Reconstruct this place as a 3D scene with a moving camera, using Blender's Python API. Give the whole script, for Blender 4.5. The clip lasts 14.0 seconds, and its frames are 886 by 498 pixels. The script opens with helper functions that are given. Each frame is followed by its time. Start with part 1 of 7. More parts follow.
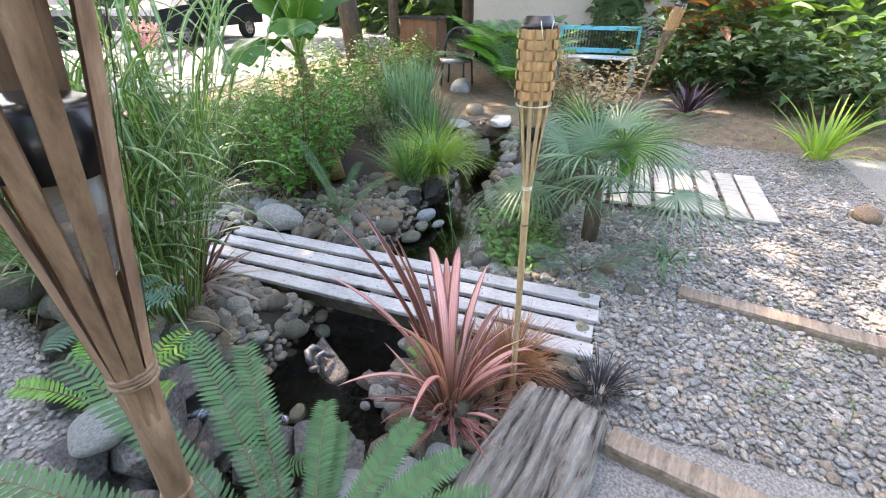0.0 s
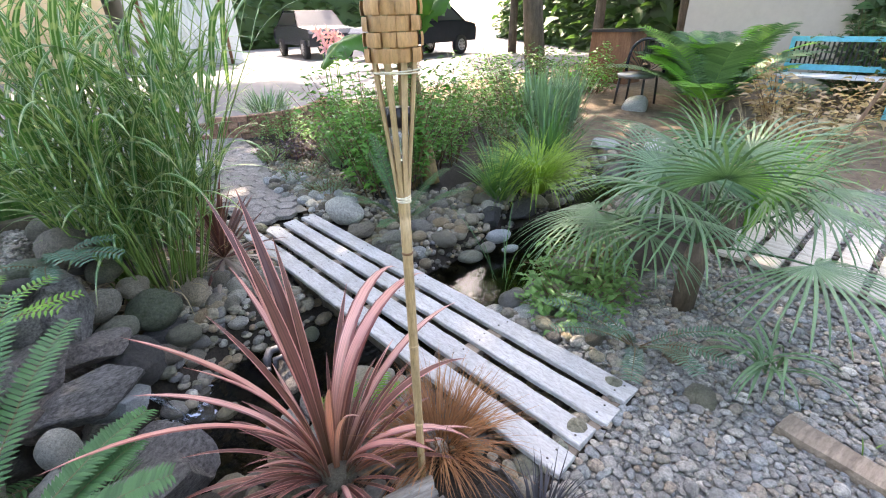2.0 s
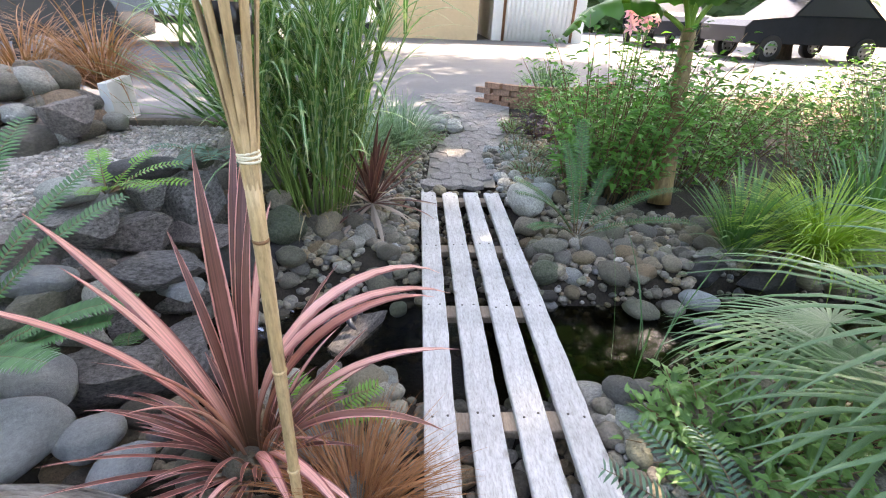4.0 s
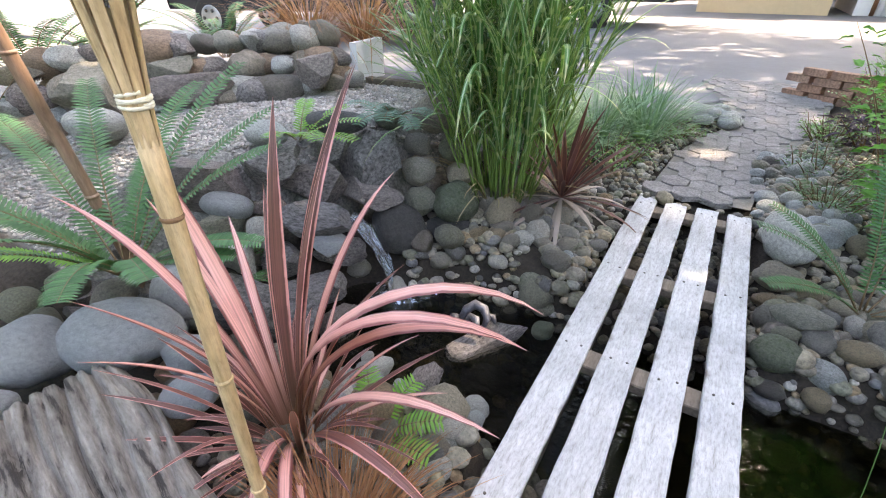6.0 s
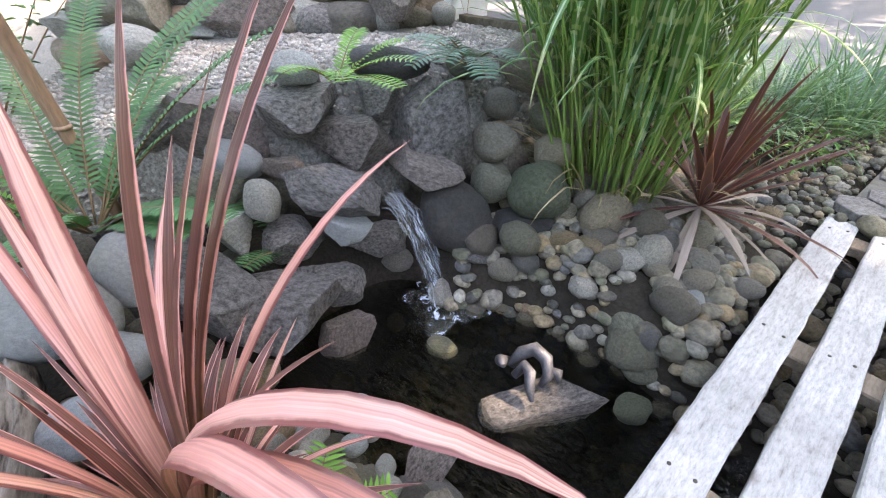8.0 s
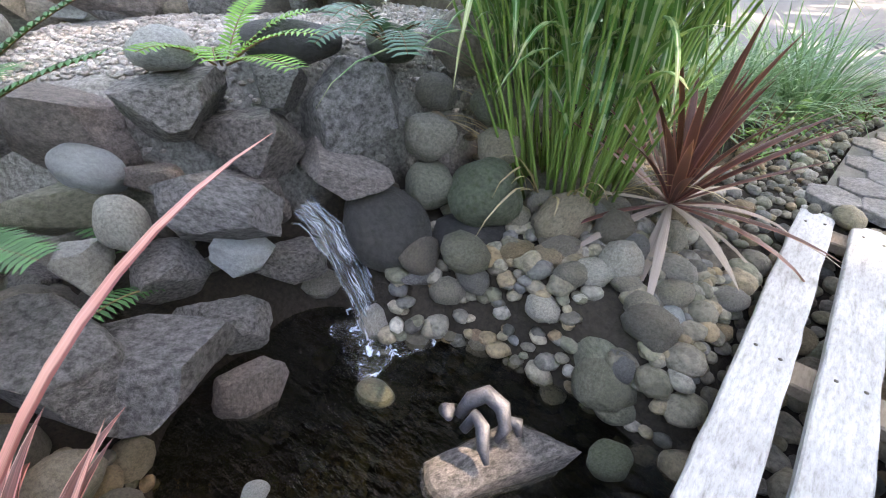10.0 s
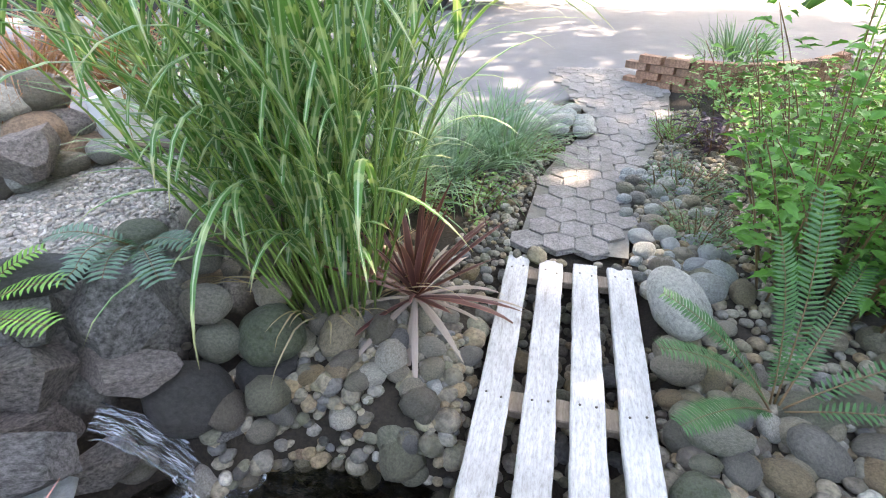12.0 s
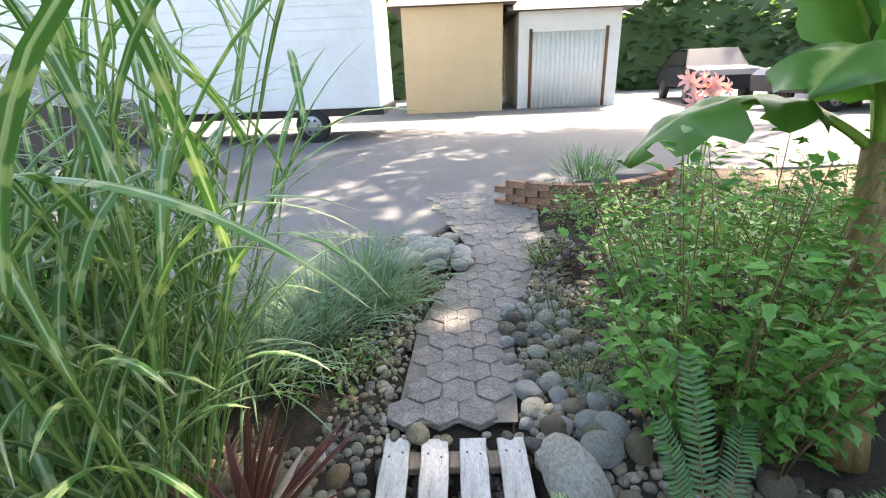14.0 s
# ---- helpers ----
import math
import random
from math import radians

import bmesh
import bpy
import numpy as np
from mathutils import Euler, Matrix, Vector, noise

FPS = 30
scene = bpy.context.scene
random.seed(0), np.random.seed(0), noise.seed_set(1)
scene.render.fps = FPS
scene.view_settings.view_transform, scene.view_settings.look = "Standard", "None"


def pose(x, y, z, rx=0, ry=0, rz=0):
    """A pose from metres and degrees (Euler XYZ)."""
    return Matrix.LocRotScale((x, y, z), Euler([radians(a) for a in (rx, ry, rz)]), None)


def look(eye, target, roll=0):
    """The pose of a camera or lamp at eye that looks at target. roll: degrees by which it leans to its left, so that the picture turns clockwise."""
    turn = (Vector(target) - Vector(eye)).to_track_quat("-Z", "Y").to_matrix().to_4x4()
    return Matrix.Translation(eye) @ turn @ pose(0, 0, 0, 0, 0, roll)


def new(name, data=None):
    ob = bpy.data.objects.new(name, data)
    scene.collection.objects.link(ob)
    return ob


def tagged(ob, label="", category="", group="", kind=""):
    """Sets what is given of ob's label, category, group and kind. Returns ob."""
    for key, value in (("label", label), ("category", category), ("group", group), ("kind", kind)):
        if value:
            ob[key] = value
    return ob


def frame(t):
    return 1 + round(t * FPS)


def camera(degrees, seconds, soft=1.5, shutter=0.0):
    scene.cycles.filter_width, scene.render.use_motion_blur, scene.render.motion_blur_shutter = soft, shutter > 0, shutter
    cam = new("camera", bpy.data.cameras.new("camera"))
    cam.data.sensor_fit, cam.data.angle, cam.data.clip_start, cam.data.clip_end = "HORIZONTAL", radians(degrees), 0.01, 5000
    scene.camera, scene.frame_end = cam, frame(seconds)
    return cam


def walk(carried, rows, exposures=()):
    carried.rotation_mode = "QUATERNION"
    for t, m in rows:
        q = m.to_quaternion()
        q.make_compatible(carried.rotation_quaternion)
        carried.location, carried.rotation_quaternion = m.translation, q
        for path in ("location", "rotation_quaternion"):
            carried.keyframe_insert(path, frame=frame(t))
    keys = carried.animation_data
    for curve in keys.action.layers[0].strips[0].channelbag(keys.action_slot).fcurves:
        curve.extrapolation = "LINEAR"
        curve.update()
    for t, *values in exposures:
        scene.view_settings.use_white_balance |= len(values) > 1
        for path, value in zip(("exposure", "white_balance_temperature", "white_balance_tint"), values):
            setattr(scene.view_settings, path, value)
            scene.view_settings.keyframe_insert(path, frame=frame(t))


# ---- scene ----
cam = camera(89.0, 14.0, soft=1.1)
EXPOSURE = 3.36
PATH = [
    (0, (-1.834, 0.07, 1.423), (-0.219, 0.698, 0.425), -0.5),
    (0.5, (-1.647, -0.076, 1.43), (-0.114, 0.748, 0.444), -0.8),
    (1, (-1.463, -0.306, 1.384), (-0.092, 0.813, 0.452), -1.1),
    (1.5, (-1.232, -0.392, 1.286), (0.058, 0.825, 0.361), -1.1),
    (2, (-1.034, -0.44, 1.217), (0.16, 0.881, 0.306), -1.8),
    (2.5, (-0.844, -0.487, 1.172), (0.125, 1.019, 0.28), -0.4),
    (2.7, (-0.779, -0.497, 1.158), (0.07, 1.084, 0.275), 1.3),
    (4.8, (0.03, -0.202, 1.035), (-0.36, 1.49, 0.043), 1.6),
    (5, (0.063, -0.183, 1.032), (-0.471, 1.461, 0.027), 2.0),
    (5.5, (0.095, -0.084, 1.013), (-0.706, 1.435, -0.011), 0.1),
    (6, (0.038, 0.07, 0.975), (-0.85, 1.528, -0.068), -0.2),
    (6.5, (0.005, 0.198, 0.949), (-1.076, 1.509, -0.107), 0.2),
    (7, (-0.049, 0.339, 0.891), (-1.225, 1.531, -0.203), 0.1),
    (7.5, (-0.081, 0.493, 0.84), (-1.27, 1.62, -0.308), 0.0),
    (7.7, (-0.106, 0.523, 0.82), (-1.295, 1.633, -0.344), 0.1),
    (10, (-0.255, 0.772, 0.69), (-1.315, 2.02, -0.49), 1.1),
    (10.5, (-0.164, 0.803, 0.84), (-1.166, 2.068, -0.341), -1.9),
    (11, (-0.126, 0.816, 0.95), (-0.98, 2.182, -0.235), -1.0),
    (11.5, (-0.11, 0.793, 1.029), (-0.737, 2.307, -0.118), -0.2),
    (12, (-0.068, 0.8, 1.117), (-0.493, 2.399, -0.007), -1.6),
    (12.5, (-0.038, 0.811, 1.181), (-0.263, 2.494, 0.124), -1.2),
    (13, (-0.024, 0.895, 1.25), (-0.136, 2.648, 0.293), -1.0),
    (13.5, (0.022, 1.011, 1.239), (-0.032, 2.833, 0.418), -0.9),
    (14, (0.072, 1.131, 1.234), (0.019, 2.993, 0.505), -2.4),
]
walk(cam, [(t, look(eye, target, roll)) for t, eye, target, roll in PATH], [(0, EXPOSURE + 0.08, 8000, 18), (5, EXPOSURE + 0.12, 8400, 18), (10, EXPOSURE + 0.62, 8600, 18), (12.5, EXPOSURE + 0.45, 8400, 16), (14, EXPOSURE - 0.08, 8200, 14)])


# ---- light ----
world = bpy.data.worlds.new("world")
scene.world = world
world.use_nodes = True
SUN_ELEV, SUN_AZ = radians(52), radians(35)
sky = world.node_tree.nodes.new("ShaderNodeTexSky")
sky.sky_type, sky.sun_disc = "NISHITA", False
sky.sun_elevation, sky.sun_rotation = SUN_ELEV, SUN_AZ
sky.air_density, sky.dust_density = 1.0, 2.0
bg = world.node_tree.nodes["Background"]
bg.inputs["Strength"].default_value = 0.135
world.node_tree.links.new(sky.outputs["Color"], bg.inputs["Color"])
sun_data = bpy.data.lights.new("sun", "SUN")
sun_data.energy, sun_data.angle, sun_data.color = 2.5, radians(1.0), (1.0, 0.94, 0.85)
sun = new("sun", sun_data)
sun_dir = Vector((math.sin(SUN_AZ) * math.cos(SUN_ELEV), math.cos(SUN_AZ) * math.cos(SUN_ELEV), math.sin(SUN_ELEV)))
sun.matrix_world = look(sun_dir * 30, (0, 0, 0))


# ---- materials ----
def material(name):
    m = bpy.data.materials.new(name)
    m.use_nodes = True
    return m, m.node_tree.nodes, m.node_tree.links, m.node_tree.nodes["Principled BSDF"]


def ramp(nodes, stops, mode="LINEAR"):
    r = nodes.new("ShaderNodeValToRGB")
    r.color_ramp.interpolation = mode
    el = r.color_ramp.elements
    while len(el) < len(stops):
        el.new(0.5)
    for e, (p, c) in zip(el, stops):
        e.position, e.color = p, (*c, 1)
    return r


def noise_tex(nodes, links, scale, detail=4.0, rough=0.6, coord="Object", stretch=None):
    tc = nodes.new("ShaderNodeTexCoord")
    n = nodes.new("ShaderNodeTexNoise")
    n.inputs["Scale"].default_value, n.inputs["Detail"].default_value, n.inputs["Roughness"].default_value = scale, detail, rough
    src = tc.outputs[coord]
    if stretch:
        mp = nodes.new("ShaderNodeMapping")
        mp.inputs["Scale"].default_value = stretch
        links.new(src, mp.inputs["Vector"])
        src = mp.outputs["Vector"]
    links.new(src, n.inputs["Vector"])
    return n


def math_node(nodes, links, op, a, b=None, clamp=False):
    n = nodes.new("ShaderNodeMath")
    n.operation, n.use_clamp = op, clamp
    for i, v in enumerate((a, b)):
        if v is None:
            continue
        if isinstance(v, (int, float)):
            n.inputs[i].default_value = v
        else:
            links.new(v, n.inputs[i])
    return n.outputs[0]


def mix_col(nodes, links, fac, a, b, mode="MIX"):
    n = nodes.new("ShaderNodeMix")
    n.data_type, n.blend_type = "RGBA", mode
    for i, v in ((0, fac), (6, a), (7, b)):
        if isinstance(v, (int, float)):
            n.inputs[i].default_value = v
        elif isinstance(v, tuple):
            n.inputs[i].default_value = (*v, 1)
        else:
            links.new(v, n.inputs[i])
    return n.outputs[2]


def random_value(nodes, links):
    """A value from 0 to 1 that differs from object to object and from island to island."""
    oi, ge = nodes.new("ShaderNodeObjectInfo"), nodes.new("ShaderNodeNewGeometry")
    return math_node(nodes, links, "FRACT", math_node(nodes, links, "ADD", oi.outputs["Random"], ge.outputs["Random Per Island"]))


def bump(nodes, links, bsdf, height, strength, distance=0.01):
    b = nodes.new("ShaderNodeBump")
    b.inputs["Strength"].default_value, b.inputs["Distance"].default_value = strength, distance
    links.new(height, b.inputs["Height"])
    links.new(b.outputs["Normal"], bsdf.inputs["Normal"])


def stone_material(name, stops, rough=0.75, grain=60, moss=0.0, tone=0.35):
    m, nodes, links, b = material(name)
    r = ramp(nodes, stops, "LINEAR")
    links.new(random_value(nodes, links), r.inputs[0])
    big = noise_tex(nodes, links, 9, 5, 0.65)
    fine = noise_tex(nodes, links, grain, 6, 0.75)
    blotch = ramp(nodes, [(0.35, (1 - tone,) * 3), (0.62, (1 + tone * 0.6,) * 3)])
    links.new(big.outputs[0], blotch.inputs[0])
    speck = ramp(nodes, [(0.34, (0.5, 0.5, 0.49)), (0.5, (1, 1, 1)), (0.66, (1.4, 1.38, 1.34))])
    links.new(fine.outputs[0], speck.inputs[0])
    c = mix_col(nodes, links, 1.0, r.outputs[0], blotch.outputs[0], "MULTIPLY")
    c = mix_col(nodes, links, 1.0, c, speck.outputs[0], "MULTIPLY")
    if moss:
        mo = noise_tex(nodes, links, 5.5, 6, 0.7)
        mr = ramp(nodes, [(0.52, (0, 0, 0)), (0.66, (1, 1, 1))])
        links.new(mo.outputs[0], mr.inputs[0])
        c = mix_col(nodes, links, math_node(nodes, links, "MULTIPLY", mr.outputs[0], moss), c, (0.05, 0.075, 0.022))
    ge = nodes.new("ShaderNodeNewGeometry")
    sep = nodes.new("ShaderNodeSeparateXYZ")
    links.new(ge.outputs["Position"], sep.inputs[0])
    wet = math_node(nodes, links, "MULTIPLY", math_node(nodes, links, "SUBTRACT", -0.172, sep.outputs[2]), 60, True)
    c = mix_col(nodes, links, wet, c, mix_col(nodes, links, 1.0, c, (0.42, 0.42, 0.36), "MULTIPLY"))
    links.new(c, b.inputs["Base Color"])
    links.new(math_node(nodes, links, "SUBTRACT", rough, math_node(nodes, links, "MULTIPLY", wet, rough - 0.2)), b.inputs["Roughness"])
    bump(nodes, links, b, math_node(nodes, links, "ADD", fine.outputs[0], big.outputs[0]), 0.9, 0.012)
    return m


def leaf_material(name, dark, light, edge=None, edge_at=0.3, rough=0.45, see_through=0.35, vary=0.35, dry=None, bands=None, inner=False, across=0, fibre=0.2, root=None):
    """A leaf: u runs across the blade, v along it."""
    m, nodes, links, b = material(name)
    rv = random_value(nodes, links)
    tc = nodes.new("ShaderNodeTexCoord")
    sep = nodes.new("ShaderNodeSeparateXYZ")
    links.new(tc.outputs["UV"], sep.inputs[0])
    n = noise_tex(nodes, links, 14, 4, 0.6)
    f = math_node(nodes, links, "ADD", math_node(nodes, links, "MULTIPLY", rv, 0.7), math_node(nodes, links, "MULTIPLY", n.outputs[0], 0.5), True)
    c = mix_col(nodes, links, f, dark, light)
    if edge:
        d = math_node(nodes, links, "ABSOLUTE", math_node(nodes, links, "SUBTRACT", sep.outputs[0], 0.5))
        wob = math_node(nodes, links, "MULTIPLY", math_node(nodes, links, "SUBTRACT", n.outputs[0], 0.5), 0.22)
        d = math_node(nodes, links, "ADD", d, wob)
        st = math_node(nodes, links, "MULTIPLY", math_node(nodes, links, "SUBTRACT", d, edge_at), 14, True)
        if inner:
            st = math_node(nodes, links, "SUBTRACT", 1.0, st)
        c = mix_col(nodes, links, math_node(nodes, links, "MULTIPLY", st, 0.92), c, edge)
    if bands:
        w = nodes.new("ShaderNodeTexWave")
        w.wave_type, w.bands_direction = "BANDS", "Y"
        w.inputs["Scale"].default_value, w.inputs["Distortion"].default_value = bands[1], 1.5
        links.new(tc.outputs["UV"], w.inputs["Vector"])
        wr = ramp(nodes, [(0.82, (0, 0, 0)), (0.93, (1, 1, 1))])
        links.new(w.outputs[0], wr.inputs[0])
        c = mix_col(nodes, links, math_node(nodes, links, "MULTIPLY", wr.outputs[0], bands[2]), c, bands[0])
    fib = noise_tex(nodes, links, 1.0, 2, 0.5, "UV", (across or 26, 1.5, 1))
    fr = ramp(nodes, [(0.32, (1 - fibre * 1.1,) * 3), (0.68, (1 + fibre,) * 3)])
    links.new(fib.outputs[0], fr.inputs[0])
    c = mix_col(nodes, links, 1.0, c, fr.outputs[0], "MULTIPLY")
    if dry:
        dn = noise_tex(nodes, links, 7, 3, 0.6)
        tipf = math_node(nodes, links, "MULTIPLY", math_node(nodes, links, "SUBTRACT", math_node(nodes, links, "ADD", sep.outputs[1], math_node(nodes, links, "MULTIPLY", dn.outputs[0], 0.25)), 1.0), 6, True)
        c = mix_col(nodes, links, tipf, c, dry)
    if root:
        rf_ = math_node(nodes, links, "MULTIPLY", math_node(nodes, links, "SUBTRACT", 0.42, sep.outputs[1]), 3.2, True)
        c = mix_col(nodes, links, math_node(nodes, links, "MULTIPLY", rf_, 0.85), c, root)
    links.new(c, b.inputs["Base Color"])
    b.inputs["Roughness"].default_value = rough
    bump(nodes, links, b, fib.outputs[0], 0.3, 0.002)
    tr = nodes.new("ShaderNodeBsdfTranslucent")
    links.new(mix_col(nodes, links, 1.0, c, (1.25, 1.35, 0.7), "MULTIPLY"), tr.inputs["Color"])
    mx = nodes.new("ShaderNodeMixShader")
    mx.inputs[0].default_value = see_through
    links.new(b.outputs[0], mx.inputs[1])
    links.new(tr.outputs[0], mx.inputs[2])
    links.new(mx.outputs[0], nodes["Material Output"].inputs["Surface"])
    return m


def wood_material(name, stops, scale=(3, 40, 40), rough=0.8, contrast=1.0, crack=0.0, knots=0.0, depth=0.004):
    m, nodes, links, b = material(name)
    n = noise_tex(nodes, links, 1.0, 8, 0.65, "Object", scale)
    r = ramp(nodes, stops)
    links.new(n.outputs[0], r.inputs[0])
    big = noise_tex(nodes, links, 4.0, 3, 0.5)
    br = ramp(nodes, [(0.3, (0.78,) * 3), (0.7, (1.12,) * 3)])
    links.new(math_node(nodes, links, "FRACT", math_node(nodes, links, "ADD", big.outputs[0], 0.0)), br.inputs[0])
    c = mix_col(nodes, links, 1.0, r.outputs[0], br.outputs[0], "MULTIPLY")
    fine = noise_tex(nodes, links, 1.0, 6, 0.75, "Object", tuple(min(q, 60) * 2.2 + 22 for q in scale))
    fr_ = ramp(nodes, [(0.34, (0.62, 0.6, 0.58)), (0.5, (1.0, 1.0, 1.0)), (0.68, (1.25, 1.25, 1.25))])
    links.new(fine.outputs[0], fr_.inputs[0])
    c = mix_col(nodes, links, 0.8, c, mix_col(nodes, links, 1.0, c, fr_.outputs[0], "MULTIPLY"))
    rv = random_value(nodes, links)
    rr = ramp(nodes, [(0.0, (0.85,) * 3), (1.0, (1.1,) * 3)])
    links.new(rv, rr.inputs[0])
    c = mix_col(nodes, links, 1.0, c, rr.outputs[0], "MULTIPLY")
    h = n.outputs[0]
    if knots:
        v = nodes.new("ShaderNodeTexVoronoi")
        v.inputs["Scale"].default_value = 1.0
        tc = nodes.new("ShaderNodeTexCoord")
        mp = nodes.new("ShaderNodeMapping")
        mp.inputs["Scale"].default_value = (9, 5, 9)
        links.new(tc.outputs["Object"], mp.inputs["Vector"])
        links.new(mp.outputs[0], v.inputs["Vector"])
        kr = ramp(nodes, [(0.08, (0.36, 0.3, 0.24)), (0.17, (1, 1, 1))])
        links.new(v.outputs["Distance"], kr.inputs[0])
        c = mix_col(nodes, links, knots, c, mix_col(nodes, links, 1.0, c, kr.outputs[0], "MULTIPLY"))
    links.new(c, b.inputs["Base Color"])
    b.inputs["Roughness"].default_value = rough
    bump(nodes, links, b, h, 0.6, depth)
    return m


def plain_material(name, col, rough=0.6, metal=0.0, vary=0.2, scale=12, bumpy=0.2):
    m, nodes, links, b = material(name)
    n = noise_tex(nodes, links, scale, 6, 0.65)
    f = noise_tex(nodes, links, scale * 9, 4, 0.6)
    r = ramp(nodes, [(0.3, tuple(v * (1 - vary) for v in col)), (0.7, tuple(min(1, v * (1 + vary)) for v in col))])
    links.new(n.outputs[0], r.inputs[0])
    fr = ramp(nodes, [(0.35, (1 - vary * 0.5,) * 3), (0.65, (1 + vary * 0.4,) * 3)])
    links.new(f.outputs[0], fr.inputs[0])
    links.new(mix_col(nodes, links, 1.0, r.outputs[0], fr.outputs[0], "MULTIPLY"), b.inputs["Base Color"])
    b.inputs["Roughness"].default_value, b.inputs["Metallic"].default_value = rough, metal
    bump(nodes, links, b, f.outputs[0], bumpy, 0.004)
    return m


PEBBLE = [(0.0, (0.08, 0.075, 0.07)), (0.16, (0.3, 0.26, 0.2)), (0.3, (0.13, 0.13, 0.135)), (0.45, (0.34, 0.3, 0.23)), (0.6, (0.27, 0.19, 0.115)), (0.75, (0.19, 0.19, 0.14)), (0.88, (0.13, 0.105, 0.085)), (1.0, (0.48, 0.45, 0.4))]
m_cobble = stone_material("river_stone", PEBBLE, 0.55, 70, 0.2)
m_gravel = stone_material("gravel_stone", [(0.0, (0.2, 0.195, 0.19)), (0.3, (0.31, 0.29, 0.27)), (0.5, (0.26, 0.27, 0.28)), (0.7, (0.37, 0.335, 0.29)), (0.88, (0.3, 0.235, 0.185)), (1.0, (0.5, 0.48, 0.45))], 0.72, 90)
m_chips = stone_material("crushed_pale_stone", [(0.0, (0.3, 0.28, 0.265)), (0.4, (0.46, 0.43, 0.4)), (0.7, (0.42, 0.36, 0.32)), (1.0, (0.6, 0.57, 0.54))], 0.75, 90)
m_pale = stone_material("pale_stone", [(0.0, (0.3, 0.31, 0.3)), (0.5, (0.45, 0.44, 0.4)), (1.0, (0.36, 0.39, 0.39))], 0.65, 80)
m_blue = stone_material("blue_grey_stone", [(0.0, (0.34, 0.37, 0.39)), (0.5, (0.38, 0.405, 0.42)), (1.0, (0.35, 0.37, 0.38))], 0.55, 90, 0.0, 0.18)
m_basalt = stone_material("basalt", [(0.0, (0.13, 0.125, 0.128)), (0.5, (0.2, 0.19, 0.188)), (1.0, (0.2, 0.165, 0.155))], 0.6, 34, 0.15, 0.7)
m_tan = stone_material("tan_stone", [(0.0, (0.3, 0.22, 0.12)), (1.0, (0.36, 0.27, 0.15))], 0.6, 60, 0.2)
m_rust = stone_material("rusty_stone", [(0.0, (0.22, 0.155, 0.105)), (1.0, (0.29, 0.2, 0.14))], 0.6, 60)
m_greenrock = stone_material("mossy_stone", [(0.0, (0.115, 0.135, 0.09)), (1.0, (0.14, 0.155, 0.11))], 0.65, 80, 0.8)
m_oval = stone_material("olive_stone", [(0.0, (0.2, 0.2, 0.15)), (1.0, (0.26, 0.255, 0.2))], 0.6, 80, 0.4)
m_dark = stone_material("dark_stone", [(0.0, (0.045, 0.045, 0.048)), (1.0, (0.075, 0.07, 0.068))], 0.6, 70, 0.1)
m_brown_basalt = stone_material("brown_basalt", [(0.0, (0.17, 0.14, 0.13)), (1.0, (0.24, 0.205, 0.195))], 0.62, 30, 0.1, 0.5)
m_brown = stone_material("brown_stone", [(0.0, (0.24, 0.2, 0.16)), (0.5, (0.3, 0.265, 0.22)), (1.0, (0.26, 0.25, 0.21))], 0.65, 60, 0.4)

m_plank = wood_material("whitewashed_wood", [(0.28, (0.27, 0.25, 0.235)), (0.4, (0.46, 0.445, 0.435)), (0.66, (0.57, 0.56, 0.565))], (55, 9, 50), 0.75, knots=0.75)
m_pallet = wood_material("bleached_wood", [(0.25, (0.3, 0.27, 0.22)), (0.5, (0.5, 0.46, 0.4)), (0.7, (0.62, 0.58, 0.52))], (3, 30, 30), 0.8)
m_under = wood_material("dark_wood", [(0.3, (0.07, 0.055, 0.04)), (0.7, (0.17, 0.14, 0.1))], (4, 30, 30), 0.8)
m_log = wood_material("weathered_log", [(0.38, (0.025, 0.021, 0.018)), (0.43, (0.13, 0.115, 0.1)), (0.57, (0.24, 0.225, 0.2)), (0.72, (0.36, 0.345, 0.315))], (4, 26, 26), 0.85, depth=0.02)
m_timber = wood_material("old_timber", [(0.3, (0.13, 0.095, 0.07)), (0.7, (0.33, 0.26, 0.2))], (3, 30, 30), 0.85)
m_bamboo = wood_material("bamboo", [(0.3, (0.38, 0.24, 0.11)), (0.55, (0.56, 0.4, 0.22)), (0.75, (0.68, 0.52, 0.32))], (70, 70, 3), 0.42, depth=0.001)
m_bamboo_old = wood_material("weathered_bamboo", [(0.3, (0.17, 0.095, 0.06)), (0.55, (0.28, 0.17, 0.11)), (0.75, (0.38, 0.26, 0.18))], (70, 70, 3), 0.5, depth=0.001)
m_node = plain_material("bamboo_node", (0.2, 0.1, 0.045), 0.6, 0, 0.3, 60)
m_weave = wood_material("bamboo_weave", [(0.3, (0.42, 0.22, 0.09)), (0.7, (0.62, 0.36, 0.16))], (60, 60, 8), 0.4, depth=0.001)
m_string = plain_material("cotton_string", (0.72, 0.66, 0.52), 0.9, 0, 0.15, 120)
m_black = plain_material("black_plastic", (0.018, 0.017, 0.02), 0.3, 0, 0.2, 30, 0.05)
m_steel = plain_material("nail_steel", (0.1, 0.085, 0.075), 0.5, 0.6, 0.3, 60)
m_lead = plain_material("grey_casting", (0.09, 0.09, 0.105), 0.38, 0.4, 0.5, 30, 0.6)
m_soil, nodes, links, b = material("garden_ground")
gn, gf = noise_tex(nodes, links, 9, 6, 0.7), noise_tex(nodes, links, 85, 5, 0.7)
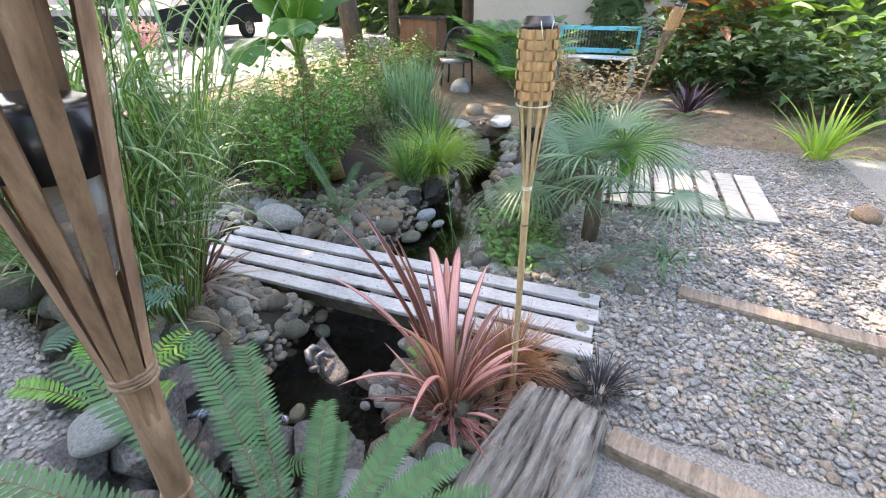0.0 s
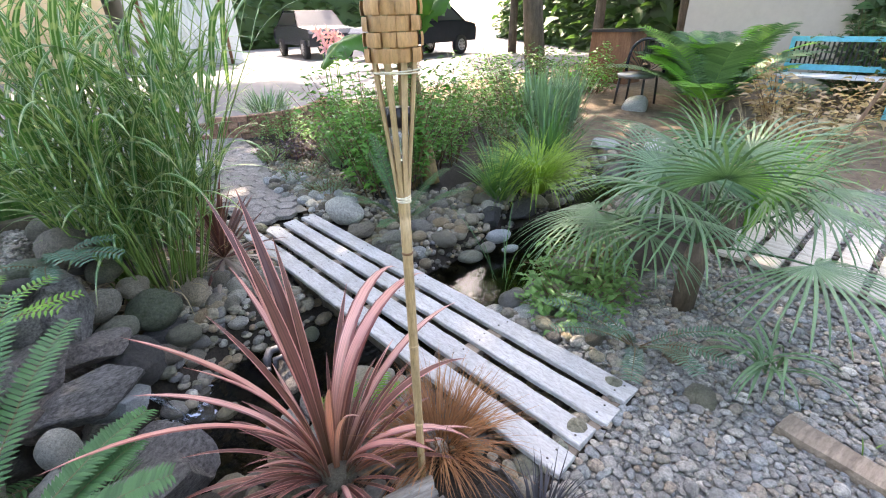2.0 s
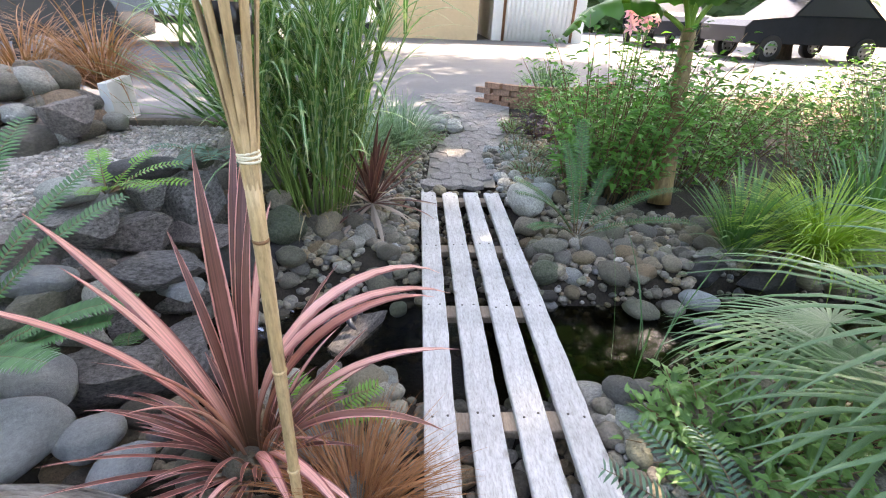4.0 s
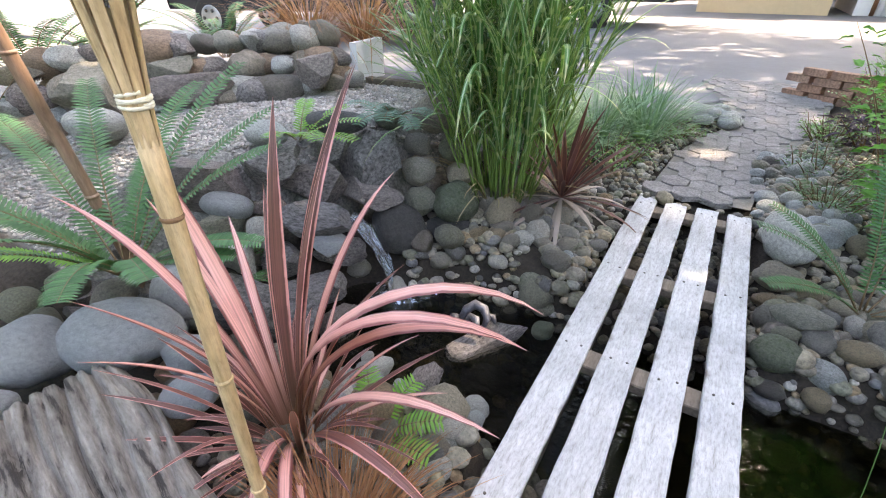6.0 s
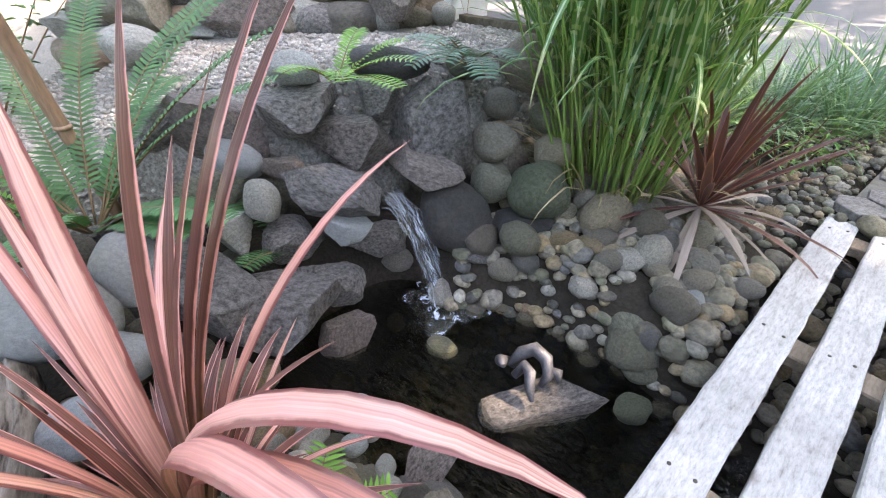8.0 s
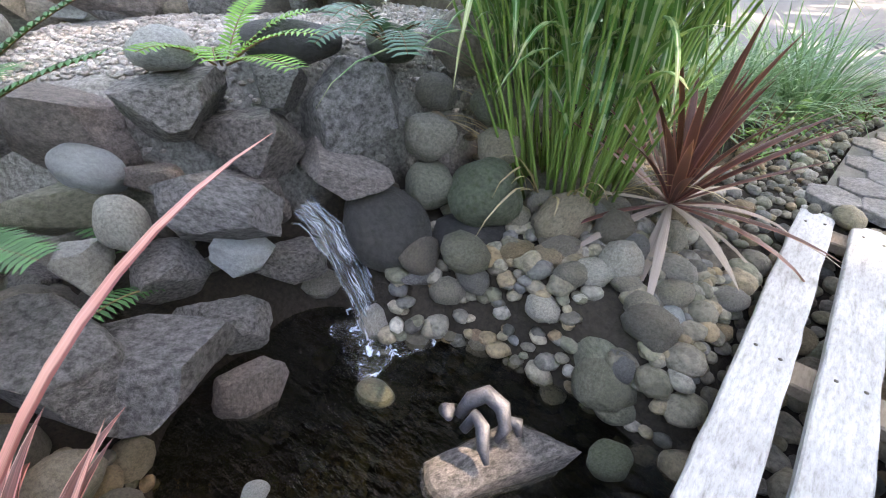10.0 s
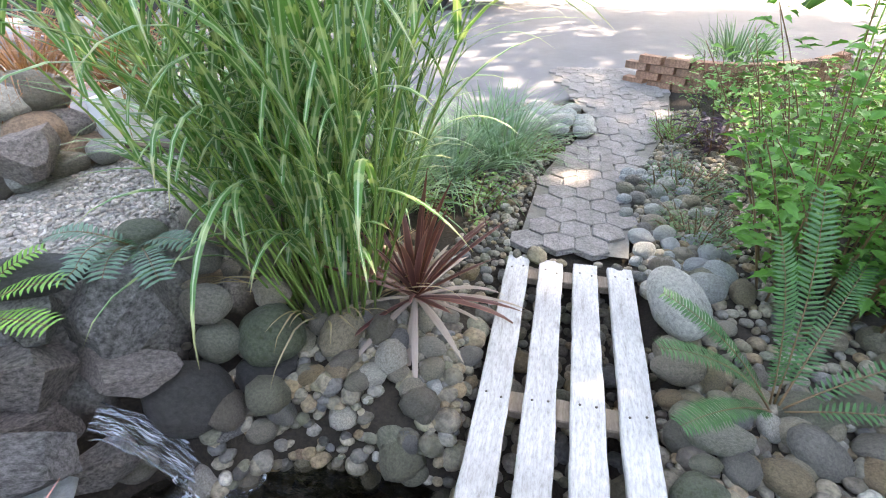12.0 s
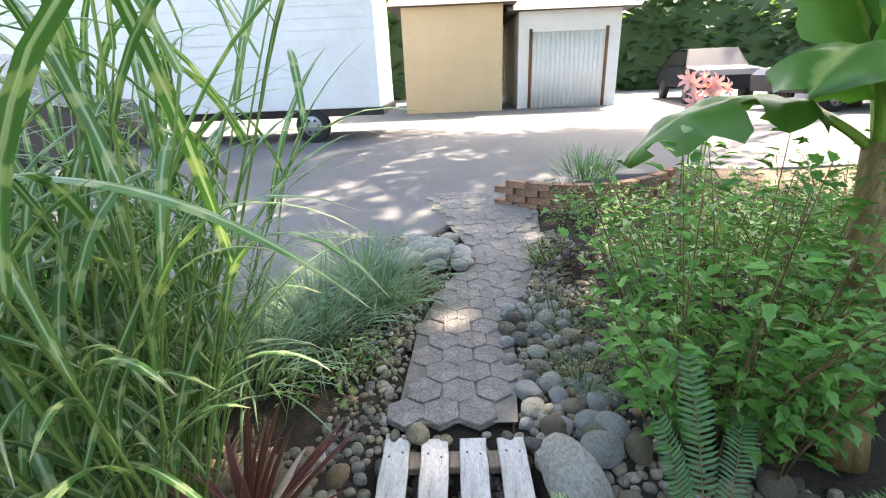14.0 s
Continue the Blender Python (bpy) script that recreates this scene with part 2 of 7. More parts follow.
# near-black soil: the shade in gaps between stones is put into its colour
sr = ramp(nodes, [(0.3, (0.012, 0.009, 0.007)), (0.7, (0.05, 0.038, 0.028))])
links.new(gf.outputs[0], sr.inputs[0])
gr = ramp(nodes, [(0.32, (0.1, 0.095, 0.09)), (0.5, (0.24, 0.23, 0.215)), (0.68, (0.4, 0.385, 0.36))])
links.new(gf.outputs[0], gr.inputs[0])
at = nodes.new("ShaderNodeAttribute")
at.attribute_name = "grit"
# sandy far dirt, its colour also raised to stand for the sunlit path
dr = ramp(nodes, [(0.35, (0.1, 0.07, 0.048)), (0.65, (0.22, 0.165, 0.115))])
links.new(gn.outputs[0], dr.inputs[0])
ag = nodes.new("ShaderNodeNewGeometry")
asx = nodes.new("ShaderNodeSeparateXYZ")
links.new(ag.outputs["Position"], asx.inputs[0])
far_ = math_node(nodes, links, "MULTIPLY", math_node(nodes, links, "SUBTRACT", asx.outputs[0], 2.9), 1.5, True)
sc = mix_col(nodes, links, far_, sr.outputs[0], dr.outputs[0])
links.new(mix_col(nodes, links, at.outputs["Fac"], sc, gr.outputs[0]), b.inputs["Base Color"])
b.inputs["Roughness"].default_value = 0.95
bump(nodes, links, b, math_node(nodes, links, "ADD", gn.outputs[0], gf.outputs[0]), 1.0, 0.01)
m_concrete = plain_material("concrete", (0.135, 0.135, 0.145), 0.85, 0, 0.1, 1.3, 0.25)
m_grout = plain_material("joint_grit", (0.18, 0.168, 0.15), 0.95, 0, 0.3, 20, 0.8)
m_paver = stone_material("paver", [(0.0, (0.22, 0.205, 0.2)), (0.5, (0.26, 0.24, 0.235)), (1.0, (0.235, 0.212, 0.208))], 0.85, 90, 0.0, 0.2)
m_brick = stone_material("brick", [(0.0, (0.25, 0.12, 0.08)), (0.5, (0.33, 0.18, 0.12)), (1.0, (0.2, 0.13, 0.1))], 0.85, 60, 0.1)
m_wall = plain_material("beige_render", (0.5, 0.43, 0.36), 0.9, 0, 0.06, 1.0, 0.15)
m_garage = plain_material("tan_boards", (0.62, 0.48, 0.32), 0.85, 0, 0.06, 1.0, 0.15)
m_white = plain_material("white_paint", (0.74, 0.75, 0.77), 0.5, 0, 0.06, 2.0, 0.05)
m_teal = plain_material("turquoise_paint", (0.1, 0.5, 0.62), 0.5, 0, 0.15, 20, 0.1)
m_carpaint = plain_material("dark_car_paint", (0.03, 0.034, 0.045), 0.25, 0.2, 0.1, 3, 0.0)
m_rubber = plain_material("tyre_rubber", (0.02, 0.02, 0.022), 0.8, 0, 0.2, 40)
m_metal = plain_material("wheel_steel", (0.35, 0.36, 0.38), 0.35, 0.8, 0.1, 20)
m_roof = plain_material("roofing", (0.12, 0.11, 0.1), 0.9, 0, 0.2, 8, 0.6)
m_crate = wood_material("brown_boards", [(0.3, (0.16, 0.07, 0.035)), (0.7, (0.3, 0.15, 0.08))], (20, 20, 2), 0.8)
m_bark = wood_material("bark", [(0.3, (0.05, 0.035, 0.025)), (0.7, (0.16, 0.12, 0.09))], (20, 20, 3), 0.9, depth=0.02)
m_lens, nodes, links, b = material("clear_plastic")
b.inputs["Base Color"].default_value = (0.85, 0.87, 0.85, 1)
b.inputs["Roughness"].default_value, b.inputs["Transmission Weight"].default_value = 0.12, 0.75
m_water, nodes, links, b = material("pond_water")
wn = noise_tex(nodes, links, 26, 3, 0.55, "Object", (0.8, 1.7, 1.0))
wgeo = nodes.new("ShaderNodeNewGeometry")
wsep = nodes.new("ShaderNodeSeparateXYZ")
links.new(wgeo.outputs["Position"], wsep.inputs[0])
stir = math_node(nodes, links, "MULTIPLY", math_node(nodes, links, "SUBTRACT", 0.15, wsep.outputs[0]), 2.0, True)
wb = nodes.new("ShaderNodeBump")
wb.inputs["Distance"].default_value = 0.18
links.new(math_node(nodes, links, "ADD", math_node(nodes, links, "MULTIPLY", stir, 0.96), 0.02), wb.inputs["Strength"])
links.new(wn.outputs[0], wb.inputs["Height"])
gl = nodes.new("ShaderNodeBsdfGlossy")
gl.inputs["Roughness"].default_value = 0.03
tp = nodes.new("ShaderNodeBsdfTransparent")
tp.inputs["Color"].default_value = (0.36, 0.37, 0.25, 1)
fz = nodes.new("ShaderNodeFresnel")
fz.inputs["IOR"].default_value = 1.55
for node in (gl, fz):
    links.new(wb.outputs[0], node.inputs["Normal"])
mx = nodes.new("ShaderNodeMixShader")
links.new(fz.outputs[0], mx.inputs[0])
links.new(tp.outputs[0], mx.inputs[1])
links.new(gl.outputs[0], mx.inputs[2])
links.new(mx.outputs[0], nodes["Material Output"].inputs["Surface"])
m_sheet, nodes, links, b = material("broken_water")
sn = noise_tex(nodes, links, 1.0, 4, 0.7, "UV", (16, 3.2, 1))
sramp = ramp(nodes, [(0.53, (0, 0, 0)), (0.66, (1, 1, 1))])
links.new(sn.outputs[0], sramp.inputs[0])
b.inputs["Base Color"].default_value = (0.7, 0.78, 0.88, 1)
b.inputs["Roughness"].default_value = 0.15
sg_, st_ = nodes.new("ShaderNodeBsdfGlossy"), nodes.new("ShaderNodeBsdfTransparent")
sg_.inputs["Roughness"].default_value = 0.05
sb_ = nodes.new("ShaderNodeBump")
sb_.inputs["Strength"].default_value, sb_.inputs["Distance"].default_value = 1.0, 0.03
links.new(sn.outputs[0], sb_.inputs["Height"])
links.new(sb_.outputs[0], sg_.inputs["Normal"])
sx_, sy_ = nodes.new("ShaderNodeMixShader"), nodes.new("ShaderNodeMixShader")
sx_.inputs[0].default_value = 0.1
links.new(st_.outputs[0], sx_.inputs[1])
links.new(sg_.outputs[0], sx_.inputs[2])
links.new(math_node(nodes, links, "MULTIPLY", sramp.outputs[0], 0.75), sy_.inputs[0])
links.new(sx_.outputs[0], sy_.inputs[1])
links.new(b.outputs[0], sy_.inputs[2])
links.new(sy_.outputs[0], nodes["Material Output"].inputs["Surface"])
m_foam, nodes, links, b = material("falling_water")
b.inputs["Base Color"].default_value = (0.75, 0.82, 0.9, 1)
b.inputs["Roughness"].default_value, b.inputs["Transmission Weight"].default_value, b.inputs["IOR"].default_value = 0.08, 0.8, 1.33

m_flax = leaf_material("flax_leaf", (0.075, 0.028, 0.028), (0.19, 0.075, 0.062), (0.6, 0.26, 0.24), 0.36, 0.34, 0.2, across=9, fibre=0.5, root=(0.13, 0.075, 0.045))
m_flax_pink = leaf_material("flax_leaf_pink", (0.48, 0.18, 0.16), (0.72, 0.4, 0.36), (0.17, 0.045, 0.045), 0.32, 0.32, 0.22, across=9, fibre=0.38, root=(0.2, 0.1, 0.06))
m_carex = leaf_material("orange_sedge_blade", (0.16, 0.06, 0.025), (0.42, 0.2, 0.1), None, 0.3, 0.5, 0.3)
m_mondo = leaf_material("black_grass_blade", (0.012, 0.012, 0.016), (0.035, 0.03, 0.04), None, 0.3, 0.35, 0.1)
m_fern = leaf_material("fern_leaflet", (0.02, 0.075, 0.025), (0.055, 0.16, 0.055), None, 0.3, 0.6, 0.15)
m_fern_lime = leaf_material("young_fern_leaflet", (0.09, 0.24, 0.035), (0.17, 0.4, 0.06), None, 0.3, 0.4, 0.35)
m_fern_blue = leaf_material("blue_fern_leaflet", (0.045, 0.115, 0.075), (0.1, 0.2, 0.14), None, 0.3, 0.5, 0.18)
m_stemb = plain_material("brown_stalk", (0.16, 0.1, 0.05), 0.7, 0, 0.3, 40)
m_cane = leaf_material("green_cane", (0.1, 0.19, 0.04), (0.22, 0.34, 0.09), None, 0.3, 0.45, 0.1)
m_zebra = leaf_material("zebra_grass_blade", (0.03, 0.11, 0.03), (0.1, 0.24, 0.065), (0.36, 0.46, 0.32), 0.08, 0.36, 0.35, inner=True, dry=(0.4, 0.33, 0.2), bands=((0.5, 0.56, 0.3), 1.6, 0.45))
m_straw = leaf_material("dry_straw", (0.3, 0.21, 0.12), (0.5, 0.4, 0.27), None, 0.3, 0.7, 0.3)
m_cordy = leaf_material("cordyline_leaf", (0.06, 0.022, 0.026), (0.16, 0.062, 0.056), (0.3, 0.13, 0.11), 0.36, 0.4, 0.25)
m_cordy_dry = leaf_material("faded_cordyline_leaf", (0.26, 0.19, 0.17), (0.4, 0.32, 0.29), None, 0.3, 0.6, 0.25)
m_mallow = leaf_material("bush_leaf", (0.03, 0.12, 0.03), (0.13, 0.34, 0.07), None, 0.3, 0.45, 0.35, across=6)
m_banana = leaf_material("banana_leaf", (0.05, 0.14, 0.03), (0.09, 0.23, 0.05), (0.3, 0.42, 0.14), 0.03, 0.35, 0.45, inner=True, across=3)
m_banstem = wood_material("banana_stem", [(0.3, (0.11, 0.06, 0.025)), (0.7, (0.3, 0.21, 0.08))], (40, 40, 4), 0.6)
m_petiole = plain_material("green_stalk", (0.18, 0.3, 0.05), 0.45, 0, 0.2, 20)
m_sedge = leaf_material("lime_sedge_blade", (0.13, 0.26, 0.03), (0.3, 0.46, 0.07), None, 0.3, 0.42, 0.35)
m_iris = leaf_material("strap_leaf", (0.04, 0.12, 0.05), (0.1, 0.24, 0.08), None, 0.3, 0.4, 0.3)
m_blueiris = leaf_material("blue_green_blade", (0.08, 0.17, 0.1), (0.2, 0.33, 0.2), None, 0.3, 0.45, 0.3)
m_palm = leaf_material("palm_leaflet", (0.035, 0.1, 0.045), (0.12, 0.23, 0.115), None, 0.3, 0.38, 0.25)
m_palm_bright = leaf_material("young_palm_leaflet", (0.08, 0.26, 0.03), (0.14, 0.38, 0.05), None, 0.3, 0.4, 0.35)
m_low = leaf_material("low_leaf", (0.07, 0.19, 0.05), (0.19, 0.36, 0.12), (0.42, 0.5, 0.34), 0.42, 0.45, 0.3, across=6)
m_purple = leaf_material("purple_leaf", (0.03, 0.018, 0.035), (0.085, 0.045, 0.085), None, 0.3, 0.45, 0.2)
m_autumn = leaf_material("tan_leaf", (0.3, 0.17, 0.07), (0.62, 0.48, 0.33), None, 0.3, 0.6, 0.3)
m_hedge = leaf_material("hedge_leaf", (0.02, 0.06, 0.022), (0.08, 0.16, 0.055), None, 0.3, 0.5, 0.25, across=6)
m_treeleaf = leaf_material("tree_leaf", (0.04, 0.1, 0.02), (0.1, 0.2, 0.04), None, 0.3, 0.5, 0.35, across=6)
m_canna = leaf_material("bronze_leaf", (0.08, 0.03, 0.02), (0.3, 0.13, 0.05), None, 0.3, 0.4, 0.35)
m_lawn = leaf_material("lawn_blade", (0.08, 0.17, 0.03), (0.2, 0.32, 0.08), None, 0.3, 0.6, 0.3)
m_petal = leaf_material("pink_petal", (0.75, 0.3, 0.42), (0.85, 0.5, 0.55), None, 0.3, 0.5, 0.35, across=4)
m_yellow = leaf_material("yellow_petal", (0.8, 0.5, 0.02), (0.85, 0.62, 0.05), None, 0.3, 0.5, 0.35)


# ---- tools ----
class Mesh:
    """Collects vertices, faces and uv before one mesh is made of them."""

    def __init__(self):
        self.v, self.f, self.uv = [], [], []

    def face(self, idx, uvs=None):
        self.f.append(idx)
        self.uv.extend(uvs or [(0.5, 0.5)] * len(idx))

    def ribbon(self, pts, widths, side, fold=0.0, tip=True):
        """A blade along pts. side: the direction across it; fold: how deep its middle lies, in widths."""
        base, n = len(self.v), len(pts)
        for i, (p, w) in enumerate(zip(pts, widths)):
            d = pts[min(i + 1, n - 1)] - pts[max(i - 1, 0)]
            s = side - d * (side.dot(d) / max(d.length_squared, 1e-9))
            s = s.normalized() if s.length > 1e-6 else side
            up = d.cross(s).normalized() if d.length > 1e-9 else Vector((0, 0, 1))
            self.v += [p - s * w / 2, p + up * (fold * w), p + s * w / 2]
        for i in range(n - 1):
            a, v0, v1 = base + 3 * i, i / (n - 1), (i + 1) / (n - 1)
            self.face((a, a + 1, a + 4, a + 3), [(0, v0), (0.5, v0), (0.5, v1), (0, v1)])
            self.face((a + 1, a + 2, a + 5, a + 4), [(0.5, v0), (1, v0), (1, v1), (0.5, v1)])

    def tube(self, pts, radii, n=6):
        base = len(self.v)
        for i, (p, r) in enumerate(zip(pts, radii)):
            d = (pts[min(i + 1, len(pts) - 1)] - pts[max(i - 1, 0)]).normalized()
            a = d.orthogonal().normalized() if abs(d.z) < 0.9 else Vector((1, 0, 0)).cross(d).normalized()
            if abs(d.z) < 0.9:
                a = d.cross(Vector((0, 0, 1))).normalized()
            c = d.cross(a)
            self.v += [p + (a * math.cos(k * math.tau / n) + c * math.sin(k * math.tau / n)) * r for k in range(n)]
        for i in range(len(pts) - 1):
            for k in range(n):
                k2 = (k + 1) % n
                a = base + i * n
                self.face((a + k, a + k2, a + n + k2, a + n + k), [(k / n, i / len(pts)), ((k + 1) / n, i / len(pts)), ((k + 1) / n, (i + 1) / len(pts)), (k / n, (i + 1) / len(pts))])
        self.face(tuple(base + k for k in reversed(range(n))))
        self.face(tuple(base + (len(pts) - 1) * n + k for k in range(n)))

    def box(self, c, size, m=None):
        base = len(self.v)
        for z in (-1, 1):
            for y in (-1, 1):
                for x in (-1, 1):
                    p = Vector((x * size[0] / 2, y * size[1] / 2, z * size[2] / 2))
                    self.v.append((m @ p if m else p) + Vector(c))
        for q in ((0, 2, 3, 1), (4, 5, 7, 6), (0, 1, 5, 4), (2, 6, 7, 3), (0, 4, 6, 2), (1, 3, 7, 5)):
            self.face(tuple(base + k for k in q))

    def leaf(self, p, d, n, size, wide=0.5, lobed=False):
        """One leaf from its stalk end p along d, facing n."""
        d, n = d.normalized(), n.normalized()
        s = d.cross(n).normalized()
        n = s.cross(d)
        base = len(self.v)
        if lobed:
            out = [(0, 0), (0.3, 0.1), (0.5, 0.3), (0.32, 0.42), (0.36, 0.62), (0.15, 0.68), (0, 1.0)]
        else:
            out = [(0, 0), (0.32, 0.2), (0.5, 0.45), (0.3, 0.75), (0, 1.0)]
        L = [(-x, y) for x, y in out[1:-1]]
        mid = [(0, 0.45)]
        pts = out + L[::-1]
        for x, y in pts + mid:
            self.v.append(p + d * (y * size) + s * (x * wide * 2 * size * 0.5) + n * (size * (0.12 * abs(x) * 2 - 0.35 * max(0, y - 0.3) ** 2)))
        c = base + len(pts)
        for k in range(len(pts)):
            k2 = (k + 1) % len(pts)
            self.face((base + k, base + k2, c), [(0.5 + pts[k][0], pts[k][1]), (0.5 + pts[k2][0], pts[k2][1]), (0.5, 0.45)])

    def make(self, name, smooth=True):
        me = bpy.data.meshes.new(name)
        me.from_pydata([tuple(p) for p in self.v], [], self.f)
        uv = me.uv_layers.new(name="UVMap")
        uv.data.foreach_set("uv", np.array(self.uv, dtype=np.float32).ravel())
        me.polygons.foreach_set("use_smooth", [smooth] * len(me.polygons))
        me.update()
        return me


def thing(name, at, label="", category="", group="", kind=""):
    ob = new(name)
    ob.location = at
    ob.empty_display_size = 0.05
    return tagged(ob, label, category, group, kind)


def part(name, data, mat, parent=None, label="", kind=""):
    """A mesh as one object under a thing. Its vertices are given in the parent's own frame."""
    me = data.make(name) if isinstance(data, Mesh) else data
    if not me.materials:
        me.materials.append(mat)
    ob = new(name, me)
    if parent:
        ob.parent = parent
    return tagged(ob, label, kind=kind)


def flat(me):
    me.polygons.foreach_set("use_smooth", [False] * len(me.polygons))
    return me


def smooth01(t):
    t = np.clip(t, 0, 1)
    return t * t * (3 - 2 * t)


# ---- lie of the land ----
WATER = -0.2
POOLS = [(-1.0, 1.17, -0.8, 1.12, 0.13), (-0.86, 1.0, -0.3, 1.18, 0.24), (-0.62, 1.2, -0.4, 1.2, 0.24), (-0.3, 1.12, 0.95, 1.13, 0.27), (0.95, 1.13, 1.4, 1.2, 0.24), (1.4, 1.2, 3.5, 1.5, 0.16)]


def pool_distance(x, y):
    """Metres from the water's edge, less than 0 in the water."""
    best = None
    for ax, ay, bx, by, r in POOLS:
        t = np.clip(((x - ax) * (bx - ax) + (y - ay) * (by - ay)) / ((bx - ax) ** 2 + (by - ay) ** 2), 0, 1)
        d = np.hypot(x - ax - t * (bx - ax), y - ay - t * (by - ay)) - r
        best = d if best is None else np.minimum(best, d)
    return best


def drive_z(x, y):
    return 0.42 * smooth01((-0.3 - x) / 1.1) * smooth01((5.2 - y) / 3) - 0.004


def ground_z(x, y):
    x, y = np.asarray(x, float), np.asarray(y, float)
    edge = np.interp(y, [0.2, 0.6, 0.9, 1.3, 1.7, 2.1, 2.6], [-1.8, -1.66, -1.5, -1.24, -1.08, -0.98, -1.0])
    top = np.interp(y, [0.2, 0.6, 1.0, 1.4, 2.4, 3.2], [0.02, 0.14, 0.36, 0.42, 0.42, 0.2])
    z = -0.045 + 0.1 * np.exp(-(((x + 0.65) / 0.4) ** 2 + ((y - 1.95) / 0.35) ** 2)) + 0.02 * np.sin(x * 2.3 + 1) * np.cos(y * 1.9)
    z = z + 0.05 * smooth01((y - 2.1) / 0.5)
    z = z * (1 - smooth01((edge - x) / 0.22)) + top * smooth01((edge - x) / 0.22)
    under = smooth01((0.34 - np.abs(x - 0.05)) / 0.1) * smooth01((y - 0.05) / 0.12) * smooth01((2.42 - y) / 0.12)
    z = z - 0.09 * under
    d = pool_distance(x, y)
    z = np.where(d < 0.16, np.minimum(z, z + (-0.42 - z) * smooth01((0.13 - d) / 0.22)), z)
    return z


def gz(x, y):
    return float(ground_z(x, y))


# ground: one sheet, fine near the path, coarse far out
def axis(lo, hi, step):
    mid = list(np.arange(lo, hi + 1e-6, step))
    out, s, a, b = [], 0.4, lo, hi
    left, right = [], []
    while s < 300:
        a, b = a - s, b + s
        left.append(a)
        right.append(b)
        s *= 1.5
    return np.array(left[::-1] + mid + right)


gx, gy = axis(-3.2, 4.4, 0.04), axis(-2.0, 4.6, 0.04)
X, Y = np.meshgrid(gx, gy)
Z = ground_z(X, Y)
drive_here = (Y > 2.3) & (X < -0.6) | (Y > 5.6)
Z = np.where((Y > 6.5) | (X < -3.2) & (Y > 2.2), -0.06, Z)
DRIVE_X, DRIVE_Y = [-60, -1.8, -1.25, -0.95, -0.3, 0.15, 0.6, 1.9, 60], [2.3, 2.26, 2.34, 2.95, 4.35, 5.0, 5.65, 6.5, 9.0]
Z = np.where(Y > np.interp(X, DRIVE_X, DRIVE_Y) - 0.02, -0.06, Z)
Z = np.where((Y > 2.42) & (np.abs(X - np.interp(Y, [2.4, 3.2, 4.2, 5.6], [0.05, 0.12, 0.45, 0.35])) < np.interp(Y, [2.4, 3.0, 4.2, 5.6], [0.26, 0.26, 0.28, 0.6])), np.minimum(Z, -0.03), Z)
me = bpy.data.meshes.new("ground")
nx, ny = len(gx), len(gy)
idx = np.arange(nx * ny).reshape(ny, nx)
quads = np.stack([idx[:-1, :-1], idx[:-1, 1:], idx[1:, 1:], idx[1:, :-1]], -1).reshape(-1, 4)
me.from_pydata(np.stack([X, Y, Z], -1).reshape(-1, 3).tolist(), [], quads.tolist())
me.polygons.foreach_set("use_smooth", [True] * len(me.polygons))
EDGE_Y, EDGE_X = [0.2, 0.6, 0.9, 1.3, 1.7, 2.1, 2.6], [-1.8, -1.66, -1.5, -1.24, -1.08, -0.98, -1.0]
grit = ((Y < 0.6 - 0.25 * np.maximum(0, X - 0.3)) & ((X > 0.3) | (Y < 0)) & (X > -1.0) & (X < 3.6)) | ((X < np.interp(Y, EDGE_Y, EDGE_X) - 0.06) & (Y < 2.45) & (Y > 0.5))
me.attributes.new("grit", "FLOAT", "POINT").data.foreach_set("value", grit.astype(np.float32).ravel())
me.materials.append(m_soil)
tagged(new("ground", me), "dark garden soil with gap shade put into its colour, and grit under stones and plants", "ground", kind="structure")

# water
wm = Mesh()
wgx, wgy = np.linspace(-1.2, 3.8, 126), np.linspace(0.6, 1.8, 41)
for yy in wgy:
    for xx in wgx:
        wm.v.append(Vector((xx, yy, WATER)))
for j in range(40):
    for i in range(125):
        cxm, cym = (wgx[i] + wgx[i + 1]) / 2, (wgy[j] + wgy[j + 1]) / 2
        if pool_distance(cxm, cym) < 0.1:
            a = j * 126 + i
            wm.face((a, a + 1, a + 127, a + 126))
part("water", wm, m_water, None, "dark clear stream water with ripples", "structure")

# driveway
dm = Mesh()
dxs = np.concatenate([np.linspace(-60, -4, 8)[:-1], np.linspace(-4, 2.6, 67), np.linspace(3, 60, 10)])
ox, oy = DRIVE_X, DRIVE_Y
fr = [0, 1e-4, 0.004, 0.012, 0.02, 0.03, 0.045, 0.06, 0.08, 0.1, 0.13, 0.17, 0.3, 1.0]
for xx in dxs:
    y0 = float(np.interp(xx, ox, oy))
    for t in fr:
        yy = y0 + t * (26 - y0)
        dm.v.append(Vector((xx, yy, float(drive_z(xx, yy)) + (0.012 if t > 0 else -0.2))))
for i in range(len(dxs) - 1):
    for j in range(len(fr) - 1):
        a = i * len(fr) + j
        dm.face((a, a + len(fr), a + len(fr) + 1, a + 1))
drive = part("road", dm, m_concrete, None, "pale worn concrete driveway", "structure")
tagged(drive, category="driveway")


